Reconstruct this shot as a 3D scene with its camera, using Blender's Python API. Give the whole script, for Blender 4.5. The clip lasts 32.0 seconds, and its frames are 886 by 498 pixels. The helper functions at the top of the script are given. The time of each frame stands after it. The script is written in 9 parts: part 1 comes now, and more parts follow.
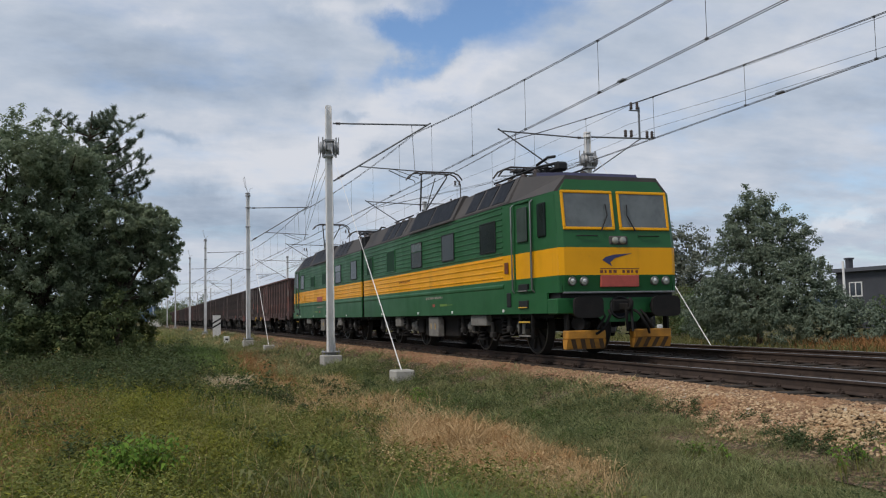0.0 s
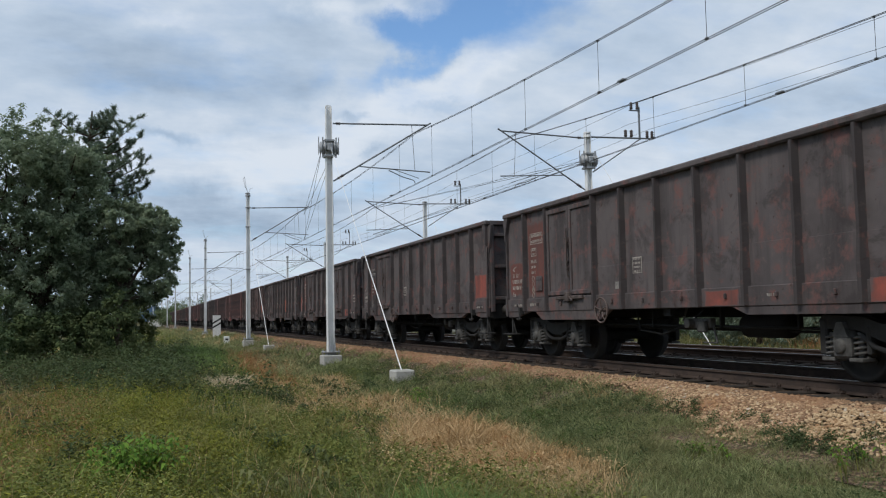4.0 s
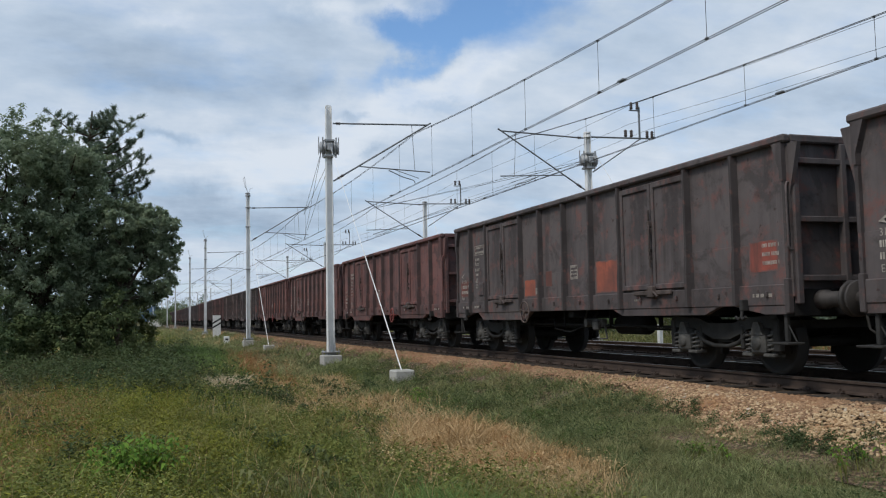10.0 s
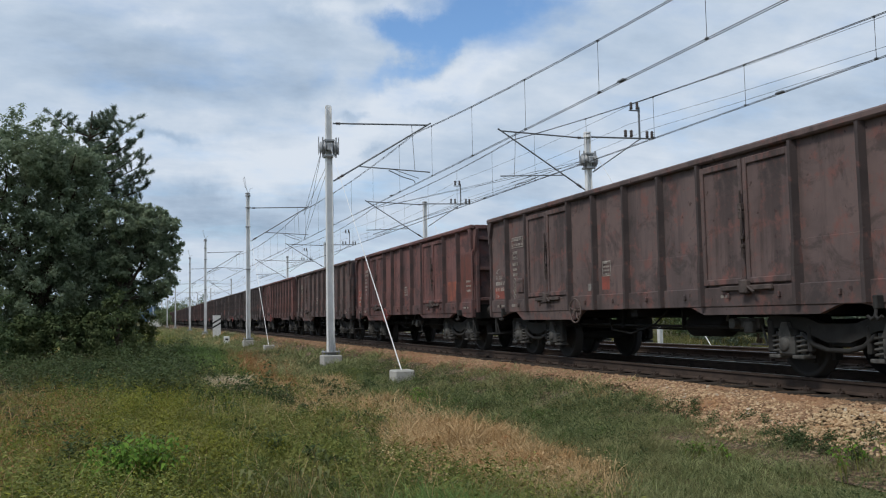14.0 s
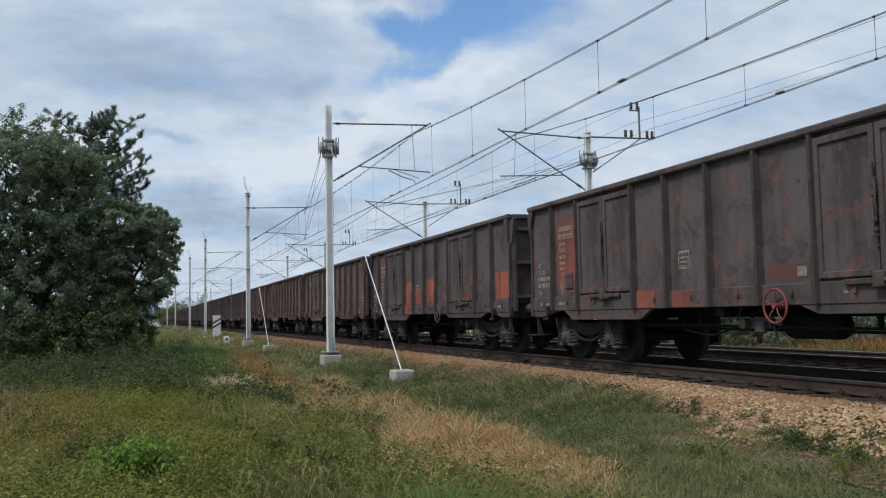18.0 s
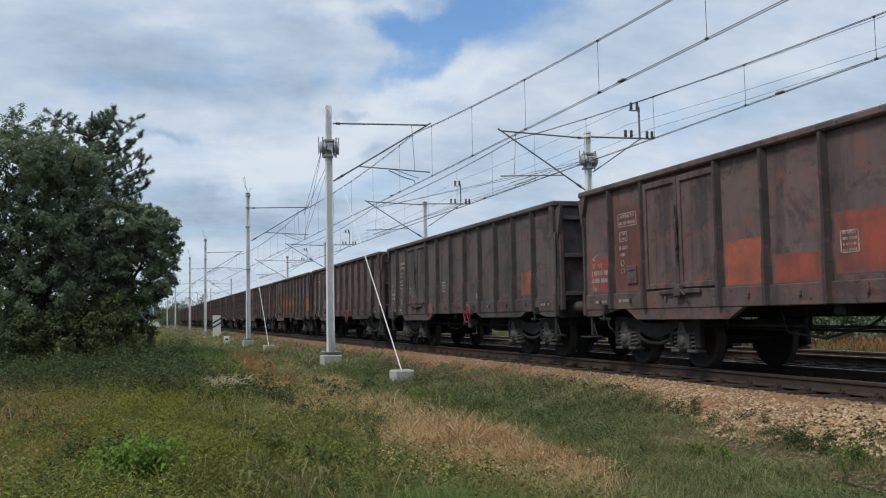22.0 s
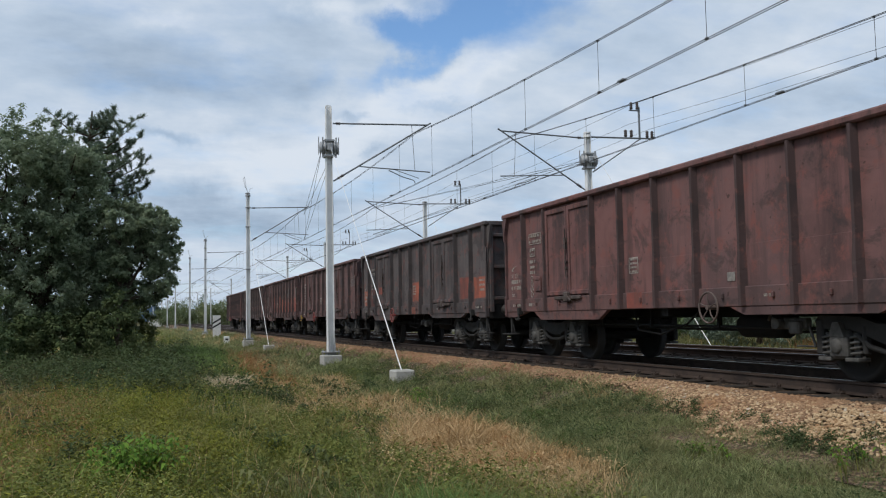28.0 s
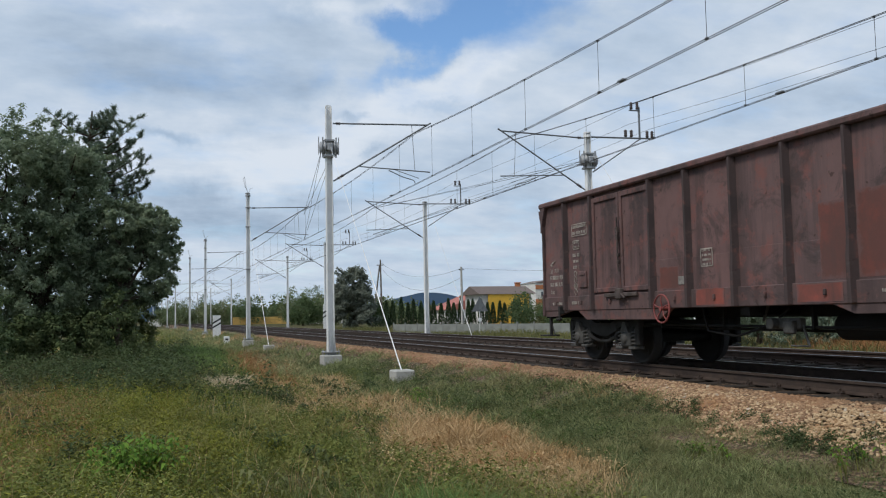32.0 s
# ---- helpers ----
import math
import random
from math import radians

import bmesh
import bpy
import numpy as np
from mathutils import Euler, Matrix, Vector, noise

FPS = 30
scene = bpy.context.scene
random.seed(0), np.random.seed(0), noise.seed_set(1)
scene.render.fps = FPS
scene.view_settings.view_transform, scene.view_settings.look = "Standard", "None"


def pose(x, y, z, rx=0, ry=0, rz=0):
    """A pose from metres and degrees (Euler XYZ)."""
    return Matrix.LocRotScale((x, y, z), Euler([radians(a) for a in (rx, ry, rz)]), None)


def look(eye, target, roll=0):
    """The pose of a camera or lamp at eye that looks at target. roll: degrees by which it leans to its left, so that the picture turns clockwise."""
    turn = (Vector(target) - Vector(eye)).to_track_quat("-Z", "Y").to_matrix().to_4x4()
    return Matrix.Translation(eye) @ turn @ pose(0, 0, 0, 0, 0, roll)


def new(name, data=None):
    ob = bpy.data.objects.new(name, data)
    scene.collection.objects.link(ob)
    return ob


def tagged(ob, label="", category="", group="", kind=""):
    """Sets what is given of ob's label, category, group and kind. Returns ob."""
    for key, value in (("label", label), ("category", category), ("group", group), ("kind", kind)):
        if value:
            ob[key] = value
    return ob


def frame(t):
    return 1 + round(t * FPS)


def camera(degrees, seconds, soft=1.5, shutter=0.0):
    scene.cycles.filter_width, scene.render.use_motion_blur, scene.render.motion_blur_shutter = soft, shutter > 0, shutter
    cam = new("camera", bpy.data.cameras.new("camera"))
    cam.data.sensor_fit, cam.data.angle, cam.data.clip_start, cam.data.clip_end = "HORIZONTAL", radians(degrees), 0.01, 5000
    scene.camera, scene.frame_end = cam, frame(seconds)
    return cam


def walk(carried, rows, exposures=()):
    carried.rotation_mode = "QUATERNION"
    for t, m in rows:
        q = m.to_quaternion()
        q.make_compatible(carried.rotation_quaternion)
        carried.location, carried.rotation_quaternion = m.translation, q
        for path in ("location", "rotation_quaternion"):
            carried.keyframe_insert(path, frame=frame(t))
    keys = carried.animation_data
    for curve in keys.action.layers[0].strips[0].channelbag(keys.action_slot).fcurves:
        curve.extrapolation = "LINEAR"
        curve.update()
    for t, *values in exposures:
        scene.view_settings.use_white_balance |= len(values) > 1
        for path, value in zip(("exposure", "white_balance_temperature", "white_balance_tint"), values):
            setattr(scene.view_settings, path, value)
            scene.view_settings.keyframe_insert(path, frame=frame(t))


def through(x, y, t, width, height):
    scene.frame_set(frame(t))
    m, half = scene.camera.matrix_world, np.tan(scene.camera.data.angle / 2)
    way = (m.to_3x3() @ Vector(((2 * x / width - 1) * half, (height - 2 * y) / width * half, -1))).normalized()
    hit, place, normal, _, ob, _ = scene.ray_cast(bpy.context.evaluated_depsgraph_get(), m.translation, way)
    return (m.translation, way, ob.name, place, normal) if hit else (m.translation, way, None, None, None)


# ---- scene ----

# ---- camera: held still on the field beside the line ----
# x runs along the line in the train's direction, y across it, z = 0 is the top of the rails
EYE = (0.0, -9.418, 0.949)


def view(yaw, pitch, roll):
    y, p = radians(yaw), radians(pitch)
    way = Vector((-math.cos(y) * math.cos(p), math.sin(y) * math.cos(p), math.sin(p)))
    return look(EYE, Vector(EYE) + way, roll)


cam = camera(53.28, 32.0, soft=1.15)
STAND = view(18.956, 4.281, -1.162)
walk(cam, [(0.0, STAND), (32.0, STAND)], [(0.0, -0.12, 6850, 14), (0.8, 0.02, 6900, 12), (2.0, 0.05, 6900, 12), (2.8, 0.0, 6500, 10), (32.0, 0.0, 6500, 10)])

# ---- sky, sun, exposure ----
SUN_ELEV, SUN_AZ = 52.0, 292.0
scene.view_settings.exposure = 0.0


def sky():
    w = bpy.data.worlds.new("sky")
    scene.world = w
    w.use_nodes = True
    nt = w.node_tree
    n, l = nt.nodes, nt.links
    n.clear()

    def add(kind, **kw):
        q = n.new(kind)
        for k, v in kw.items():
            if k in q.inputs.keys():
                q.inputs[k].default_value = v
        return q

    def math_(op, a, b=None, clamp=False):
        q = n.new("ShaderNodeMath")
        q.operation, q.use_clamp = op, clamp
        for i, v in enumerate((a, b)):
            if v is None:
                continue
            if isinstance(v, (int, float)):
                q.inputs[i].default_value = v
            else:
                l.new(v, q.inputs[i])
        return q.outputs[0]

    tex = n.new("ShaderNodeTexSky")
    tex.sky_type = "NISHITA"
    tex.sun_disc = False
    tex.sun_elevation, tex.sun_rotation = radians(SUN_ELEV), radians(90 - SUN_AZ)
    tex.air_density, tex.dust_density, tex.ozone_density = 1.0, 0.6, 1.6
    co = n.new("ShaderNodeTexCoord")
    sep = n.new("ShaderNodeSeparateXYZ")
    l.new(co.outputs["Generated"], sep.inputs[0])
    # cloud sheet: the direction meets a flat layer overhead
    up = math_("ADD", math_("MAXIMUM", sep.outputs[2], 0.0), 0.22)
    px, py = math_("DIVIDE", sep.outputs[0], up), math_("DIVIDE", sep.outputs[1], up)
    cm = n.new("ShaderNodeCombineXYZ")
    l.new(px, cm.inputs[0])
    l.new(py, cm.inputs[1])

    def noise_(scale, detail, rough, dist, off, stretch=(1, 1, 1), rot=0.0):
        mp = n.new("ShaderNodeMapping")
        mp.inputs["Location"].default_value = off
        mp.inputs["Scale"].default_value = stretch
        mp.inputs["Rotation"].default_value = (0, 0, rot)
        l.new(cm.outputs[0], mp.inputs[0])
        t = add("ShaderNodeTexNoise", Scale=scale, Detail=detail, Roughness=rough, Distortion=dist)
        l.new(mp.outputs[0], t.inputs["Vector"])
        return t.outputs["Fac"]

    def ramp(v, a, b):
        r = n.new("ShaderNodeMapRange")
        r.interpolation_type = "SMOOTHSTEP"
        r.inputs[1].default_value, r.inputs[2].default_value = a, b
        l.new(v, r.inputs[0])
        return r.outputs[0]

    # bearing and elevation in degrees, bent by noise so that no cloud comes out round
    wn = add("ShaderNodeTexNoise", Scale=7.0, Detail=8.0, Roughness=0.6)
    l.new(co.outputs["Generated"], wn.inputs["Vector"])
    ws = n.new("ShaderNodeVectorMath")
    ws.operation = "SUBTRACT"
    l.new(wn.outputs["Color"], ws.inputs[0])
    ws.inputs[1].default_value = (0.5, 0.5, 0.5)
    flat = n.new("ShaderNodeCombineXYZ")
    l.new(math_("MULTIPLY", math_("ARCTAN2", sep.outputs[1], math_("MULTIPLY", sep.outputs[0], -1.0)), 57.296), flat.inputs[0])
    l.new(math_("MULTIPLY", math_("ARCSINE", sep.outputs[2]), 57.296), flat.inputs[1])
    wm = n.new("ShaderNodeVectorMath")
    wm.operation = "MULTIPLY_ADD"
    l.new(ws.outputs[0], wm.inputs[0])
    wm.inputs[1].default_value = (14.0, 6.0, 0.0)
    l.new(flat.outputs[0], wm.inputs[2])

    def bank(yaw, el, wide, high, turn, amount):
        """A soft oval in bearing and elevation, leaning by turn degrees."""
        mp = n.new("ShaderNodeMapping")
        mp.vector_type = "TEXTURE"
        mp.inputs["Location"].default_value = (yaw, el, 0)
        mp.inputs["Rotation"].default_value = (0, 0, radians(turn))
        mp.inputs["Scale"].default_value = (wide, high, 1.0)
        l.new(wm.outputs[0], mp.inputs[0])
        ln = n.new("ShaderNodeVectorMath")
        ln.operation = "LENGTH"
        l.new(mp.outputs[0], ln.inputs[0])
        r = n.new("ShaderNodeMapRange")
        r.interpolation_type = "SMOOTHSTEP"
        r.inputs[1].default_value, r.inputs[2].default_value = 1.7, 0.1
        r.inputs[4].default_value = amount
        l.new(ln.outputs["Value"], r.inputs[0])
        return r.outputs[0]

    cover = math_("MULTIPLY_ADD", noise_(4.2, 9.0, 0.58, 0.0, (3.1, 1.7, 0.0), (1.0, 0.7, 1.0), 0.5), 0.75)
    cover.node.inputs[2].default_value = 0.16
    for b in CLOUD_GAPS:
        cover = math_("SUBTRACT", cover, bank(*b))
    mask = ramp(cover, 0.10, 0.58)
    # cloud tone: pale tops, grey-blue bellies, puffs and fine wisps
    tone = math_("MULTIPLY_ADD", noise_(3.4, 10.0, 0.60, 0.0, (7.3, 2.2, 0.0), (1.0, 0.62, 1.0), 0.5), 0.48)
    tone.node.inputs[2].default_value = 0.215
    puffs = math_("MULTIPLY_ADD", noise_(11.0, 6.0, 0.55, 0.0, (1.3, 5.2, 0.0), (1.0, 0.75, 1.0), 0.3), 0.18)
    puffs.node.inputs[2].default_value = -0.09
    tone = math_("ADD", tone, puffs)
    for b in CLOUD_LIGHTS:
        tone = math_("ADD", tone, bank(*b))
    for b in CLOUD_GREYS:
        tone = math_("SUBTRACT", tone, bank(*b))
    col = n.new("ShaderNodeValToRGB")
    e = col.color_ramp.elements
    e[0].position, e[0].color = 0.22, (2.8, 3.75, 5.05, 1)
    e[1].position, e[1].color = 0.62, (6.9, 7.6, 8.5, 1)
    m = col.color_ramp.elements.new(0.42)
    m.color = (4.75, 5.8, 7.15, 1)
    l.new(tone, col.inputs[0])
    mix = n.new("ShaderNodeMix")
    mix.data_type = "RGBA"
    l.new(mask, mix.inputs["Factor"])
    sk = n.new("ShaderNodeMix")
    sk.data_type, sk.blend_type = "RGBA", "MULTIPLY"
    sk.inputs["Factor"].default_value = 1.0
    l.new(tex.outputs[0], sk.inputs["A"])
    sk.inputs["B"].default_value = (1.15, 1.4, 1.6, 1)
    l.new(sk.outputs["Result"], mix.inputs["A"])
    l.new(col.outputs[0], mix.inputs["B"])
    bg = add("ShaderNodeBackground", Strength=0.1)
    l.new(mix.outputs["Result"], bg.inputs[0])
    out = n.new("ShaderNodeOutputWorld")
    l.new(bg.outputs[0], out.inputs[0])


# openings in the cloud, its bright and its darker parts: bearing from the line, elevation, half width, half height, lean, depth
CLOUD_GAPS = [(21.4, 18.6, 4.60, 1.90, 6, 0.40), (17.4, 18.4, 2.40, 1.10, 0, 0.26), (17.4, 16.4, 4.03, 0.81, 22, 0.26), (10.3, 15.4, 1.65, 0.66, 25, 0.1), (23.2, 16.0, 4.03, 0.88, 25, 0.14), (27.2, 16.4, 2.56, 0.73, 20, 0.08), (44.7, 7.0, 4.40, 2.20, 0, 0.1), (-3.0, 13.2, 2.20, 0.92, 0, 0.06)]
CLOUD_LIGHTS = [(1.7, 10.4, 8.42, 1.83, 0, 0.13), (15.7, 13.4, 8.79, 1.83, 12, 0.17), (21.7, 18.9, 2.93, 0.81, 15, 0.2), (17.4, 19.7, 2.20, 0.73, 0, 0.2), (12.6, 19.1, 1.83, 0.88, 10, 0.14), (2.0, 18.4, 1.83, 0.51, 0, 0.1), (20.9, 15.1, 4.03, 1.10, 15, 0.14), (27.2, 14.0, 5.49, 1.10, 15, 0.07), (41.1, 15.0, 6.59, 1.10, 15, 0.06), (34.1, 10.0, 8.42, 1.47, 0, 0.05), (43.4, 5.4, 1.83, 0.33, 8, 0.22), (7.9, 9.8, 5.86, 1.47, 0, 0.08), (8.6, 3.4, 6.59, 1.10, 0, 0.06)]
CLOUD_GREYS = [(-5.2, 16.3, 8.06, 2.56, 0, 0.1), (3.4, 15.3, 6.59, 1.65, 0, 0.11), (12.0, 13.1, 1.54, 0.33, 0, 0.2), (1.3, 11.2, 2.01, 0.37, -12, 0.17), (19.2, 13.4, 2.01, 0.44, 0, 0.15), (14.3, 10.7, 1.17, 0.29, 0, 0.12), (6.2, 6.8, 6.23, 1.54, 0, 0.15), (37.6, 12.0, 8.42, 1.10, 10, 0.03), (42.4, 9.9, 6.59, 0.88, 5, 0.03), (38.9, 4.4, 10.26, 2.20, 0, 0.01), (13.7, 7.9, 4.40, 0.73, 0, 0.05), (10.2, 18.0, 2.56, 0.92, 0, 0.06)]
sky()

sun = new("sun", bpy.data.lights.new("sun", "SUN"))
sun.data.energy, sun.data.angle, sun.data.color = 2.2, radians(12), (1.0, 0.95, 0.87)
sa, se = radians(SUN_AZ), radians(SUN_ELEV)
sun.matrix_world = look((0, 0, 0), (-math.cos(sa) * math.cos(se), -math.sin(sa) * math.cos(se), -math.sin(se)))

# ---- mesh building ----
class Shape:
    """Collects vertices and faces of one mesh."""

    def __init__(self):
        self.v, self.f, self.s = [], [], []

    def add(self, vs, fs, smooth=False):
        o = len(self.v)
        self.v += [tuple(p) for p in vs]
        self.f += [tuple(i + o for i in f) for f in fs]
        self.s += [smooth] * len(fs)
        return self

    def box(self, x0, x1, y0, y1, z0, z1, b=0.0, m=None):
        """A box; b cuts its edges; m turns or moves it."""
        c = ((x0 + x1) / 2, (y0 + y1) / 2, (z0 + z1) / 2)
        h = (abs(x1 - x0) / 2, abs(y1 - y0) / 2, abs(z1 - z0) / 2)
        if b <= 0:
            vs = [Vector((c[0] + sx * h[0], c[1] + sy * h[1], c[2] + sz * h[2])) for sx in (-1, 1) for sy in (-1, 1) for sz in (-1, 1)]
            fs = [(0, 1, 3, 2), (4, 6, 7, 5), (0, 4, 5, 1), (2, 3, 7, 6), (0, 2, 6, 4), (1, 5, 7, 3)]
        else:
            b = min(b, min(h) * 0.9)
            vs, ix = [], {}
            for a in range(3):
                for s in [(p, q, r) for p in (-1, 1) for q in (-1, 1) for r in (-1, 1)]:
                    ix[a, s] = len(vs)
                    vs.append(Vector([c[i] + s[i] * (h[i] if i == a else h[i] - b) for i in range(3)]))
            fs = []
            for a in range(3):
                p, q = [i for i in range(3) if i != a]
                for sg in (-1, 1):
                    f = []
                    for u, w in ((-1, -1), (1, -1), (1, 1), (-1, 1)):
                        s = [0, 0, 0]
                        s[a], s[p], s[q] = sg, u, w
                        f.append(ix[a, tuple(s)])
                    fs.append(f)
            for a, p in ((0, 1), (0, 2), (1, 2)):
                q = 3 - a - p
                for u in (-1, 1):
                    for w in (-1, 1):
                        s1, s2 = [0, 0, 0], [0, 0, 0]
                        s1[a] = s2[a] = u
                        s1[p] = s2[p] = w
                        s1[q], s2[q] = -1, 1
                        s1, s2 = tuple(s1), tuple(s2)
                        fs.append([ix[a, s1], ix[a, s2], ix[p, s2], ix[p, s1]])
            for s in [(p, q, r) for p in (-1, 1) for q in (-1, 1) for r in (-1, 1)]:
                fs.append([ix[0, s], ix[1, s], ix[2, s]])
            cc = Vector(c)
            for f in fs:
                nn = (vs[f[1]] - vs[f[0]]).cross(vs[f[2]] - vs[f[0]])
                if nn.dot(sum((vs[i] for i in f), Vector()) / len(f) - cc) < 0:
                    f.reverse()
        if m is not None:
            vs = [m @ p for p in vs]
        return self.add(vs, fs)

    def tube(self, p0, p1, r0, r1=None, n=8, caps=True, smooth=True):
        p0, p1 = Vector(p0), Vector(p1)
        r1 = r0 if r1 is None else r1
        d = (p1 - p0).normalized()
        u = d.orthogonal().normalized()
        w = d.cross(u)
        ring = [u * math.cos(2 * math.pi * i / n) + w * math.sin(2 * math.pi * i / n) for i in range(n)]
        a, b = [p0 + q * r0 for q in ring], [p1 + q * r1 for q in ring]
        self.add(a + b, [(i, (i + 1) % n, n + (i + 1) % n, n + i) for i in range(n)], smooth)
        if caps:
            self.add(a, [tuple(reversed(range(n)))])
            self.add(b, [tuple(range(n))])
        return self

    def path(self, pts, r, n=6, closed=False):
        """A bent rod through pts."""
        pts = [Vector(p) for p in pts]
        k = len(pts)
        rings, u = [], None
        for i, p in enumerate(pts):
            a = pts[i - 1] if i or closed else p
            b = pts[(i + 1) % k] if i < k - 1 or closed else p
            d = (b - a).normalized()
            u = d.orthogonal().normalized() if u is None else (u - d * u.dot(d)).normalized()
            w = d.cross(u)
            rr = r[i] if isinstance(r, (list, tuple)) else r
            rings.append([p + (u * math.cos(2 * math.pi * j / n) + w * math.sin(2 * math.pi * j / n)) * rr for j in range(n)])
        vs = [q for g in rings for q in g]
        fs = []
        for i in range(k if closed else k - 1):
            o, o2 = i * n, ((i + 1) % k) * n
            fs += [(o + j, o + (j + 1) % n, o2 + (j + 1) % n, o2 + j) for j in range(n)]
        self.add(vs, fs, True)
        if not closed:
            self.add(rings[0], [tuple(reversed(range(n)))])
            self.add(rings[-1], [tuple(range(n))])
        return self

    def prism(self, pts, a, b, axis="y"):
        """A flat outline (counter-clockwise) pushed from a to b along the axis; pts are the other two coordinates in order."""
        k = len(pts)
        put = {"x": lambda p, t: (t, p[0], p[1]), "y": lambda p, t: (p[0], t, p[1]), "z": lambda p, t: (p[0], p[1], t)}[axis]
        va, vb = [put(p, a) for p in pts], [put(p, b) for p in pts]
        fs = [(i, (i + 1) % k, k + (i + 1) % k, k + i) for i in range(k)] + [tuple(reversed(range(k))), tuple(range(k, 2 * k))]
        if axis == "y":
            fs = [tuple(reversed(f)) for f in fs]
        if a > b:
            fs = [tuple(reversed(f)) for f in fs]
        return self.add(va + vb, fs)

    def lathe(self, prof, base, axis="z", n=16):
        """prof: (radius, height) pairs turned round the axis through base."""
        base = Vector(base)
        vs, fs = [], []
        for r, h in prof:
            for i in range(n):
                c, s = r * math.cos(2 * math.pi * i / n), r * math.sin(2 * math.pi * i / n)
                q = {"z": (c, s, h), "x": (h, c, s), "y": (s, h, c)}[axis]
                vs.append(base + Vector(q))
        for k in range(len(prof) - 1):
            for i in range(n):
                j = (i + 1) % n
                fs.append((k * n + i, k * n + j, (k + 1) * n + j, (k + 1) * n + i))
        return self.add(vs, fs, True)

    def mesh(self, name, mat):
        me = bpy.data.meshes.new(name)
        me.from_pydata(self.v, [], self.f)
        me.polygons.foreach_set("use_smooth", self.s)
        if mat:
            me.materials.append(mat)
        me.update()
        return me


def part(name, shape, mat, parent, label="", at=None):
    """Links a shape (or a ready mesh) as one mesh under a thing or a part."""
    me = shape.mesh(name, mat) if isinstance(shape, Shape) else shape
    ob = new(name, me)
    ob.parent = parent
    if at is not None:
        ob.matrix_basis = at if isinstance(at, Matrix) else Matrix.Translation(at)
    return tagged(ob, label)


def thing(name, label, category, group="", at=None, kind=""):
    ob = new(name)
    ob.empty_display_size = 0.2
    if at is not None:
        ob.matrix_basis = at if isinstance(at, Matrix) else Matrix.Translation(at)
    return tagged(ob, label, category, group, kind)


def solid(name, shape, mat, label, category="", kind="", group="", at=None):
    ob = new(name, shape.mesh(name, mat) if isinstance(shape, Shape) else shape)
    if at is not None:
        ob.matrix_basis = at if isinstance(at, Matrix) else Matrix.Translation(at)
    return tagged(ob, label, category, group, kind)


def fast_mesh(name, verts, size, mat, smooth=False):
    """A mesh of separate faces with `size` corners each, from a numpy array."""
    verts = np.ascontiguousarray(verts, dtype=np.float32).reshape(-1, 3)
    k = len(verts)
    me = bpy.data.meshes.new(name)
    me.vertices.add(k)
    me.vertices.foreach_set("co", verts.ravel())
    me.loops.add(k)
    me.loops.foreach_set("vertex_index", np.arange(k, dtype=np.int32))
    me.polygons.add(k // size)
    me.polygons.foreach_set("loop_start", np.arange(0, k, size, dtype=np.int32))
    me.polygons.foreach_set("loop_total", np.full(k // size, size, dtype=np.int32))
    me.materials.append(mat)
    me.update(calc_edges=True)
    return me


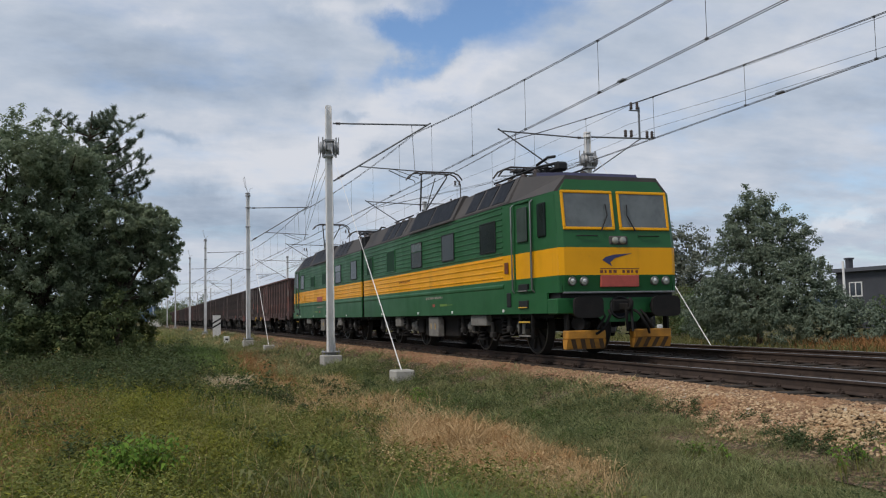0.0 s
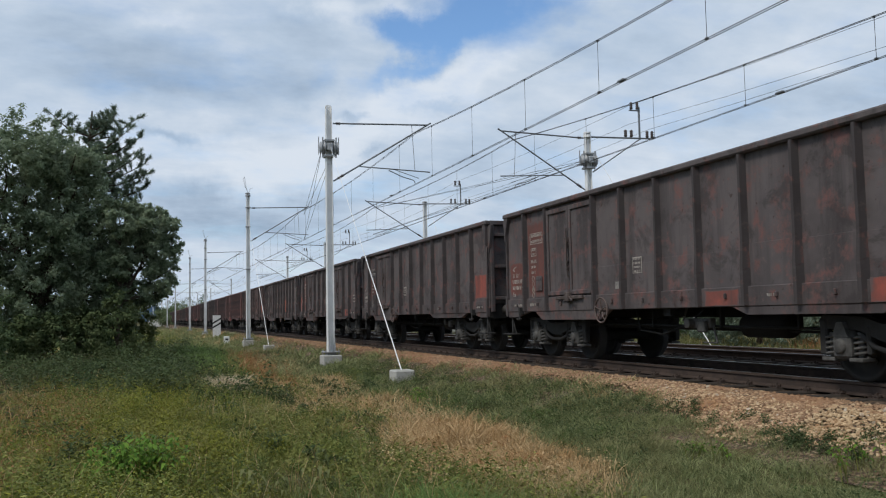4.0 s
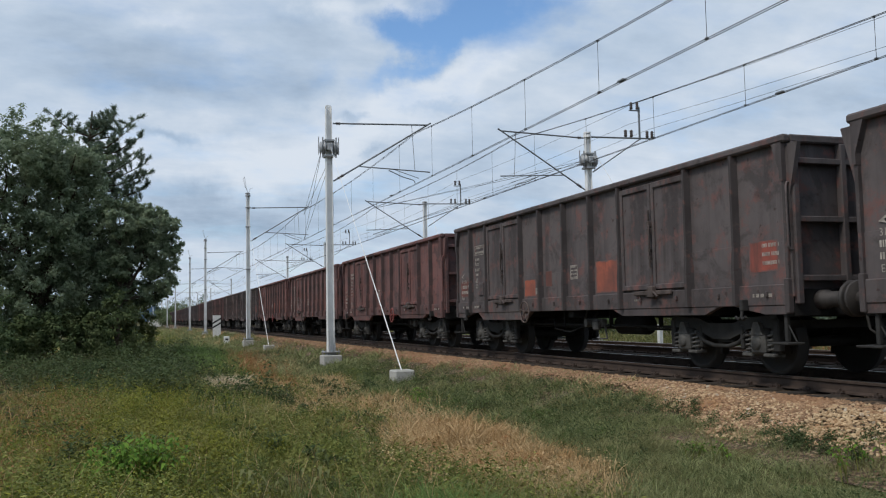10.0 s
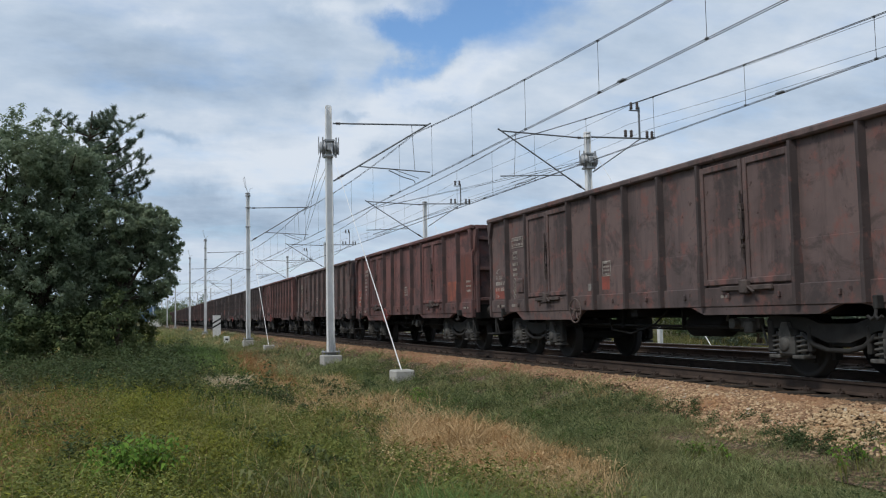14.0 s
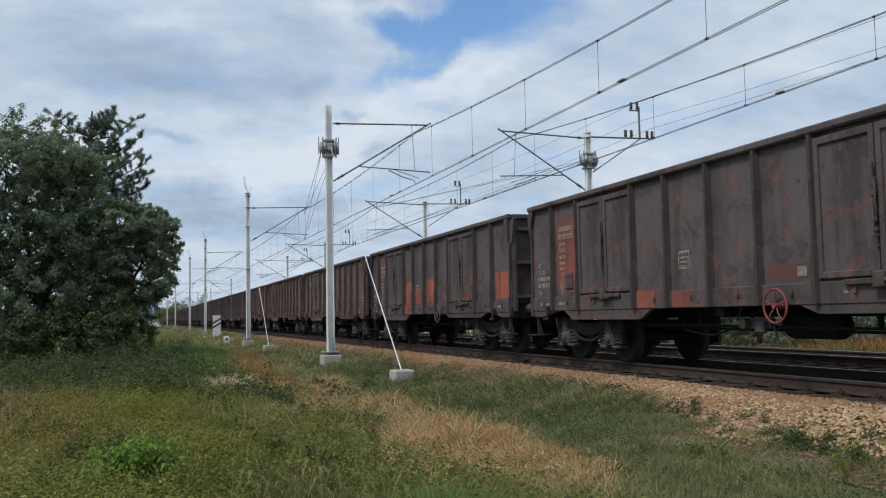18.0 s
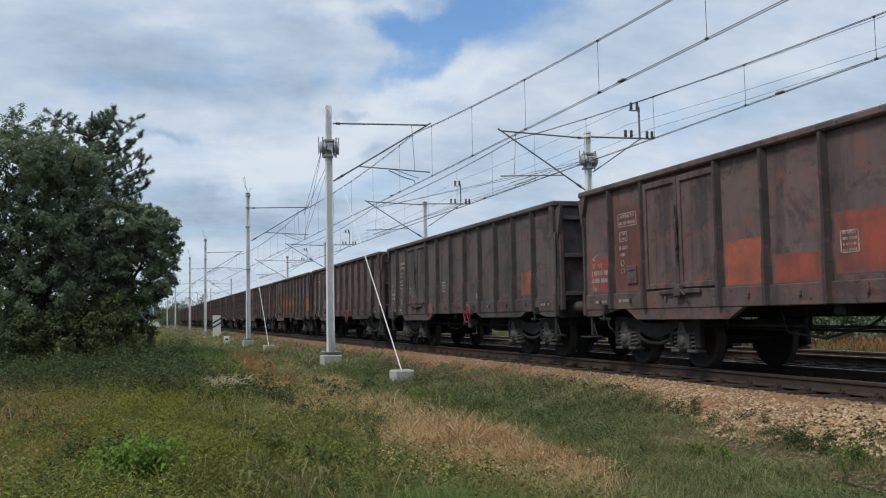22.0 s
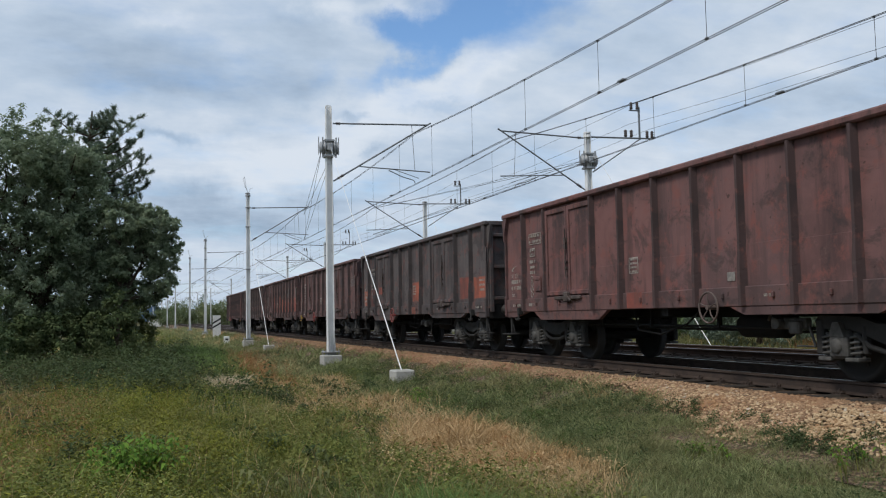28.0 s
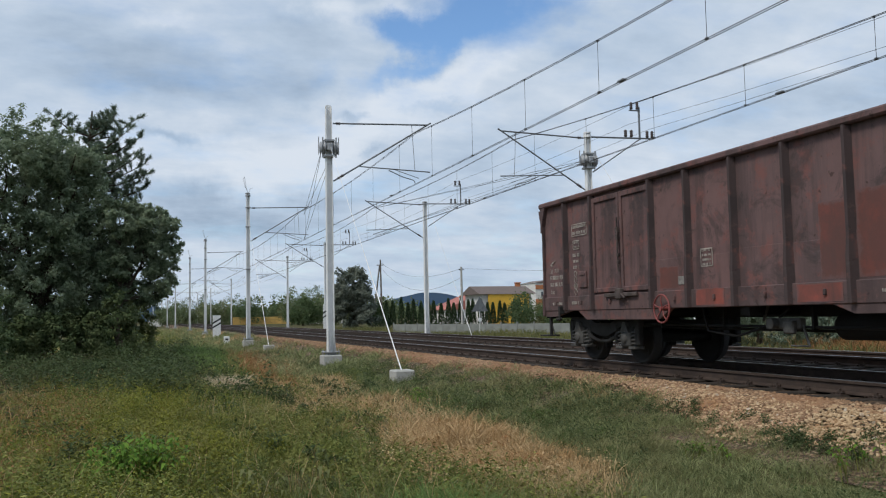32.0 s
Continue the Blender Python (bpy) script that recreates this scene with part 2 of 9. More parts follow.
# ---- materials ----
class Nodes:
    def __init__(self, name):
        self.m = bpy.data.materials.new(name)
        self.m.use_nodes = True
        self.t = self.m.node_tree
        self.n, self.l = self.t.nodes, self.t.links
        self.b = self.n["Principled BSDF"]
        self.co = self.n.new("ShaderNodeTexCoord")

    def put(self, v, sock):
        if isinstance(v, bpy.types.NodeSocket):
            self.l.new(v, sock)
        elif isinstance(v, (tuple, list)) and len(v) == 3 and sock.type == "RGBA":
            sock.default_value = (*v, 1)
        else:
            sock.default_value = v

    def noise(self, scale, detail=5.0, rough=0.6, where="Object", stretch=None, dist=0.0):
        t = self.n.new("ShaderNodeTexNoise")
        t.inputs["Scale"].default_value, t.inputs["Detail"].default_value = scale, detail
        t.inputs["Roughness"].default_value, t.inputs["Distortion"].default_value = rough, dist
        self.l.new(self.mapped(where, stretch), t.inputs["Vector"])
        return t.outputs["Fac"]

    def mapped(self, where, stretch):
        src = self.co.outputs[where]
        if stretch is None:
            return src
        mp = self.n.new("ShaderNodeMapping")
        mp.inputs["Scale"].default_value = stretch
        self.l.new(src, mp.inputs[0])
        return mp.outputs[0]

    def world(self):
        g = self.n.new("ShaderNodeNewGeometry")
        return g.outputs["Position"]

    def noise_at(self, vec, scale, detail=5.0, rough=0.6, dist=0.0):
        t = self.n.new("ShaderNodeTexNoise")
        t.inputs["Scale"].default_value, t.inputs["Detail"].default_value = scale, detail
        t.inputs["Roughness"].default_value, t.inputs["Distortion"].default_value = rough, dist
        self.l.new(vec, t.inputs["Vector"])
        return t.outputs["Fac"]

    def voronoi(self, scale, out="Distance", where="Object", feature="F1"):
        t = self.n.new("ShaderNodeTexVoronoi")
        t.feature = feature
        t.inputs["Scale"].default_value = scale
        self.l.new(self.co.outputs[where], t.inputs["Vector"])
        return t.outputs[out]

    def ramp(self, v, a, b, lo=0.0, hi=1.0):
        r = self.n.new("ShaderNodeMapRange")
        r.interpolation_type = "SMOOTHSTEP"
        for i, q in ((1, a), (2, b), (3, lo), (4, hi)):
            r.inputs[i].default_value = q
        self.l.new(v, r.inputs[0])
        return r.outputs[0]

    def mix(self, f, a, b, mode="MIX"):
        q = self.n.new("ShaderNodeMix")
        q.data_type, q.blend_type = "RGBA", mode
        self.put(f, q.inputs["Factor"])
        self.put(a, q.inputs["A"])
        self.put(b, q.inputs["B"])
        return q.outputs["Result"]

    def math(self, op, a, b):
        q = self.n.new("ShaderNodeMath")
        q.operation = op
        self.put(a, q.inputs[0])
        self.put(b, q.inputs[1])
        return q.outputs[0]

    def info(self, out):
        for q in self.n:
            if q.bl_idname == "ShaderNodeObjectInfo":
                return q.outputs[out]
        return self.n.new("ShaderNodeObjectInfo").outputs[out]

    def island(self):
        return self.n.new("ShaderNodeNewGeometry").outputs["Random Per Island"]

    def bump(self, h, strength=0.3, dist=0.01):
        q = self.n.new("ShaderNodeBump")
        q.inputs["Strength"].default_value, q.inputs["Distance"].default_value = strength, dist
        self.l.new(h, q.inputs["Height"])
        self.l.new(q.outputs[0], self.b.inputs["Normal"])

    def done(self, color, rough=0.7, metal=0.0, spec=0.5):
        self.put(color, self.b.inputs["Base Color"])
        self.put(rough, self.b.inputs["Roughness"])
        self.put(metal, self.b.inputs["Metallic"])
        self.put(spec, self.b.inputs["Specular IOR Level"])
        return self.m


def plain(name, c, rough=0.6, metal=0.0, vary=0.25, scale=6.0, dirt=None, grain=60.0, bump=0.1, where="Object", spec=0.5):
    """A painted or cast surface: base colour, blotches, fine grain, some dirt."""
    k = Nodes(name)
    big, fine = k.noise(scale, 6, 0.6, where), k.noise(grain, 4, 0.6, where)
    lo, hi = tuple(x * (1 - vary) for x in c), tuple(min(1, x * (1 + vary * 0.6)) for x in c)
    col = k.mix(k.ramp(big, 0.3, 0.7), lo, hi)
    col = k.mix(k.ramp(fine, 0.35, 0.75, 0.0, 0.25), col, tuple(x * 0.7 for x in c))
    if dirt:
        col = k.mix(k.ramp(k.noise(scale * 0.7, 8, 0.7, where, dist=1.0), 0.52, 0.75, 0.0, 0.8), col, dirt)
    k.bump(fine, bump, 0.004)
    return k.done(col, k.ramp(big, 0.2, 0.8, rough * 0.85, min(1, rough * 1.15)), metal, spec)


def wagon_paint():
    """Worn wagon paint: the wagon's own colour, soot, rust runs, pale dust."""
    k = Nodes("wagon_paint")
    base = k.info("Color")
    w = k.world()
    big, mid = k.noise(0.55, 6, 0.62), k.noise(3.2, 8, 0.68)
    runs = k.noise(2.4, 6, 0.65, stretch=(1.0, 1.0, 0.09))
    fine = k.noise(45.0, 4, 0.6)
    soot = k.mix(0.62, base, (0.034, 0.029, 0.031))
    col = k.mix(k.ramp(big, 0.36, 0.66, 0.0, 0.85), base, soot)
    col = k.mix(k.ramp(runs, 0.45, 0.64, 0.0, 0.8), col, k.mix(0.75, base, (0.030, 0.025, 0.026)))
    bay = k.noise(0.9, 3, 0.5, stretch=(1.0, 1.0, 0.15))
    col = k.mix(k.ramp(bay, 0.42, 0.64, 0.0, 0.28), col, k.mix(0.5, base, (0.13, 0.115, 0.12)))
    rust = k.mix(0.55, base, (0.21, 0.066, 0.050))
    col = k.mix(k.ramp(mid, 0.50, 0.67, 0.0, 0.85), col, rust)
    col = k.mix(k.ramp(k.noise(1.1, 9, 0.7, dist=0.8), 0.58, 0.8, 0.0, 0.35), col, (0.16, 0.15, 0.145))
    blot = k.noise(1.7, 10, 0.72, dist=0.6)
    col = k.mix(k.ramp(blot, 0.50, 0.62, 0.0, 0.6), col, (0.042, 0.035, 0.035))
    col = k.mix(k.ramp(k.noise(5.5, 8, 0.75), 0.57, 0.70, 0.0, 0.5), col, k.mix(0.4, base, (0.20, 0.12, 0.10)))
    spots = k.noise(9.0, 3, 0.5)
    col = k.mix(k.ramp(spots, 0.66, 0.72, 0.0, 0.75), col, (0.05, 0.03, 0.028))
    k.bump(k.math("ADD", fine, k.math("MULTIPLY", mid, 2.0)), 0.18, 0.006)
    return k.done(col, k.ramp(big, 0.2, 0.8, 0.66, 0.88), 0.0, 0.25)


def patch_paint(name, c):
    """A newer coat brushed over the wagon's side: dirty again in part, worn through to the old coat at its edges."""
    k = Nodes(name)
    old = k.mix(0.25, k.info("Color"), (0.04, 0.032, 0.03))
    mid, runs = k.noise(2.6, 8, 0.68, "Object"), k.noise(3.0, 6, 0.65, stretch=(1, 1, 0.12))
    col = k.mix(k.ramp(mid, 0.36, 0.62, 0.0, 0.8), c, (c[0] * 0.5 + 0.02, c[1] * 0.55 + 0.018, c[2] * 0.55 + 0.018))
    col = k.mix(k.ramp(runs, 0.48, 0.70, 0.0, 0.7), col, (0.075, 0.045, 0.040))
    col = k.mix(k.ramp(k.noise(0.9, 6, 0.6), 0.44, 0.66, 0.0, 0.6), col, (0.095, 0.052, 0.046))
    sx = k.n.new("ShaderNodeSeparateXYZ")
    k.l.new(k.co.outputs["Generated"], sx.inputs[0])
    edge = None
    for axis in (0, 2):
        d = k.math("SUBTRACT", 0.5, k.math("ABSOLUTE", k.math("SUBTRACT", sx.outputs[axis], 0.5), 0.0))
        edge = d if edge is None else k.math("MINIMUM", edge, d)
    worn = k.math("ADD", edge, k.math("MULTIPLY", k.math("SUBTRACT", k.noise(4.5, 9, 0.72), 0.5), 0.34))
    col = k.mix(k.ramp(worn, -0.01, 0.07, 0.85, 0.0), col, old)
    k.bump(k.noise(45, 4), 0.12, 0.004)
    return k.done(col, 0.72, 0.0, 0.35)


def leaf_mat(name, a, b, c=None, sheen=0.35, through=0.25, scale=0.35, mottle=0.0):
    """Leaves or blades: every piece its own tint between a and b, with patches of c across the place."""
    k = Nodes(name)
    col = k.mix(k.island(), a, b)
    patch = k.noise_at(k.world(), scale, 5, 0.65)
    if c:
        col = k.mix(k.ramp(patch, 0.45, 0.65, 0.0, 0.85), col, c)
    if mottle:
        col = k.mix(k.ramp(k.noise_at(k.world(), 2.2, 5, 0.7), 0.42, 0.60, 0.0, mottle), col, tuple(v * 0.75 for v in a))
    k.done(col, 0.62, 0.0, sheen)
    tr = k.n.new("ShaderNodeBsdfTranslucent")
    k.put(col, tr.inputs["Color"])
    ms = k.n.new("ShaderNodeMixShader")
    ms.inputs[0].default_value = through
    out = k.n["Material Output"]
    k.l.new(k.b.outputs[0], ms.inputs[1])
    k.l.new(tr.outputs[0], ms.inputs[2])
    k.l.new(ms.outputs[0], out.inputs["Surface"])
    return k.m


def glass_mat(name, tint=(0.05, 0.06, 0.06), rough=0.06, spec=0.6):
    k = Nodes(name)
    return k.done(k.mix(k.ramp(k.noise(2.0, 4), 0.3, 0.7), tint, tuple(x * 1.5 for x in tint)), rough, 0.0, spec)


MAT = {}
MAT["wagon"] = wagon_paint()
MAT["patch_red"] = patch_paint("patch_red", (0.32, 0.078, 0.055))
MAT["patch_orange"] = patch_paint("patch_orange", (0.43, 0.112, 0.066))
MAT["patch_dark"] = patch_paint("patch_dark", (0.17, 0.055, 0.042))
MAT["spray_blue"] = plain("spray_blue", (0.045, 0.100, 0.25), 0.7, vary=0.6, scale=6)
MAT["lettering"] = plain("lettering", (0.36, 0.32, 0.28), 0.75, vary=0.5, scale=7, dirt=(0.11, 0.08, 0.072))
MAT["spray"] = plain("spray_white", (0.22, 0.205, 0.195), 0.7, vary=0.5, scale=5, dirt=(0.10, 0.075, 0.07))
MAT["chassis"] = plain("chassis_grime", (0.014, 0.0135, 0.0135), 0.9, vary=0.4, scale=4, dirt=(0.026, 0.022, 0.019), bump=0.25, spec=0.25)
MAT["bogie"] = plain("bogie_dust", (0.032, 0.031, 0.030), 0.88, vary=0.4, scale=5, dirt=(0.030, 0.025, 0.022), bump=0.3, spec=0.25)
MAT["box_grey"] = plain("axlebox_grey", (0.085, 0.082, 0.077), 0.85, vary=0.5, scale=7, dirt=(0.05, 0.04, 0.033), spec=0.3)
MAT["wheel"] = plain("wheel_steel", (0.022, 0.020, 0.019), 0.8, 0.1, vary=0.3, scale=6, dirt=(0.03, 0.025, 0.02))
MAT["plate_dirty"] = plain("plate_dirty", (0.24, 0.22, 0.20), 0.75, vary=0.5, scale=14, dirt=(0.09, 0.07, 0.06))
MAT["buffer_grey"] = plain("buffer_grease", (0.038, 0.033, 0.031), 0.65, 0.1, vary=0.5, scale=6, dirt=(0.03, 0.027, 0.025))
MAT["hand_red"] = plain("handwheel_red", (0.24, 0.055, 0.048), 0.6, vary=0.3, dirt=(0.08, 0.05, 0.045))
MAT["hand_dark"] = plain("handwheel_dark", (0.10, 0.07, 0.06), 0.7, vary=0.3, dirt=(0.22, 0.20, 0.18))
MAT["pale_rail"] = plain("grab_pale", (0.24, 0.21, 0.18), 0.55, vary=0.3, dirt=(0.15, 0.12, 0.10))
MAT["door_gear"] = plain("door_gear", (0.085, 0.066, 0.060), 0.8, vary=0.5, scale=6, dirt=(0.04, 0.032, 0.03), spec=0.3)
MAT["dull_yellow"] = plain("dull_yellow", (0.42, 0.27, 0.045), 0.7, vary=0.3, scale=9, dirt=(0.10, 0.07, 0.04))
MAT["yellow"] = plain("yellow_paint", (0.62, 0.38, 0.04), 0.55, vary=0.2, dirt=(0.25, 0.17, 0.07))
MAT["rail_side"] = plain("rail_rust", (0.058, 0.041, 0.033), 0.85, vary=0.35, scale=5, dirt=(0.04, 0.028, 0.022), bump=0.3, spec=0.25)
MAT["rail_top"] = plain("rail_head", (0.32, 0.31, 0.30), 0.38, 1.0, vary=0.25, scale=3)
MAT["sleeper"] = plain("sleeper_timber", (0.050, 0.041, 0.034), 0.9, vary=0.4, scale=5, dirt=(0.085, 0.07, 0.054), bump=0.4, spec=0.2)
MAT["concrete"] = plain("concrete", (0.42, 0.41, 0.38), 0.9, vary=0.2, scale=3, dirt=(0.24, 0.23, 0.20), bump=0.3, spec=0.25)
MAT["galv"] = plain("galvanised_steel", (0.80, 0.80, 0.79), 0.5, 0.0, vary=0.12, scale=1.5, dirt=(0.52, 0.52, 0.50), spec=0.4)
MAT["galv_mid"] = plain("dull_zinc", (0.36, 0.37, 0.38), 0.55, 0.3, vary=0.35, scale=9, dirt=(0.16, 0.16, 0.16))
MAT["galv_dark"] = plain("weathered_steel", (0.20, 0.21, 0.22), 0.6, 0.4, vary=0.25, scale=4)
MAT["wire"] = plain("wire_copper", (0.07, 0.072, 0.075), 0.6, 0.3, vary=0.2)
MAT["ins"] = plain("insulator_brown", (0.06, 0.045, 0.04), 0.35, vary=0.2)
MAT["white"] = plain("white_paint", (0.74, 0.74, 0.72), 0.55, vary=0.12, dirt=(0.50, 0.49, 0.45))
MAT["black"] = plain("black_paint", (0.022, 0.022, 0.024), 0.55, vary=0.3)

# ---- ground, ballast, track ----
FAR = 4.26                      # the second track's centre


PROFILE = [(-3000, -0.8), (-30, -0.8), (-14, -0.9), (-9.4, -0.88), (-7.0, -1.0), (-5.2, -0.98), (-4.2, -0.88), (-3.3, -0.74), (-2.6, -0.62),
           (6.9, -0.58), (8.2, -0.70), (20, -0.65), (3000, -0.6)]


def ground_z(x, y):
    """Height of the earth at a place, without its small unevenness."""
    z = float(np.interp(y, [p[0] for p in PROFILE], [p[1] for p in PROFILE]))
    if -60 < x < 6 and -14 < y < -2.5:
        z += 0.07 * noise.noise((x * 0.35, y * 0.35, 0.0)) + 0.03 * noise.noise((x * 1.3, y * 1.3, 4.0))
    return z


def spread(lo, hi, fine_lo, fine_hi, step, grow=1.22):
    """Coordinates, close together in the middle stretch and wider outside it."""
    a = list(np.arange(fine_lo, fine_hi + 1e-6, step))
    s, x = step, a[-1]
    while x < hi:
        s *= grow
        x += s
        a.append(min(x, hi))
    s, x, left = step, a[0], []
    while x > lo:
        s *= grow
        x -= s
        left.append(max(x, lo))
    return left[::-1] + a


def earth_mat():
    k = Nodes("meadow_earth")
    w = k.world()
    big, mid, fine = k.noise_at(w, 0.22, 6, 0.6), k.noise_at(w, 1.6, 7, 0.65), k.noise_at(w, 22.0, 6, 0.7)
    col = k.mix(k.ramp(big, 0.35, 0.65), (0.062, 0.075, 0.025), (0.11, 0.095, 0.042))
    col = k.mix(k.ramp(mid, 0.45, 0.7, 0.0, 0.8), col, (0.145, 0.10, 0.052))
    col = k.mix(k.ramp(fine, 0.35, 0.7, 0.0, 0.7), col, (0.035, 0.035, 0.016))
    k.bump(fine, 0.6, 0.04)
    return k.done(col, 0.95, 0.0, 0.1)


def build_ground():
    xs = spread(-3000, 3000, -48, 4, 0.5)
    ys = spread(-3000, 3000, -14, 10, 0.4)
    vs = [(x, y, ground_z(x, y)) for y in ys for x in xs]
    k = len(xs)
    fs = [(j * k + i, j * k + i + 1, (j + 1) * k + i + 1, (j + 1) * k + i) for j in range(len(ys) - 1) for i in range(k - 1)]
    s = Shape().add(vs, fs, True)
    solid("ground", s, earth_mat(), "grassy meadow earth, green and sun-dried, along the railway", "ground", "structure")


build_ground()


def stone_mat(name="ballast_stone", each=False):
    k = Nodes(name)
    r = k.island()
    col = k.mix(r, (0.27, 0.175, 0.095), (0.58, 0.43, 0.265))
    v2 = k.noise_at(k.world(), 0.9, 5, 0.6)
    col = k.mix(k.ramp(v2, 0.48, 0.66, 0.0, 0.8), col, (0.32, 0.165, 0.078))
    fine = k.noise_at(k.world(), 40.0, 4, 0.6)
    col = k.mix(k.ramp(fine, 0.5, 0.8, 0.0, 0.5), col, (0.22, 0.15, 0.10))
    if each:
        col = k.mix(k.ramp(k.info("Random"), 0.6, 1.0, 0.0, 0.6), col, (0.48, 0.44, 0.38))
    k.bump(fine, 0.3, 0.01)
    return k.done(col, 0.92, 0.0, 0.2)


MAT["stone"] = stone_mat()
MAT["stone_each"] = stone_mat("ballast_stone_single", True)


def rusty_stone():
    """Ballast stained by brake dust and rust, further along the line."""
    k = Nodes("ballast_stone_rusty")
    col = k.mix(k.island(), (0.14, 0.082, 0.050), (0.42, 0.275, 0.165))
    col = k.mix(k.ramp(k.noise_at(k.world(), 0.9, 5, 0.6), 0.42, 0.60, 0.0, 0.65), col, (0.25, 0.135, 0.075))
    k.bump(k.noise_at(k.world(), 40.0, 4, 0.6), 0.3, 0.01)
    return k.done(col, 0.92, 0.0, 0.2)


MAT["stone_rusty"] = rusty_stone()


def bed_mat():
    """Ballast seen as a bed: stones in two sizes, dark gaps, oily brown between the rails."""
    k = Nodes("ballast_bed")
    d = k.voronoi(17.0, "Distance")
    c = k.voronoi(17.0, "Color")
    sp = k.n.new("ShaderNodeSeparateColor")
    k.l.new(c, sp.inputs[0])
    col = k.mix(sp.outputs[0], (0.20, 0.125, 0.075), (0.40, 0.28, 0.185))
    col = k.mix(k.ramp(d, 0.25, 0.6, 0.0, 0.9), col, (0.05, 0.035, 0.025))
    col = k.mix(k.ramp(k.noise(0.5, 6, 0.6), 0.4, 0.7, 0.0, 0.45), col, (0.13, 0.095, 0.07))
    # oil and brake dust between and beside the rails
    sx = k.n.new("ShaderNodeSeparateXYZ")
    k.l.new(k.co.outputs["Object"], sx.inputs[0])
    for c in (0.0, FAR):
        away = k.math("ABSOLUTE", k.math("SUBTRACT", sx.outputs[1], c), 0.0)
        col = k.mix(k.ramp(k.math("ADD", away, k.math("MULTIPLY", k.noise(1.5, 6, 0.6), 0.5)), 1.45, 1.15, 0.0, 0.6), col, (0.062, 0.047, 0.038))
    k.bump(d, 1.0, 0.05)
    return k.done(col, 0.92, 0.0, 0.2)


def bed_top(y):
    """Height of the ballast across the line."""
    return float(np.interp(y, [-3.1, -2.35, -1.75, -1.3, -0.9, 0.9, 1.6, 2.6, 3.3, 5.2, 5.7, 6.2, 7.0],
                           [-0.72, -0.52, -0.28, -0.205, -0.205, -0.205, -0.22, -0.23, -0.21, -0.21, -0.22, -0.32, -0.66]))


def build_bed():
    xs = spread(-1500, 400, -40, 4, 0.25, 1.15)
    ys = list(np.arange(-3.1, 7.01, 0.25))
    vs = []
    for y in ys:
        for x in xs:
            q = 0.035 if -60 < x < 8 else 0.0
            vs.append((x, y, bed_top(y) + q * noise.noise((x * 2.3, y * 2.3, 0)) + q * 0.8 * noise.noise((x * 6, y * 6, 3))))
    k = len(xs)
    fs = [(j * k + i, j * k + i + 1, (j + 1) * k + i + 1, (j + 1) * k + i) for j in range(len(ys) - 1) for i in range(k - 1)]
    return solid("ballast_bed", Shape().add(vs, fs, True), bed_mat(), "bed of tan crushed stone under both railway tracks", "ballast", "structure")


BED = build_bed()


def stone_shape(rng, r):
    """One crushed stone: a squashed, dented lump."""
    bm = bmesh.new()
    bmesh.ops.create_icosphere(bm, subdivisions=1, radius=r)
    cut = [Vector((rng.gauss(0, 1), rng.gauss(0, 1), rng.gauss(0, 1))).normalized() for _ in range(4)]
    for v in bm.verts:
        v.co *= rng.uniform(0.75, 1.35)
        for c in cut:
            v.co -= c * max(0.0, v.co.dot(c) - r * 0.48)
    sx, sy, sz = rng.uniform(0.8, 1.3), rng.uniform(0.6, 1.1), rng.uniform(0.45, 0.8)
    vs = [(v.co.x * sx, v.co.y * sy, v.co.z * sz) for v in bm.verts]
    fs = [tuple(v.index for v in f.verts) for f in bm.faces]
    bm.free()
    return np.array(vs), fs


RAIL = [(-0.075, -0.172), (0.075, -0.172), (0.075, -0.160), (0.012, -0.135), (0.010, -0.05), (0.034, -0.036), (0.036, -0.008), (0.028, 0.0),
        (-0.028, 0.0), (-0.036, -0.008), (-0.034, -0.036), (-0.010, -0.05), (-0.012, -0.135), (-0.075, -0.160)]


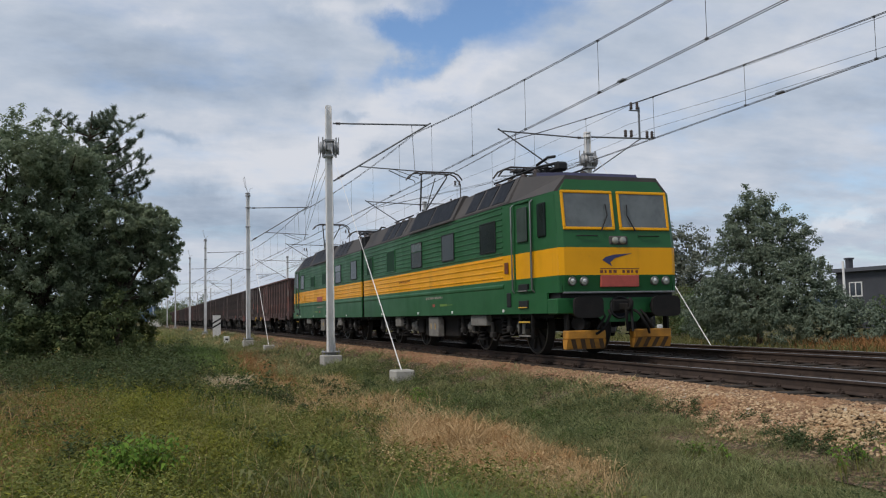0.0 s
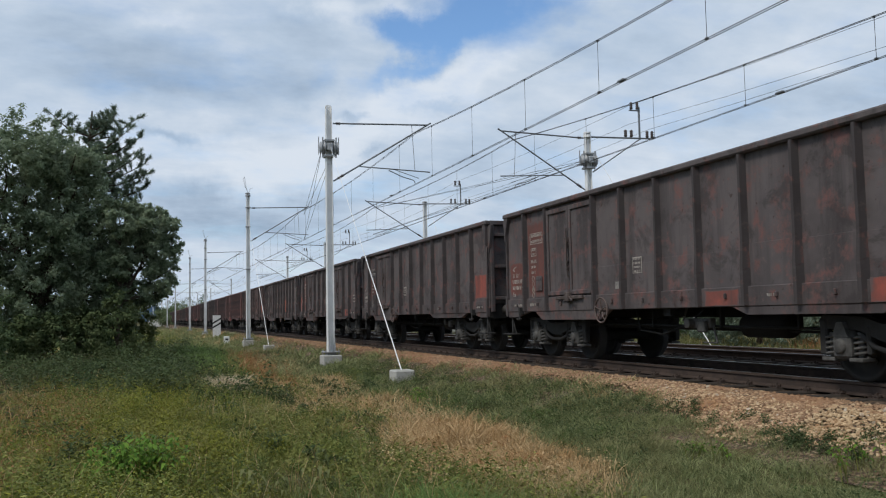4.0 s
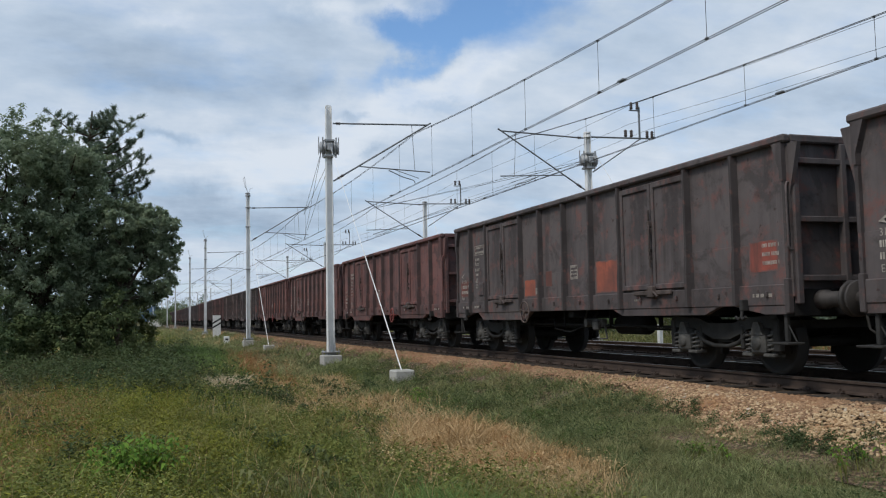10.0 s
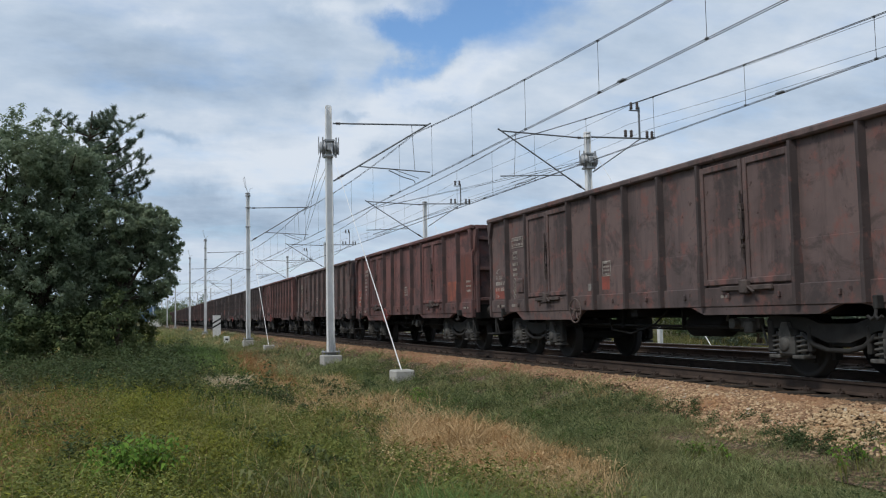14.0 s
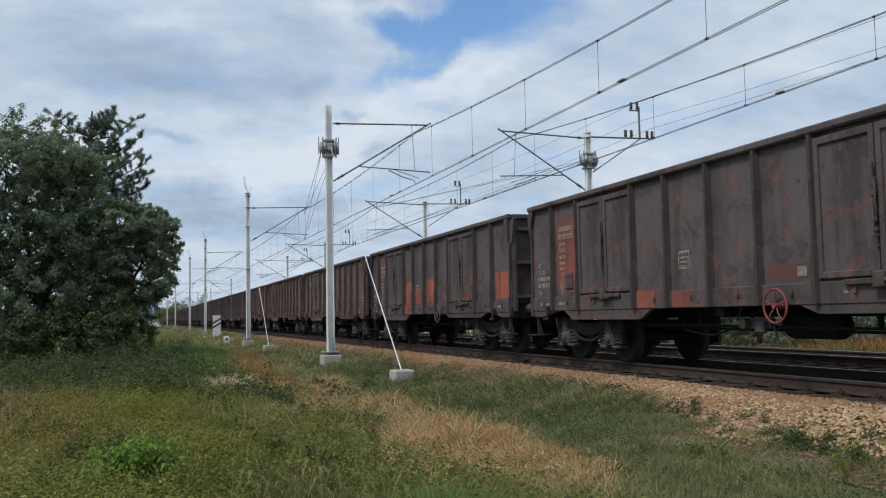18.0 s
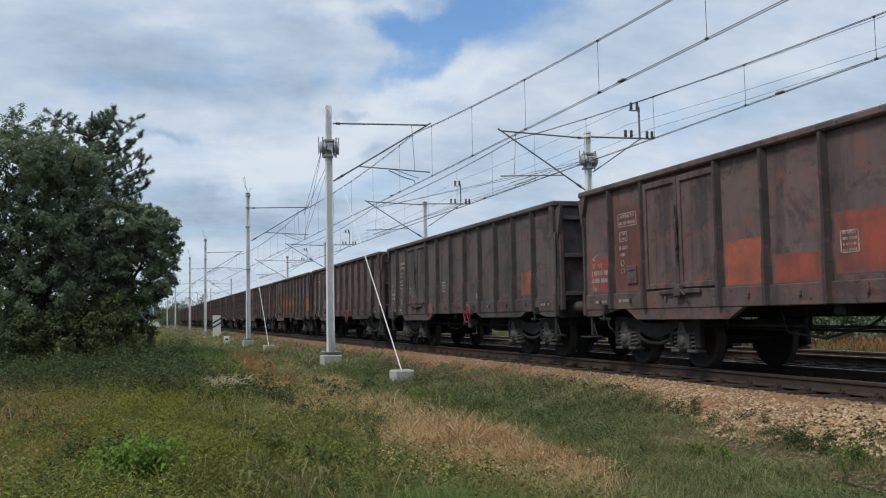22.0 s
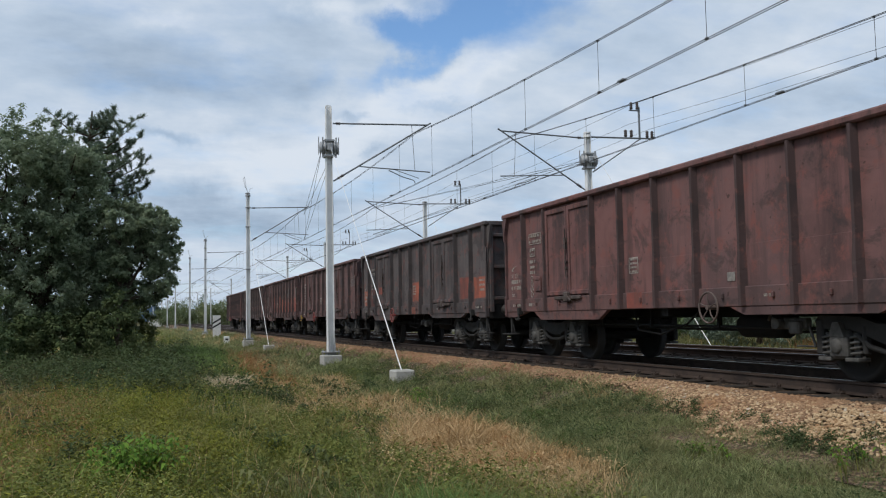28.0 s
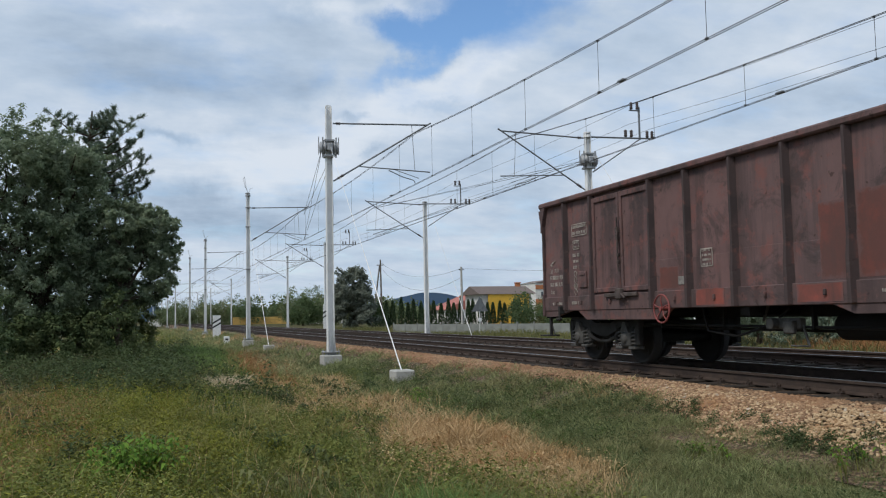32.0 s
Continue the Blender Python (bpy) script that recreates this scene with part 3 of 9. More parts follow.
def build_track(cy, name, label, near):
    t = thing(name, label, "track", kind="structure", at=(0, cy, 0))
    for sy in (-0.755, 0.755):
        s = Shape()
        s.prism([(p[0] + sy, p[1]) for p in RAIL], -1500, 400, "x")
        r = part("rail", s, MAT["rail_side"], t)
        h = Shape().prism([(sy - 0.027, 0.0005), (sy + 0.027, 0.0005), (sy + 0.024, 0.003), (sy - 0.024, 0.003)], -1500, 400, "x")
        part("running_surface", h, MAT["rail_top"], r, "bright worn top of the rail")
    rng = random.Random(5 if near else 6)
    sl = [Shape().box(-0.12, 0.12, -1.3, 1.3, -0.34, -0.176, 0.015).mesh("sleeper", MAT["sleeper"]),
          Shape().box(-0.125, 0.118, -1.27, 1.31, -0.34, -0.178, 0.022).mesh("sleeper", MAT["sleeper"])]
    ch = Shape()
    ch.box(-0.085, 0.085, -0.17, 0.17, -0.180, -0.168, 0.003)
    for sy in (-1, 1):
        ch.box(-0.055, 0.055, sy * 0.062, sy * 0.105, -0.168, -0.125, 0.008)
        ch.tube((0, sy * 0.10, -0.17), (0, sy * 0.10, -0.105), 0.016, n=6)
        for q in (-1, 1):
            ch.tube((q * 0.06, sy * 0.145, -0.17), (q * 0.06, sy * 0.145, -0.145), 0.018, n=6)
    ch = ch.mesh("rail_fastening", MAT["rail_side"])
    lo = -52.0 if near else -48.0
    k = 0
    x = lo
    while x < 3.0:
        o = part("sleeper", sl[k % 2], None, t, at=pose(x + rng.uniform(-0.02, 0.02), rng.uniform(-0.03, 0.03), 0, 0, 0, rng.uniform(-0.6, 0.6)))
        if near or x > -40:
            for sy in (-0.755, 0.755):
                part("rail_fastening", ch, None, o, at=(0, sy, 0))
        k += 1
        x += 0.62
    far = Shape()
    x = lo - 0.62
    while x > -320:
        far.box(x - 0.12, x + 0.12, -1.3, 1.3, -0.34, -0.177)
        for sy in (-0.755, 0.755):
            far.box(x - 0.08, x + 0.08, sy - 0.16, sy + 0.16, -0.178, -0.13)
        x -= 0.62
    tagged(part("sleeper_row", far, MAT["sleeper"], t, "further timber sleepers with rail chairs"), kind="stuff")


build_track(0.0, "track_near", "railway track of worn rails on dark timber sleepers", True)
build_track(FAR, "track_far", "second railway track of rusty rails on timber sleepers", False)


def grass_edge(x):
    """How far the grass has climbed up the ballast shoulder, along the line."""
    return np.interp(x, [-60, -20, -15.5, -12.6, -11.6, -10.6, -9.6, -8.9, -8.1, -7.1, -4], [-1.85, -1.75, -1.68, -1.62, -1.85, -2.1, -2.5, -2.38, -2.22, -2.22, -2.2]) + 0.06 * np.sin(x * 2.3) + 0.05 * np.sin(x * 5.1)


def scatter_stones():
    rng = random.Random(11)
    kinds = [stone_shape(rng, 0.029) for _ in range(10)]
    meshes = []
    for vs, fs in kinds[:6]:
        meshes.append(Shape().add([tuple(v) for v in vs], fs).mesh("stone", MAT["stone_each"]))
    # single stones on the shoulder close to the meadow
    for _ in range(300):
        x, y = rng.uniform(-12.5, -6.0), rng.uniform(-2.75, -1.35)
        if y < grass_edge(x) - 0.12:
            y = rng.uniform(float(grass_edge(x)) - 0.1, -1.33)
        g = rng.uniform(0.75, 1.5)
        m = Matrix.LocRotScale((x, y, bed_top(y) + 0.022), Euler((rng.uniform(-0.5, 0.5), rng.uniform(-0.5, 0.5), rng.uniform(0, 6.3))), (g, g, g))
        part("stone", rng.choice(meshes), None, BED, at=m)
    # the rest, joined
    fs0 = np.array(kinds[0][1])
    nr = np.random.RandomState(3)

    def heap(name, label, mat, parts):
        allv, allf, o = [], [], 0
        for count, x0, x1, y0, y1, scale, lift in parts:
            for _ in range(count):
                u = nr.rand() ** 1.5
                x, y = x1 + (x0 - x1) * u, nr.uniform(y0, y1)
                if y < 0 and y < grass_edge(x) - 0.10 - 0.25 * nr.rand() ** 2:
                    continue
                vs = kinds[nr.randint(10)][0] * (nr.uniform(0.65, 1.5) * scale)
                a, b = nr.uniform(0, 6.28), nr.uniform(-0.5, 0.5)
                c, s = math.cos(a), math.sin(a)
                rot = np.array([[c, -s, 0], [s, c, 0], [0, 0, 1]]) @ np.array([[1, 0, 0], [0, math.cos(b), -math.sin(b)], [0, math.sin(b), math.cos(b)]])
                allv.append(vs @ rot.T + np.array([x, y, bed_top(y) + lift]))
                allf.append(fs0 + o)
                o += 12
        v, f = np.concatenate(allv), np.concatenate(allf)
        me = bpy.data.meshes.new(name)
        me.vertices.add(len(v))
        me.vertices.foreach_set("co", v.astype(np.float32).ravel())
        me.loops.add(f.size)
        me.loops.foreach_set("vertex_index", f.astype(np.int32).ravel())
        me.polygons.add(len(f))
        me.polygons.foreach_set("loop_start", np.arange(0, f.size, 3, dtype=np.int32))
        me.polygons.foreach_set("loop_total", np.full(len(f), 3, dtype=np.int32))
        me.materials.append(MAT[mat])
        me.update(calc_edges=True)
        tagged(new(name, me), label, "stones", kind="stuff")

    heap("ballast_stones", "loose tan crushed stones on the track bed's shoulder", "stone", [(14000, -14, -3.5, -2.85, -1.50, 0.98, 0.010)])
    heap("rusty_stones", "rust-brown crushed stones beside and between the rails", "stone_rusty",
         [(4200, -14, -3.5, -1.62, -1.30, 0.95, 0.010), (14000, -26, -11.5, -2.5, -1.30, 1.0, 0.012), (5200, -13.0, -8.6, -2.6, -1.30, 0.98, 0.013), (9000, -64, -22, -2.4, -1.32, 1.35, 0.012), (5000, -40, -3, 1.2, 3.1, 1.0, 0.0), (2500, -40, -3, -0.62, 0.62, 0.9, -0.005), (2500, -40, -3, 5.6, 6.3, 1.0, 0.0)])


# ---- open freight wagons ----
HALF = 6.415                    # half the wagon body's length
PITCH = 14.04
GRP_W = "wagons of the freight train"
SIDE = -1.335                   # outer face of the side sheet on the meadow side
TOP = 3.25
# bay lines along the side, from the rear end
LINES = [0.0, 1.06, 2.16, 4.20, 5.23, 6.36, 7.47, 8.56, 9.62, 10.70, 11.76, 12.83]


def fr(x):
    """From a distance ahead of the rear end to the wagon's own x."""
    return x - HALF


def bogie_meshes():
    f = Shape()
    for sy in (-1, 1):
        y0, y1 = sy * 0.95, sy * 1.07
        # side frame with a sagging middle and raised ends
        out = [(-1.32, 0.78), (-1.25, 0.86), (-0.55, 0.82), (-0.30, 0.74), (0.30, 0.74), (0.55, 0.82), (1.25, 0.86), (1.32, 0.78),
               (1.30, 0.68), (0.66, 0.66), (0.44, 0.58), (0.20, 0.50), (-0.20, 0.50), (-0.44, 0.58), (-0.66, 0.66), (-1.30, 0.68)]
        f.prism(list(reversed(out)), min(y0, y1), max(y0, y1), "y")
        f.path([(-0.62, sy * 1.06, 0.60), (-0.42, sy * 1.06, 0.46), (-0.18, sy * 1.06, 0.40), (0.18, sy * 1.06, 0.40), (0.42, sy * 1.06, 0.46), (0.62, sy * 1.06, 0.60)], 0.035, 6)
        for sx in (-1, 1):
            f.box(sx * 0.47, sx * 0.54, sy * 0.98, sy * 1.09, 0.36, 0.72, 0.02)
            f.box(sx * 1.18, sx * 1.31, sy * 0.98, sy * 1.09, 0.34, 0.80, 0.02)
    f.box(-0.2, 0.2, -1.0, 1.0, 0.45, 0.72, 0.02)
    f.box(-1.3, -1.2, -0.95, 0.95, 0.66, 0.78)
    f.box(1.2, 1.3, -0.95, 0.95, 0.66, 0.78)
    f.tube((0, 0, 0.7), (0, 0, 0.86), 0.25, n=12)
    for sy in (-0.72, 0.72):
        for sx in (-1, 1):
            f.box(sx * 0.36, sx * 0.43, sy - 0.07, sy + 0.07, 0.25, 0.7, 0.01)
    frame_me = f.mesh("bogie_frame", MAT["bogie"])
    a = Shape()
    a.box(-0.15, 0.15, -0.12, 0.10, -0.16, 0.14, 0.04)
    a.lathe([(0.0, -0.155), (0.07, -0.155), (0.09, -0.145), (0.10, -0.12)], (0, 0, 0), "y", 12)
    a.box(-0.34, -0.12, -0.11, 0.10, -0.19, -0.14, 0.01)
    a.box(0.12, 0.34, -0.11, 0.10, -0.19, -0.14, 0.01)
    a.prism([(-0.13, 0.12), (0.13, 0.12), (0.05, 0.30), (-0.05, 0.30)][::-1], -0.12, 0.05, "y")
    axle_me = a.mesh("axlebox", MAT["box_grey"])
    sp = Shape()
    pts = []
    for i in range(41):
        ang = 2 * math.pi * i / 9.0
        pts.append((0.082 * math.cos(ang), 0.082 * math.sin(ang), -0.14 + 0.30 * i / 40))
    sp.path(pts, 0.019, 5)
    sp.tube((0, 0, -0.14), (0, 0, 0.17), 0.045, n=8)
    spring_me = sp.mesh("coil_spring", MAT["box_grey"])
    w = Shape()
    for sy in (-1, 1):
        y = sy * 0.72
        prof = [(0.0, -0.10), (0.09, -0.10), (0.10, -0.06), (0.14, -0.03), (0.37, 0.005), (0.39, -0.055), (0.46, -0.06), (0.462, 0.05), (0.485, 0.055), (0.487, 0.085), (0.40, 0.08),
                (0.37, 0.04), (0.14, 0.02), (0.10, 0.05), (0.0, 0.05)]
        w.lathe([(r, -sy * h if sy > 0 else h) for r, h in prof] if sy < 0 else [(r, -h) for r, h in prof], (0, y, 0), "y", 28)
    w.tube((0, -0.95, 0), (0, 0.95, 0), 0.08, n=12)
    for q in range(4):
        c, s = math.cos(q * math.pi / 2) * 0.25, math.sin(q * math.pi / 2) * 0.25
        w.box(c - 0.03, c + 0.03, -0.75, -0.735, s - 0.03, s + 0.03)
    wheel_me = w.mesh("wheelset", MAT["wheel"])
    return frame_me, axle_me, spring_me, wheel_me


BOGIE = bogie_meshes()
WHEELSETS = {"lead": [], "trail": []}


def add_bogie(wagon, x):
    fm, am, sm, wm = BOGIE
    b = part("bogie", fm, None, wagon, "dusty steel bogie frame", at=(x, 0, 0))
    for sx, key in ((0.9, "lead"), (-0.9, "trail")):
        o = part("wheelset", wm, None, b, at=(sx, 0, 0.46))
        for sy in (-1, 1):
            part("axlebox", am, None, b, at=pose(sx, sy * 1.02, 0.46, 0, 0, 0 if sy < 0 else 180))
            for q in (-0.235, 0.235):
                part("coil_spring", sm, None, b, at=(sx + q, sy * 1.02, 0.46))
    return b


def door_mesh(w, h):
    """One door leaf, pressed panel in a frame, foot at z = 0, from x = 0 to w."""
    d = Shape()
    d.box(0.012, w - 0.012, -0.012, 0.02, 0, h, 0.004)
    for x0, x1 in ((0.012, 0.09), (w - 0.09, w - 0.012)):
        d.box(x0, x1, -0.045, -0.008, 0, h, 0.012)
    d.box(0.09, w - 0.09, -0.045, -0.008, 0.0, 0.09, 0.012)
    d.box(0.09, w - 0.09, -0.045, -0.008, h - 0.10, h, 0.012)
    return d.mesh("door_leaf", MAT["wagon"])


def wagon_meshes():
    me = {}
    s = Shape()
    # upper sheet, and the thicker lower sheets welded on bay by bay
    s.box(-HALF + 0.02, HALF - 0.02, SIDE + 0.010, SIDE + 0.03, 1.22, TOP - 0.06)
    me["side"] = s.mesh("side_wall", MAT["wagon"])
    srng = random.Random(12)
    for i, (a_, b_) in enumerate(zip(LINES[:-1], LINES[1:])):
        s = Shape()
        s.box(fr(a_) + 0.045, fr(b_) - 0.045, SIDE, SIDE + 0.012, 1.22, 1.82 + srng.uniform(-0.05, 0.07), 0.003)
        me["sheet", i] = s.mesh("lower_sheet", MAT["wagon"])
    s = Shape()
    for sy in (-1, 1):
        s.box(-HALF - 0.06, HALF + 0.06, sy * 1.30, sy * 1.425, TOP - 0.11, TOP, 0.025)
    for sx in (-1, 1):
        s.box(sx * (HALF - 0.05), sx * (HALF + 0.06), -1.30, 1.30, TOP - 0.11, TOP, 0.02)
    me["rim"] = s.mesh("top_rim", MAT["wagon"])
    # pressed stake: wide at the foot, slimmer above
    st = Shape()
    a = [(-0.062, 1.0), (0.062, 1.0), (0.062, 1.55), (0.046, 1.8), (0.046, TOP - 0.11), (-0.046, TOP - 0.11), (-0.046, 1.8), (-0.062, 1.55)]
    b = [(p[0] * 0.52, p[1]) for p in a]
    o = [(x, SIDE + 0.012, z) for x, z in a] + [(x, SIDE - (0.112 if z < 1.6 else 0.092), z) for x, z in b]
    k = len(a)
    st.add(o, [(i, (i + 1) % k, k + (i + 1) % k, k + i) for i in range(k)] + [tuple(range(k, 2 * k))])
    me["rib"] = st.mesh("side_rib", MAT["wagon"])
    s = Shape()
    s.box(-HALF + 0.05, HALF - 0.05, SIDE - 0.045, SIDE + 0.05, 0.985, 1.27, 0.012)
    # deeper under the bogies' doors, sloping back at the ends
    for x0, x1, dz in ((fr(1.5), fr(4.7), 0.81), (fr(8.2), fr(11.3), 0.87)):
        s.prism([(x0, 0.99), (x0 + 0.35, dz), (x1 - 0.35, dz), (x1, 0.99)], SIDE - 0.03, SIDE + 0.05, "y")
    for sx in (-1, 1):
        p = [(sx * 5.2, 0.99), (sx * 5.9, 0.87), (sx * 6.40, 0.87), (sx * 6.40, 0.99)]
        s.prism(p if sx > 0 else p[::-1], SIDE - 0.03, SIDE + 0.06, "y")
    # rope hooks along the sill
    for x in LINES[:-1]:
        s.box(fr(x + 0.62), fr(x + 0.66), SIDE - 0.085, SIDE - 0.04, 1.10, 1.18, 0.01)
    me["sill"] = s.mesh("side_sill", MAT["wagon"])
    me["beam"] = Shape().box(-0.10, 0.0, -1.25, 1.25, -0.04, 0.04, 0.01).mesh("end_beam", MAT["wagon"])
    me["post"] = Shape().box(-0.112, 0.0, -0.05, 0.05, 1.0, TOP - 0.10, 0.015).mesh("end_post", MAT["wagon"])
    s = Shape()
    s.box(-0.03, 0.03, -1.30, 1.30, 1.15, TOP - 0.06)
    me["end"] = s.mesh("end_wall", MAT["wagon"])
    s = Shape()
    s.prism([(-0.02, 2.4), (-0.02, 3.12), (-0.22, 3.12)][::-1], -0.03, 0.03, "y")
    s.box(-0.03, 0.02, -0.03, 0.03, 1.1, 3.1)
    me["gusset"] = s.mesh("corner_gusset", MAT["wagon"])
    s = Shape()
    s.prism([(0.0, TOP - 0.62), (0.0, TOP - 0.10), (-0.20, TOP - 0.10), (-0.06, TOP - 0.48), (-0.06, TOP - 0.62)], SIDE - 0.075, SIDE + 0.02, "y")
    s.box(-0.055, 0.0, SIDE - 0.05, SIDE + 0.02, 0.99, TOP - 0.60, 0.008)
    s.box(-0.075, 0.01, SIDE - 0.075, SIDE + 0.02, 0.88, 1.34, 0.012)
    me["corner_f"] = s.mesh("corner_post", MAT["wagon"])
    q = Shape().add([(-v[0], v[1], v[2]) for v in s.v], [f[::-1] for f in s.f])
    me["corner_r"] = q.mesh("corner_post", MAT["wagon"])
    s = Shape()
    s.box(-HALF + 0.04, HALF - 0.04, -1.30, 1.30, 1.13, 1.20)
    me["floor"] = s.mesh("floor", MAT["wagon"])
    s = Shape()
    for sy in (-0.32, 0.32):
        s.box(-6.2, 6.2, sy - 0.08, sy + 0.08, 0.82, 1.13)
    for x in (-4.5, -2.2, 0.0, 2.2, 4.5):
        s.box(x - 0.10, x + 0.10, -1.28, 1.28, 0.86, 1.12)
    for sx in (-1, 1):
        s.box(sx * 6.24, sx * 6.42, -1.32, 1.32, 0.84, 1.20, 0.01)
    me["frame"] = s.mesh("underframe", MAT["chassis"])
    s = Shape()
    s.lathe([(0.0, -0.55), (0.15, -0.52), (0.19, -0.45), (0.19, 0.45), (0.15, 0.52), (0.0, 0.55)], (0, 0, 0), "x", 14)
    s.box(-0.3, -0.26, -0.03, 0.03, 0.1, 0.42)
    s.box(0.26, 0.3, -0.03, 0.03, 0.1, 0.42)
    me["tank"] = s.mesh("air_reservoir", MAT["chassis"])
    s = Shape()
    s.box(-0.35, 0.35, -0.06, 0.06, 0.0, 0.16, 0.02)
    s.tube((-0.12, -0.06, 0.08), (-0.12, -0.16, 0.08), 0.075, n=10)
    s.box(0.10, 0.30, -0.14, -0.05, -0.06, 0.12, 0.02)
    s.tube((-0.45, 0, 0.12), (-0.3, 0, 0.38), 0.02, n=6)
    s.tube((0.35, 0, 0.05), (0.5, -0.04, -0.22), 0.018, n=6)
    s.tube((0.5, -0.04, -0.22), (0.15, -0.04, -0.22), 0.014, n=6)
    me["valve"] = s.mesh("brake_valve", MAT["box_grey"])
    s = Shape()
    for y, z in ((-0.95, 0.72), (-0.6, 0.66), (0.6, 0.66)):
        s.tube((-3.2, y, z), (3.2, y, z - 0.05), 0.022, n=6)
    s.path([(-1.4, -1.0, 0.98), (-1.2, -1.05, 0.62), (-0.5, -1.05, 0.55), (0.2, -1.0, 0.72), (0.6, -1.0, 0.95)], 0.018, 6)
    for x in (-2.6, -0.9, 1.0, 2.7):
        s.box(x - 0.02, x + 0.02, -0.99, -0.92, 0.66, 1.0)
    me["rigging"] = s.mesh("brake_rigging", MAT["chassis"])
    s = Shape()
    s.lathe([(0.0, 0.0), (0.13, 0.0), (0.13, 0.12), (0.105, 0.13), (0.105, 0.40), (0.10, 0.41), (0.09, 0.52)], (0, 0, 0), "x", 14)
    s.lathe([(0.0, 0.52), (0.22, 0.525), (0.235, 0.55), (0.20, 0.575), (0.0, 0.585)], (0, 0, 0), "x", 18)
    me["buffer"] = s.mesh("buffer", MAT["buffer_grey"])
    s = Shape()
    s.box(0, 0.34, -0.03, 0.03, -0.06, 0.06, 0.02)
    s.path([(0.28, 0, -0.02), (0.36, 0, -0.06), (0.40, 0, 0.02), (0.36, 0, 0.10), (0.30, 0, 0.12)], 0.035, 6)
    s.path([(0.30, 0.06, -0.02), (0.58, 0.06, -0.14), (0.58, -0.06, -0.14), (0.30, -0.06, -0.02)], 0.022, 6)
    s.path([(0.05, 0.3, -0.05), (0.2, 0.3, -0.35), (0.42, 0.25, -0.42), (0.58, 0.2, -0.30)], 0.022, 6)
    s.path([(0.02, -0.28, -0.02), (0.16, -0.30, -0.12), (0.24, -0.32, -0.38), (0.44, -0.30, -0.50), (0.60, -0.24, -0.36)], 0.02, 6)
    s.box(-0.02, 0.08, -0.34, -0.24, -0.06, 0.04, 0.01)
    s.box(0.30, 0.62, -0.025, 0.025, -0.17, -0.11, 0.01)
    me["coupler"] = s.mesh("screw_coupler", MAT["bogie"])
    s = Shape()
    s.path([(0, 0.06, 1.72), (0, -0.05, 1.72), (0, -0.07, 1.77), (0, -0.07, 2.56), (0, -0.05, 2.61), (0, 0.06, 2.61)], 0.017, 6)
    me["grab"] = s.mesh("grab_rail", MAT["pale_rail"])
    me["grab_dark"] = s.mesh("grab_rail", MAT["wagon"])
    s = Shape()
    s.box(-0.03, 0.03, -0.03, 0.03, 0.50, 1.12, 0.008)
    s.box(-0.20, 0.20, -0.17, 0.10, 0.47, 0.50, 0.008)
    s.tube((0.17, -0.0, 0.5), (0.03, 0, 0.72), 0.012, n=6)
    me["step"] = s.mesh("shunter_step", MAT["bogie"])
    s = Shape()
    for q in range(4):
        z = 1.55 + q * 0.38
        s.tube((0.0, -0.26, z), (0.0, 0.26, z), 0.016, n=6)
    for y in (-0.26, 0.26):
        s.box(-0.012, 0.06, y - 0.025, y + 0.025, 1.4, 2.85)
    me["ladder"] = s.mesh("end_ladder", MAT["wagon"])
    for nm, mt in (("wheel_red", "hand_red"), ("wheel_dark", "hand_dark")):
        s = Shape()
        s.path([(0.225 * math.cos(2 * math.pi * i / 24), 0, 0.225 * math.sin(2 * math.pi * i / 24)) for i in range(24)], 0.016, 6, True)
        for q in range(5):
            c, d = math.cos(q * 1.2566 + 0.3), math.sin(q * 1.2566 + 0.3)
            s.path([(0.03 * c, 0.01, 0.03 * d), (0.13 * c, -0.015, 0.13 * d), (0.22 * c, 0, 0.22 * d)], 0.011, 5)
        s.tube((0, -0.03, 0), (0, 0.17, 0), 0.035, n=8)
        me[nm] = s.mesh("handwheel", MAT[mt])
    s = Shape()
    s.path([(0, -0.045, 0.30), (0, -0.045, -0.52), (0.02, -0.02, -0.56)], 0.014, 6)
    s.box(-0.035, 0.035, -0.07, 0.0, 0.02, 0.12, 0.01)
    s.box(-0.03, 0.03, -0.06, 0.0, -0.40, -0.34, 0.01)
    s.path([(0.0, -0.06, 0.10), (0.05, -0.075, 0.02), (0.05, -0.075, -0.20)], 0.012, 5)
    me["latch"] = s.mesh("door_bar", MAT["door_gear"])
    s = Shape()
    s.box(-0.55, 0.55, -0.075, -0.03, -0.05, 0.02, 0.01)
    s.box(-0.07, 0.10, -0.13, -0.03, -0.10, 0.10, 0.02)
    s.tube((0.05, -0.09, 0.02), (0.26, -0.12, -0.08), 0.02, n=6)
    me["lock"] = s.mesh("door_lock", MAT["door_gear"])
    me["leaf"] = door_mesh(1.0, 1.78)
    me["warn"] = Shape().prism([(-0.085, -0.07), (0.085, -0.07), (0.0, 0.08)], 0.0, 0.006, "x").mesh("warning_mark", MAT["dull_yellow"])
    me["plate"] = Shape().box(-0.09, 0.09, -0.006, 0.0, -0.065, 0.065, 0.002).box(-0.07, 0.07, -0.009, -0.006, 0.01, 0.045).box(-0.07, 0.02, -0.009, -0.006, -0.045, -0.02).mesh("label_plate", MAT["plate_dirty"])
    s = Shape()
    s.box(-0.15, 0.15, -0.03, 0.0, -0.16, 0.16, 0.012)
    s.box(-0.12, 0.12, -0.045, -0.02, 0.08, 0.11)
    me["flap"] = s.mesh("label_holder", MAT["wagon"])
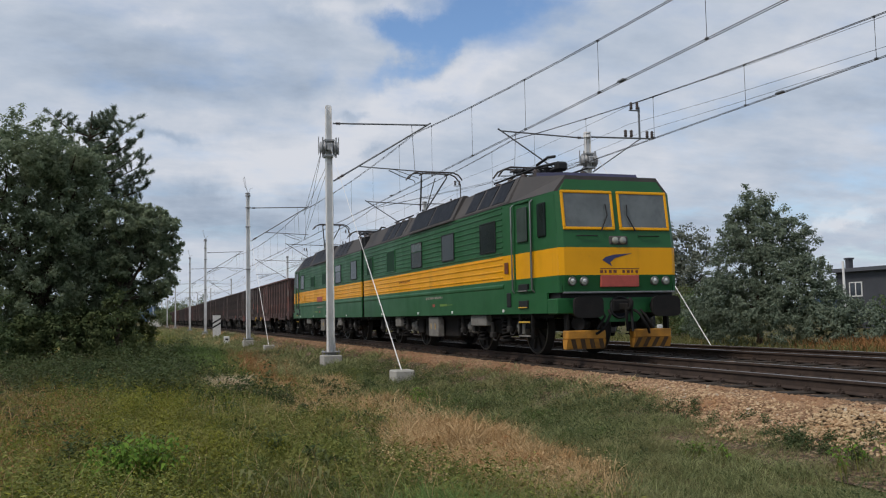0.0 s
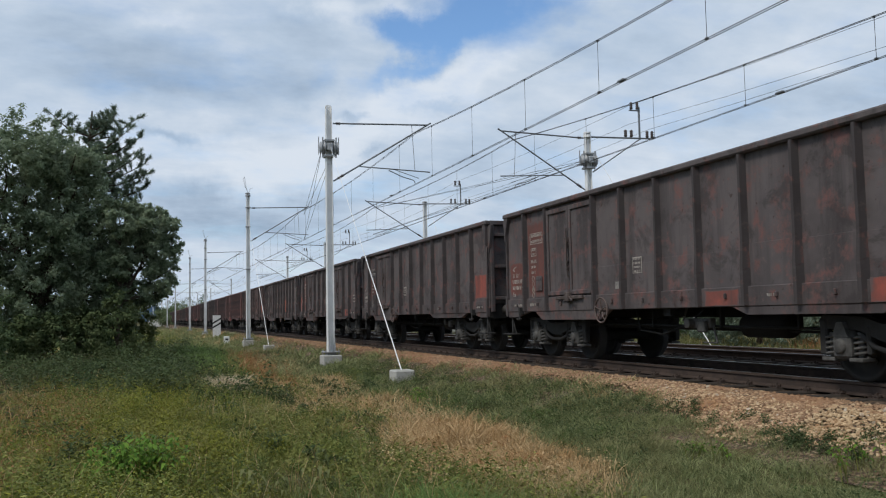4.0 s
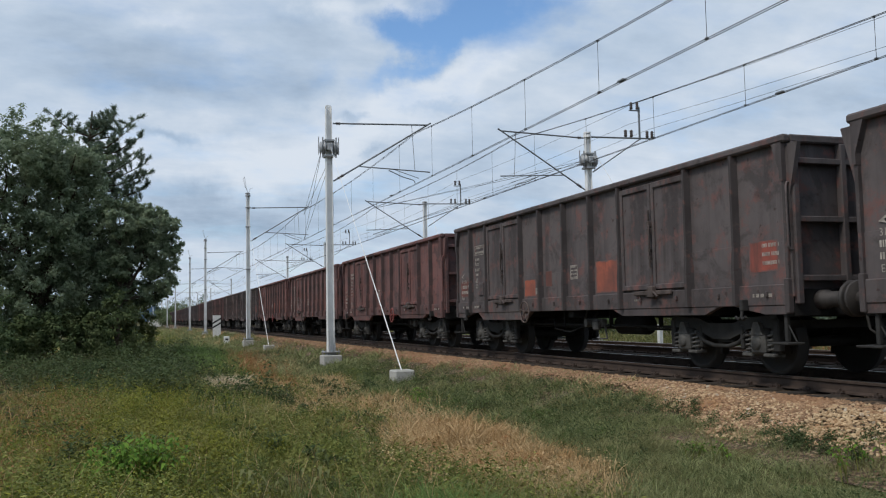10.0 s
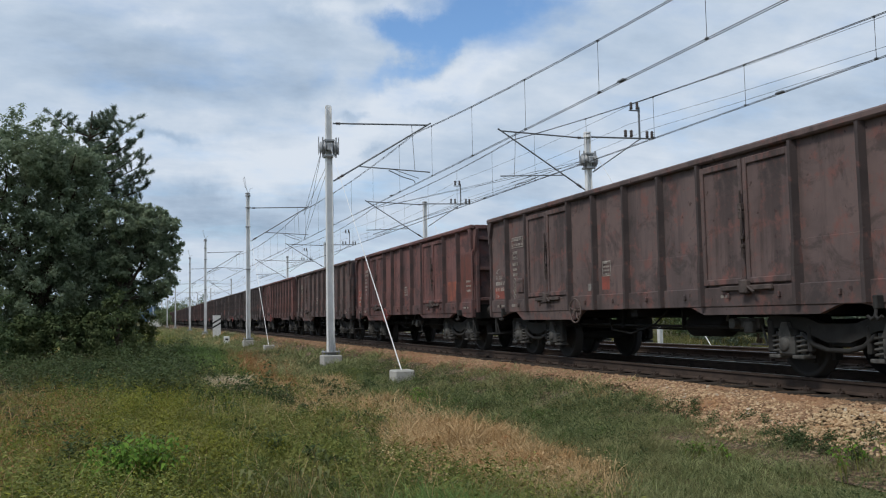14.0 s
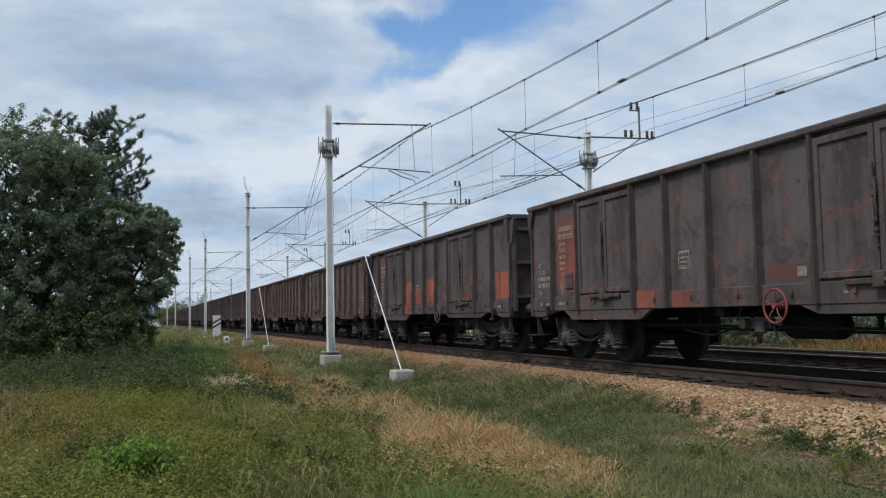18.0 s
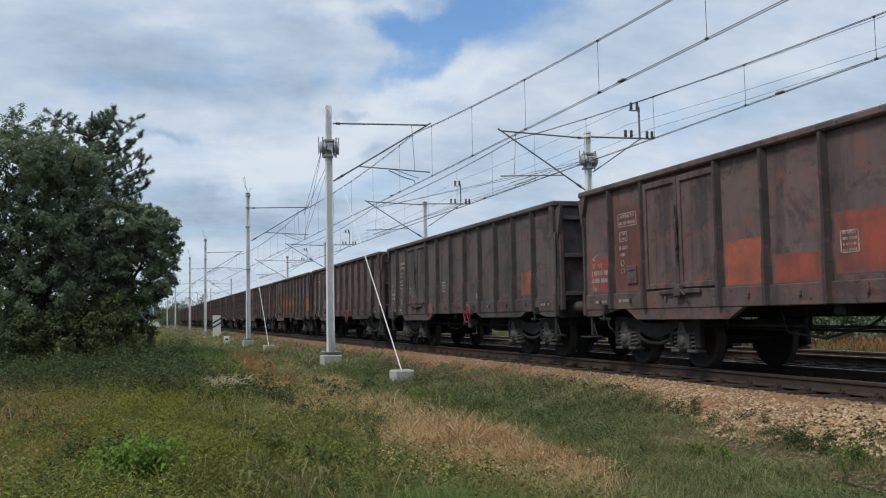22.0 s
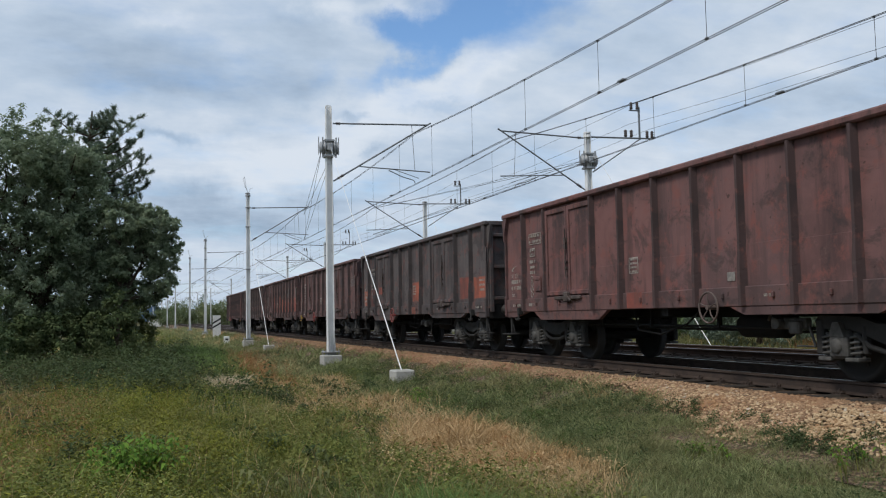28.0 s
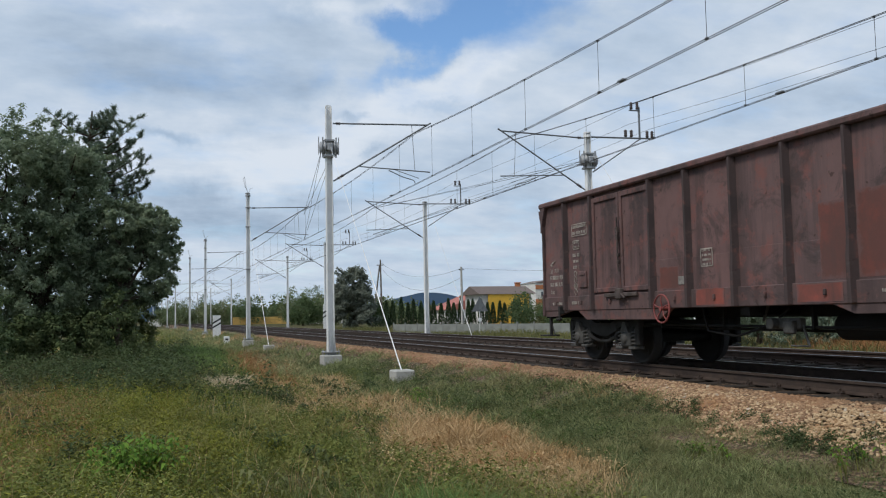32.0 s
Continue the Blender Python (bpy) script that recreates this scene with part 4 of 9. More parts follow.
    for nm, mt in (("hook_y", "dull_yellow"), ("hook_d", "bogie")):
        s = Shape()
        s.box(-0.035, 0.035, -0.10, 0.02, -0.02, 0.14, 0.012)
        s.path([(0, -0.07, 0.0), (0, -0.09, -0.10), (0.05, -0.10, -0.14), (0.11, -0.10, -0.10)], 0.022, 6)
        s.path([(0, -0.09, -0.10), (-0.05, -0.10, -0.14), (-0.11, -0.10, -0.10)], 0.022, 6)
        me[nm] = s.mesh("towing_hook", MAT[mt])
    return me


WM = wagon_meshes()


def bars(s, x, z, w, h, y, rng, gap=0.3):
    """Writing that cannot be read: a row of plain short bars of its size."""
    q = x
    while q < x + w - h * 0.2:
        cw = h * rng.uniform(0.12, 0.34)
        s.box(q, q + cw, y - 0.003, y, z + h * 0.08, z + h * 0.94)
        q += cw + h * (gap if rng.random() < 0.8 else 1.1) * 0.6


def words(text, size, x, y, z):
    """Readable words as a flat mesh on the side sheet, in the built-in font."""
    c = bpy.data.curves.new("words", "FONT")
    c.body, c.size = text, size
    ob = bpy.data.objects.new("words", c)
    me = bpy.data.meshes.new_from_object(ob)
    bpy.data.objects.remove(ob)
    bpy.data.curves.remove(c)
    me.transform(pose(x, y, z, 90, 0, 0))
    me.materials.append(MAT["lettering"])
    return me


def marking_mesh(seed, dense):
    """The painted data on a wagon's side, as strokes and framed tables."""
    rng = random.Random(seed)
    s = Shape()
    y = SIDE - 0.004

    def table(x, z, w, h, rows, cols):
        t = 0.016
        s.box(x, x + w, y - 0.003, y, z, z + t)
        s.box(x, x + w, y - 0.003, y, z + h - t, z + h)
        for i in range(2):
            s.box(x + i * (w - t), x + i * (w - t) + t, y - 0.003, y, z, z + h)
        for r in range(rows):
            bars(s, x + 0.04, z + h * (r + 0.25) / rows, w - 0.08, h / rows * 0.55, y, rng)

    # running number block behind the rear corner
    for z, w in ((1.62, 0.62), (1.48, 0.58)):
        bars(s, fr(0.28), z, w, 0.095, y, rng)
    s.prism([(fr(0.28), 1.93), (fr(0.40), 1.90), (fr(0.36), 1.95), (fr(0.56), 2.02), (fr(0.38), 1.99)], y - 0.003, y, "y")
    bars(s, fr(0.45), 1.10, 0.42, 0.06, SIDE - 0.049, rng)
    # load table and symbols by the door post
    table(fr(1.28), 2.44, 0.62, 0.24, 2, 4)
    table(fr(1.32), 2.18, 0.26, 0.18, 2, 1)
    bars(s, fr(1.30), 2.03, 0.30, 0.08, y, rng)
    bars(s, fr(1.32), 1.92, 0.22, 0.06, y, rng)
    if dense:
        bars(s, fr(1.32), 1.80, 0.22, 0.07, y, rng)
        bars(s, fr(1.32), 1.44, 0.16, 0.06, y, rng)
    bars(s, fr(1.30), 1.10, 0.36, 0.07, SIDE - 0.049, rng)
    # round and square symbols in a column
    for i in range(4 if dense else 2):
        zc = 1.80 - i * 0.14 if not dense else 1.70 - i * 0.12
        ring = [(fr(1.40) + 0.055 * math.cos(a * math.pi / 5), y - 0.002, zc + 0.055 * math.sin(a * math.pi / 5)) for a in range(11)]
        for p, q in zip(ring[:-1], ring[1:]):
            s.tube(p, q, 0.007, n=4)
    # framed inspection table mid-side
    bx = (5.45, 6.55, 5.5)[seed % 3]
    table(fr(bx), 1.60, 0.30, 0.28, 4, 2)
    # front corner data
    if seed == 1:
        for q in range(3):
            bars(s, fr(12.28), 1.78 - q * 0.12, 0.34, 0.06, y, rng)
    bars(s, fr(12.1), 1.10, 0.40, 0.055, SIDE - 0.049, rng)
    bars(s, fr(9.0), 1.11, 0.2, 0.05, SIDE - 0.049, rng)
    return s.mesh("lettering", MAT["lettering"])


MARKS = [marking_mesh(i, i % 2 == 0) for i in range(3)]
RIV = words("31  RIV", 0.13, fr(0.28), SIDE - 0.005, 1.76)
EAS = words("Eas", 0.13, fr(0.28), SIDE - 0.005, 1.34)


def scrawl_mesh(seed, x0, z0, count, size, paint="spray"):
    """Sprayed strokes without meaning."""
    rng = random.Random(seed)
    s = Shape()
    x = x0
    for _ in range(count):
        w, h = size * rng.uniform(0.36, 0.44), size * rng.uniform(0.62, 0.78)
        cx, cz = x + size * 0.5, z0 + h
        ph, pinch = rng.uniform(0, 6.28), rng.uniform(0.12, 0.30)
        out = []
        for i in range(23):
            a = 2 * math.pi * i / 24 + ph
            g = 1 + pinch * math.cos(2 * a + ph) + 0.12 * math.sin(5 * a + ph * 2)
            out.append((fr(cx + w * g * math.cos(a)), SIDE - 0.004, cz + h * g * math.sin(a) * 0.9))
        s.path(out, 0.017, 4)
        for _ in range(2):
            a0, r0 = rng.uniform(0, 6.28), rng.uniform(0.25, 0.5)
            dx, dz = rng.uniform(-0.3, 0.3) * w, rng.uniform(-0.4, 0.4) * h
            s.path([(fr(cx + dx + w * r0 * math.cos(a0 + j * 0.5)), SIDE - 0.004, cz + dz + h * (r0 + 0.04 * j) * math.sin(a0 + j * 0.5)) for j in range(9)], 0.014, 4)
        x += size
    for i, v in enumerate(s.v):
        s.v[i] = (v[0], SIDE - (0.018 if 2.2 < x0 < 4.1 else 0.0) - 0.002 - (0.004 if v[1] < SIDE - 0.004 else 0.0), v[2])
    return s.mesh("spray_scrawl", MAT[paint])


D, B, M, R, R2 = (0.118, 0.100, 0.098), (0.155, 0.108, 0.100), (0.170, 0.098, 0.092), (0.202, 0.097, 0.089), (0.206, 0.091, 0.082)
O, RD, DK = "patch_orange", "patch_red", "patch_dark"
# one entry a wagon: colour, two door pairs?, bright handwheel?, patches (from, to, low, high, coat), scrawls (from, height, count, size)
FLEET = [
    (M, 0, 0, [(11.9, 12.7, 1.35, 2.15, DK), (4.3, 9.5, 1.3, 1.8, DK)], [(11.85, 2.22, 3, 0.24)]),
    (D, 1, 1, [(9.65, 10.5, 1.66, 2.14, RD), (11.95, 12.65, 1.40, 1.95, RD), (6.5, 6.9, 1.0, 1.26, RD), (7.6, 8.3, 1.0, 1.26, O), (1.2, 1.95, 1.9, 2.5, DK)], [(10.85, 1.58, 3, 0.22)]),
    (D, 0, 0, [(0.15, 0.95, 1.35, 2.1, DK), (1.15, 2.0, 1.3, 2.95, DK), (7.6, 8.4, 1.0, 1.26, RD), (10.8, 11.6, 1.0, 1.26, RD)], []),
    (D, 0, 0, [(11.9, 12.7, 1.35, 1.95, RD), (1.15, 2.05, 1.6, 2.3, DK)], []),
    (D, 1, 0, [(0.15, 0.98, 1.3, 2.0, RD), (1.15, 2.05, 1.3, 2.9, DK), (10.9, 11.5, 1.0, 1.26, RD)], [(7.8, 1.5, 3, 0.18)]),
    (D, 0, 0, [(8.65, 9.55, 1.32, 2.02, O), (7.9, 8.4, 1.32, 1.70, RD), (5.0, 5.2, 1.0, 1.26, RD)], []),
    (B, 1, 0, [(11.8, 12.75, 1.4, 2.0, O), (1.2, 2.05, 1.45, 2.75, RD), (0.15, 1.0, 1.5, 2.4, DK), (9.0, 9.6, 1.4, 2.6, DK), (0.2, 0.9, 1.02, 1.26, RD)], []),
    (R, 0, 1, [(5.33, 6.25, 1.3, 1.65, DK), (6.45, 7.4, 1.3, 1.95, RD), (7.56, 8.48, 1.3, 2.15, RD), (8.64, 9.55, 1.3, 2.1, RD), (9.7, 12.7, 1.0, 1.27, DK)], []),
    (M, 0, 0, [(10.8, 11.68, 1.35, 2.0, RD), (6.5, 10.6, 1.9, 2.7, DK), (2.2, 4.1, 1.5, 2.6, DK)], [(6.7, 1.75, 4, 0.55)]),
    (D, 0, 0, [(1.15, 2.05, 1.35, 2.9, DK), (4.3, 5.15, 1.3, 1.75, RD), (5.33, 6.25, 1.3, 1.72, O), (6.46, 7.37, 1.3, 1.7, RD), (9.72, 10.6, 1.35, 1.95, O), (11.85, 12.7, 1.35, 1.85, DK)], []),
    (D, 1, 0, [(4.32, 4.9, 1.32, 1.72, O), (5.4, 5.7, 1.5, 1.8, DK), (7.57, 8.4, 1.3, 1.85, O), (12.0, 12.6, 1.45, 1.9, RD), (0.2, 0.9, 1.4, 1.8, DK)], []),
    (R, 1, 1, [(0.2, 2.0, 1.3, 2.0, DK)], []),
    (R, 0, 0, [(6.9, 7.3, 1.02, 1.26, O), (7.6, 12.7, 1.3, 2.1, DK)], [(2.30, 1.48, 2, 0.38), (3.30, 1.46, 2, 0.38)]),
    (R2, 0, 1, [(7.57, 8.5, 1.3, 1.9, RD), (9.72, 10.6, 1.3, 2.0, RD), (11.0, 12.7, 1.3, 2.2, DK), (5.33, 6.2, 1.3, 1.9, DK)], []),
    (D, 1, 0, [(1.15, 2.05, 1.4, 2.9, DK), (11.95, 12.55, 1.42, 1.95, RD), (7.6, 8.2, 1.32, 1.65, RD), (4.3, 7.4, 1.3, 1.7, DK)], []),
    (B, 1, 0, [(0.2, 1.0, 1.3, 1.6, RD), (5.4, 5.7, 1.35, 1.6, RD)], []),
    (R, 1, 1, [(10.75, 11.7, 1.32, 1.9, O), (11.85, 12.7, 1.35, 2.6, DK), (0.15, 0.95, 1.35, 2.0, RD)], []),
    (B, 0, 0, [(1.15, 2.05, 1.4, 2.3, DK)], []),
    (R, 0, 1, [(7.6, 12.7, 1.3, 2.2, DK)], []),
    (D, 0, 0, [(1.2, 1.55, 1.3, 1.75, RD), (7.62, 8.1, 1.32, 1.6, O), (10.8, 11.66, 1.35, 2.05, O), (12.15, 12.65, 1.55, 2.0, RD), (0.2, 0.9, 1.0, 1.26, RD)], []),
    (D, 1, 1, [(1.2, 2.05, 1.35, 2.85, RD), (4.3, 4.85, 1.0, 1.26, O), (5.35, 5.9, 1.0, 1.26, RD), (7.57, 8.45, 1.32, 1.55, DK)], []),
    (D, 1, 0, [(1.2, 1.85, 2.3, 2.85, RD), (1.3, 1.7, 1.5, 2.25, DK), (4.28, 5.15, 1.28, 2.02, O), (4.3, 5.1, 1.0, 1.26, O), (5.33, 5.9, 1.3, 1.75, RD), (6.46, 7.4, 1.3, 2.02, O), (7.9, 8.4, 1.35, 1.6, RD), (10.2, 10.6, 1.7, 1.95, O), (11.85, 12.7, 1.3, 2.0, O), (9.3, 10.5, 1.3, 1.6, DK)], []),
    (B, 0, 1, [(7.9, 8.3, 1.35, 1.55, DK)], []),
    (M, 0, 1, [(7.6, 8.4, 1.3, 1.7, DK)], []),
    (M, 1, 1, [(6.9, 7.3, 1.02, 1.26, RD), (2.3, 4.0, 1.42, 2.2, DK)], []),
    (B, 0, 1, [(4.28, 5.15, 1.28, 1.98, O), (5.32, 6.28, 1.28, 1.7, RD), (6.46, 7.4, 1.35, 2.1, RD), (9.75, 10.4, 1.3, 1.9, RD), (0.2, 1.0, 1.3, 2.0, RD), (1.15, 2.05, 1.3, 2.8, DK)], []),
    (D, 0, 1, [(11.0, 11.6, 1.35, 1.85, O), (4.4, 4.7, 1.02, 1.26, O)], [(2.32, 1.52, 3, 0.25)]),
    (B, 0, 1, [(7.9, 8.4, 1.35, 1.6, RD)], []),
    (B, 0, 0, [(0.1, 1.0, 1.3, 2.1, RD), (1.15, 2.05, 1.3, 1.9, RD), (4.28, 5.15, 1.30, 2.0, O), (5.31, 6.28, 1.30, 2.0, O), (6.44, 7.4, 1.30, 2.02, O), (7.55, 8.48, 1.30, 2.0, O), (11.84, 12.75, 1.30, 2.0, O)], [(10.9, 1.58, 3, 0.19, "spray_blue"), (10.95, 1.88, 2, 0.16, "spray_blue")]),
    (B, 0, 0, [(6.44, 7.38, 1.3, 1.95, RD), (7.55, 8.48, 1.3, 1.95, RD), (10.0, 12.6, 1.3, 1.7, DK)], [(4.4, 1.34, 1, 0.62), (5.45, 1.36, 1, 0.66), (6.55, 1.55, 1, 0.66), (7.62, 1.55, 1, 0.66), (8.72, 1.40, 1, 0.8), (9.75, 1.5, 1, 0.7)]),
    (B, 0, 0, [(5.4, 6.2, 1.3, 1.6, DK)], []),
    (B, 1, 0, [(6.46, 7.3, 1.3, 1.8, RD)], []),
    (M, 0, 1, [(0.2, 0.9, 1.35, 1.9, DK)], []),
    (R, 0, 0, [(5.4, 5.9, 1.0, 1.26, RD)], []),
    (D, 1, 1, [(0.2, 0.98, 1.35, 1.95, O), (1.2, 2.0, 1.3, 1.9, DK), (2.4, 2.95, 1.72, 2.02, RD), (6.46, 7.4, 1.38, 2.02, O), (6.5, 6.9, 1.0, 1.26, O), (10.8, 11.66, 1.35, 1.95, RD), (11.85, 12.72, 1.35, 1.9, O)], []),
    (M, 1, 1, [(0.2, 0.9, 1.35, 1.9, DK)], [(11.9, 2.2, 3, 0.25)]),
    (M, 0, 0, [(4.3, 5.15, 1.3, 2.4, RD), (5.33, 6.26, 1.3, 1.9, RD), (6.46, 7.38, 1.3, 2.3, RD), (7.56, 8.48, 1.3, 2.1, O), (8.64, 9.55, 1.3, 2.05, RD), (9.7, 10.6, 1.3, 2.05, RD), (10.8, 12.7, 1.3, 2.1, RD)], [(7.6, 1.7, 2, 0.6), (9.0, 1.9, 3, 0.6)]),
    (B, 0, 0, [(12.2, 12.6, 1.35, 1.75, RD)], []),
    (M, 0, 1, [(4.35, 4.9, 1.3, 1.7, DK), (5.4, 6.1, 1.02, 1.26, RD), (7.6, 8.4, 1.02, 1.26, RD), (8.0, 12.7, 1.3, 2.3, DK)], []),
]
WORDS = {D: "dark soot-brown", B: "weathered brown", M: "rusty brown", R: "reddish brown", R2: "faded brick-red"}


# wagons with a pale grab rail at the front, and those whose handwheel stands past the middle
PALE_GRABS = {5, 36}
WHEEL_AHEAD = {0, 5, 8, 11, 13, 14, 19, 20, 21, 22, 23, 24, 25, 26, 27, 28, 30, 33}


def build_wagon(k, spec):
    colour, two, red, patches, scrawls = spec
    note = " with bright repainted patches" if any(p[4] in (O, RD) for p in patches) else " with worn side panels"
    w = thing("open_freight_wagon", WORDS[colour] + " high-sided open freight wagon" + note, "freight wagon", GRP_W)
    made = []

    def put(name, key, at=None, label="", parent=None):
        o = part(name, WM[key], None, parent or w, label, at)
        made.append(o)
        return o

    flip = pose(0, 0, 0, 0, 0, 180)
    for at in (None, flip):
        side = put("side_wall", "side", at)
        for i in range(len(LINES) - 1):
            put("lower_sheet", ("sheet", i), parent=side)
    put("top_rim", "rim")
    put("floor", "floor")
    put("side_sill", "sill")
    put("side_sill", "sill", flip)
    put("underframe", "frame")
    for ex, turn in ((-HALF + 0.06, 0), (HALF - 0.06, 180)):
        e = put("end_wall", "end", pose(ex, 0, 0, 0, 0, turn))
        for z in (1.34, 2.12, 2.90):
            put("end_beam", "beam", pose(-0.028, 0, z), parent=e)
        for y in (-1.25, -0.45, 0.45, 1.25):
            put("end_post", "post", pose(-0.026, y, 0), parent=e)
    doors = [2.16] + ([8.56] if two else [])
    for x in LINES[1:-1]:
        if two and abs(x - 9.62) < 0.01:
            continue
        put("side_rib", "rib", pose(fr(x if not (two and abs(x - 10.70) < 0.01) else 10.6), 0, 0))
    for x in LINES[1:-1:2]:
        put("side_rib", "rib", pose(-fr(x), 0, 0, 0, 0, 180))
    for sx in (-1, 1):
        for sy in (-1, 1):
            put("corner_gusset", "gusset", pose(sx * (HALF + 0.01), sy * 1.31, 0, 0, 0, 180 if sx > 0 else 0))
            put("buffer", "buffer", pose(sx * 6.42, sy * 0.875, 1.055, 0, 0, 0 if sx > 0 else 180))
        put("screw_coupler", "coupler", pose(sx * 6.42, 0, 1.03, 0, 0, 0 if sx > 0 else 180))
        put("shunter_step", "step", pose(sx * 6.25, -1.30, 0))
    pale = k in PALE_GRABS
    put("grab_rail", "grab" if pale else "grab_dark", pose(HALF + 0.03, SIDE + 0.02, 0), "pale bent grab rail" if pale else "")
    if k % 4 == 0 or k == 9:
        put("warning_mark", "warn", pose(HALF - 0.025, -0.72, 1.86), "small yellow warning triangle")
    put("corner_post", "corner_f", pose(HALF, 0, 0))
    put("corner_post", "corner_r", pose(-HALF, 0, 0))
    put("end_ladder", "ladder", pose(HALF + 0.12, 0.55, 0))
    put("handwheel", "wheel_red" if red else "wheel_dark", pose(fr(7.9 if k in WHEEL_AHEAD else 4.62), SIDE - 0.16, 0.98), "red spoked brake handwheel" if red else "dirty spoked brake handwheel")
    for d in doors:
        wd = 1.0
        for i in range(2):
            leaf = put("door_leaf", "leaf", pose(fr(d + 0.02 + i * wd), SIDE - 0.006, 1.30))
            put("door_bar", "latch", pose(1.0 if i == 0 else 0.0, -0.04, 1.02 if i else 0.9), parent=leaf)
        put("door_lock", "lock", pose(fr(d + 1.05), SIDE - 0.03, 1.26))
    put("label_holder", "flap", pose(fr(1.72), SIDE - 0.004, 1.58))
    put("air_reservoir", "tank", pose(fr(8.0 if not two else 7.6), -0.55, 0.70))
    put("brake_valve", "valve", pose(fr(9.05 if k % 2 else 6.9), -1.0, 0.66), "dusty brake gear")
    put("brake_rigging", "rigging")
    put("towing_hook", "hook_y" if k == 1 else "hook_d", pose(fr(11.95), SIDE - 0.05, 0.94))
    put("towing_hook", "hook_y" if k in (0, 35) else "hook_d", pose(fr(0.9), SIDE - 0.05, 0.94))
    for x in (-4.5, 4.5):
        add_bogie(w, x)
    tagged(part("lettering", MARKS[k % 3], None, w, "faded white painted data"), kind="stuff")
    for letters in (RIV, EAS):
        tagged(part("type_letters", letters, None, w, "white painted type letters"), kind="stuff")
    put("label_plate", "plate", pose(fr((7.9 if k in WHEEL_AHEAD else 4.62) + 0.36), SIDE - 0.004, 1.42), "small white framed label")
    for n_, (x0, x1, z0, z1, mt) in enumerate(patches):
        sheets = []
        under = any(q[0] < x1 and q[1] > x0 and q[2] < z1 and q[3] > z0 for q in patches[:n_])
        y = SIDE - (0.047 if z1 < 1.28 else 0.0) - (0.0012 if under else 0.0)
        rng = random.Random(k * 31 + int(x0 * 10))
        leaves = [(d + 0.11 + i, d + 0.93 + i) for d in doors for i in range(2)]
        cuts = [c for c in LINES if x0 < c < x1 and not any(d < c < d + 2.0 for d in doors)]
        ed = [x0] + cuts + [x1]
        for a, b in zip(ed[:-1], ed[1:]):
            a2, b2 = a + (0.07 if a in LINES else 0), b - (0.07 if b in LINES else 0)
            j = rng.uniform(-0.05, 0.05)
            on_door = [(max(a2, p), min(b2, q)) for p, q in leaves if min(b2, q) > max(a2, p) + 0.03]
            for p, q in on_door:
                # on the sunk panel of a door leaf
                sheets.append((fr(p), fr(q), SIDE - 0.0215 - (0.0012 if under else 0.0), SIDE - 0.019, max(z0, 1.40), min(max(z1 + j, 1.45), 2.96)))
            if not on_door:
                sheets.append((fr(a2), fr(b2), y - 0.0025, y, z0, z1 + j))
        for ends in sheets:
            s = Shape()
            s.box(*ends)
            pp = part("paint_patch", s, MAT[mt], w, {O: "orange-red repainted patch", RD: "red repainted patch", DK: "older dull red coat"}[mt])
            pp.color = (*colour, 1.0)
    for i, (x, z, n_, sz, *paint) in enumerate(scrawls):
        part("spray_scrawl", scrawl_mesh(k * 7 + i, x, z, n_, sz, *paint), None, w, "blue sprayed scrawl" if paint else "pale sprayed scrawl")
    # end walls, beams and posts: gap shade and some soot mixed into their colour
    sooty_shade = tuple(0.45 * c + 0.55 * d for c, d in zip(colour, (0.062, 0.055, 0.056)))
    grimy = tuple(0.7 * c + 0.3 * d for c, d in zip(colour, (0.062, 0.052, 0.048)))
    # ribs: half the wagon's colour, half a dark brown-grey
    rib_dark = tuple(0.5 * c + 0.5 * d for c, d in zip(colour, (0.058, 0.052, 0.050)))
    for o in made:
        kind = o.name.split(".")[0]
        o.color = (*(sooty_shade if kind in ("end_wall", "end_beam", "end_post") else rib_dark if kind == "side_rib" else grimy if kind in ("side_sill", "corner_gusset") else colour), 1.0)
    return w


WAGONS = [build_wagon(k, s) for k, s in enumerate(FLEET)]

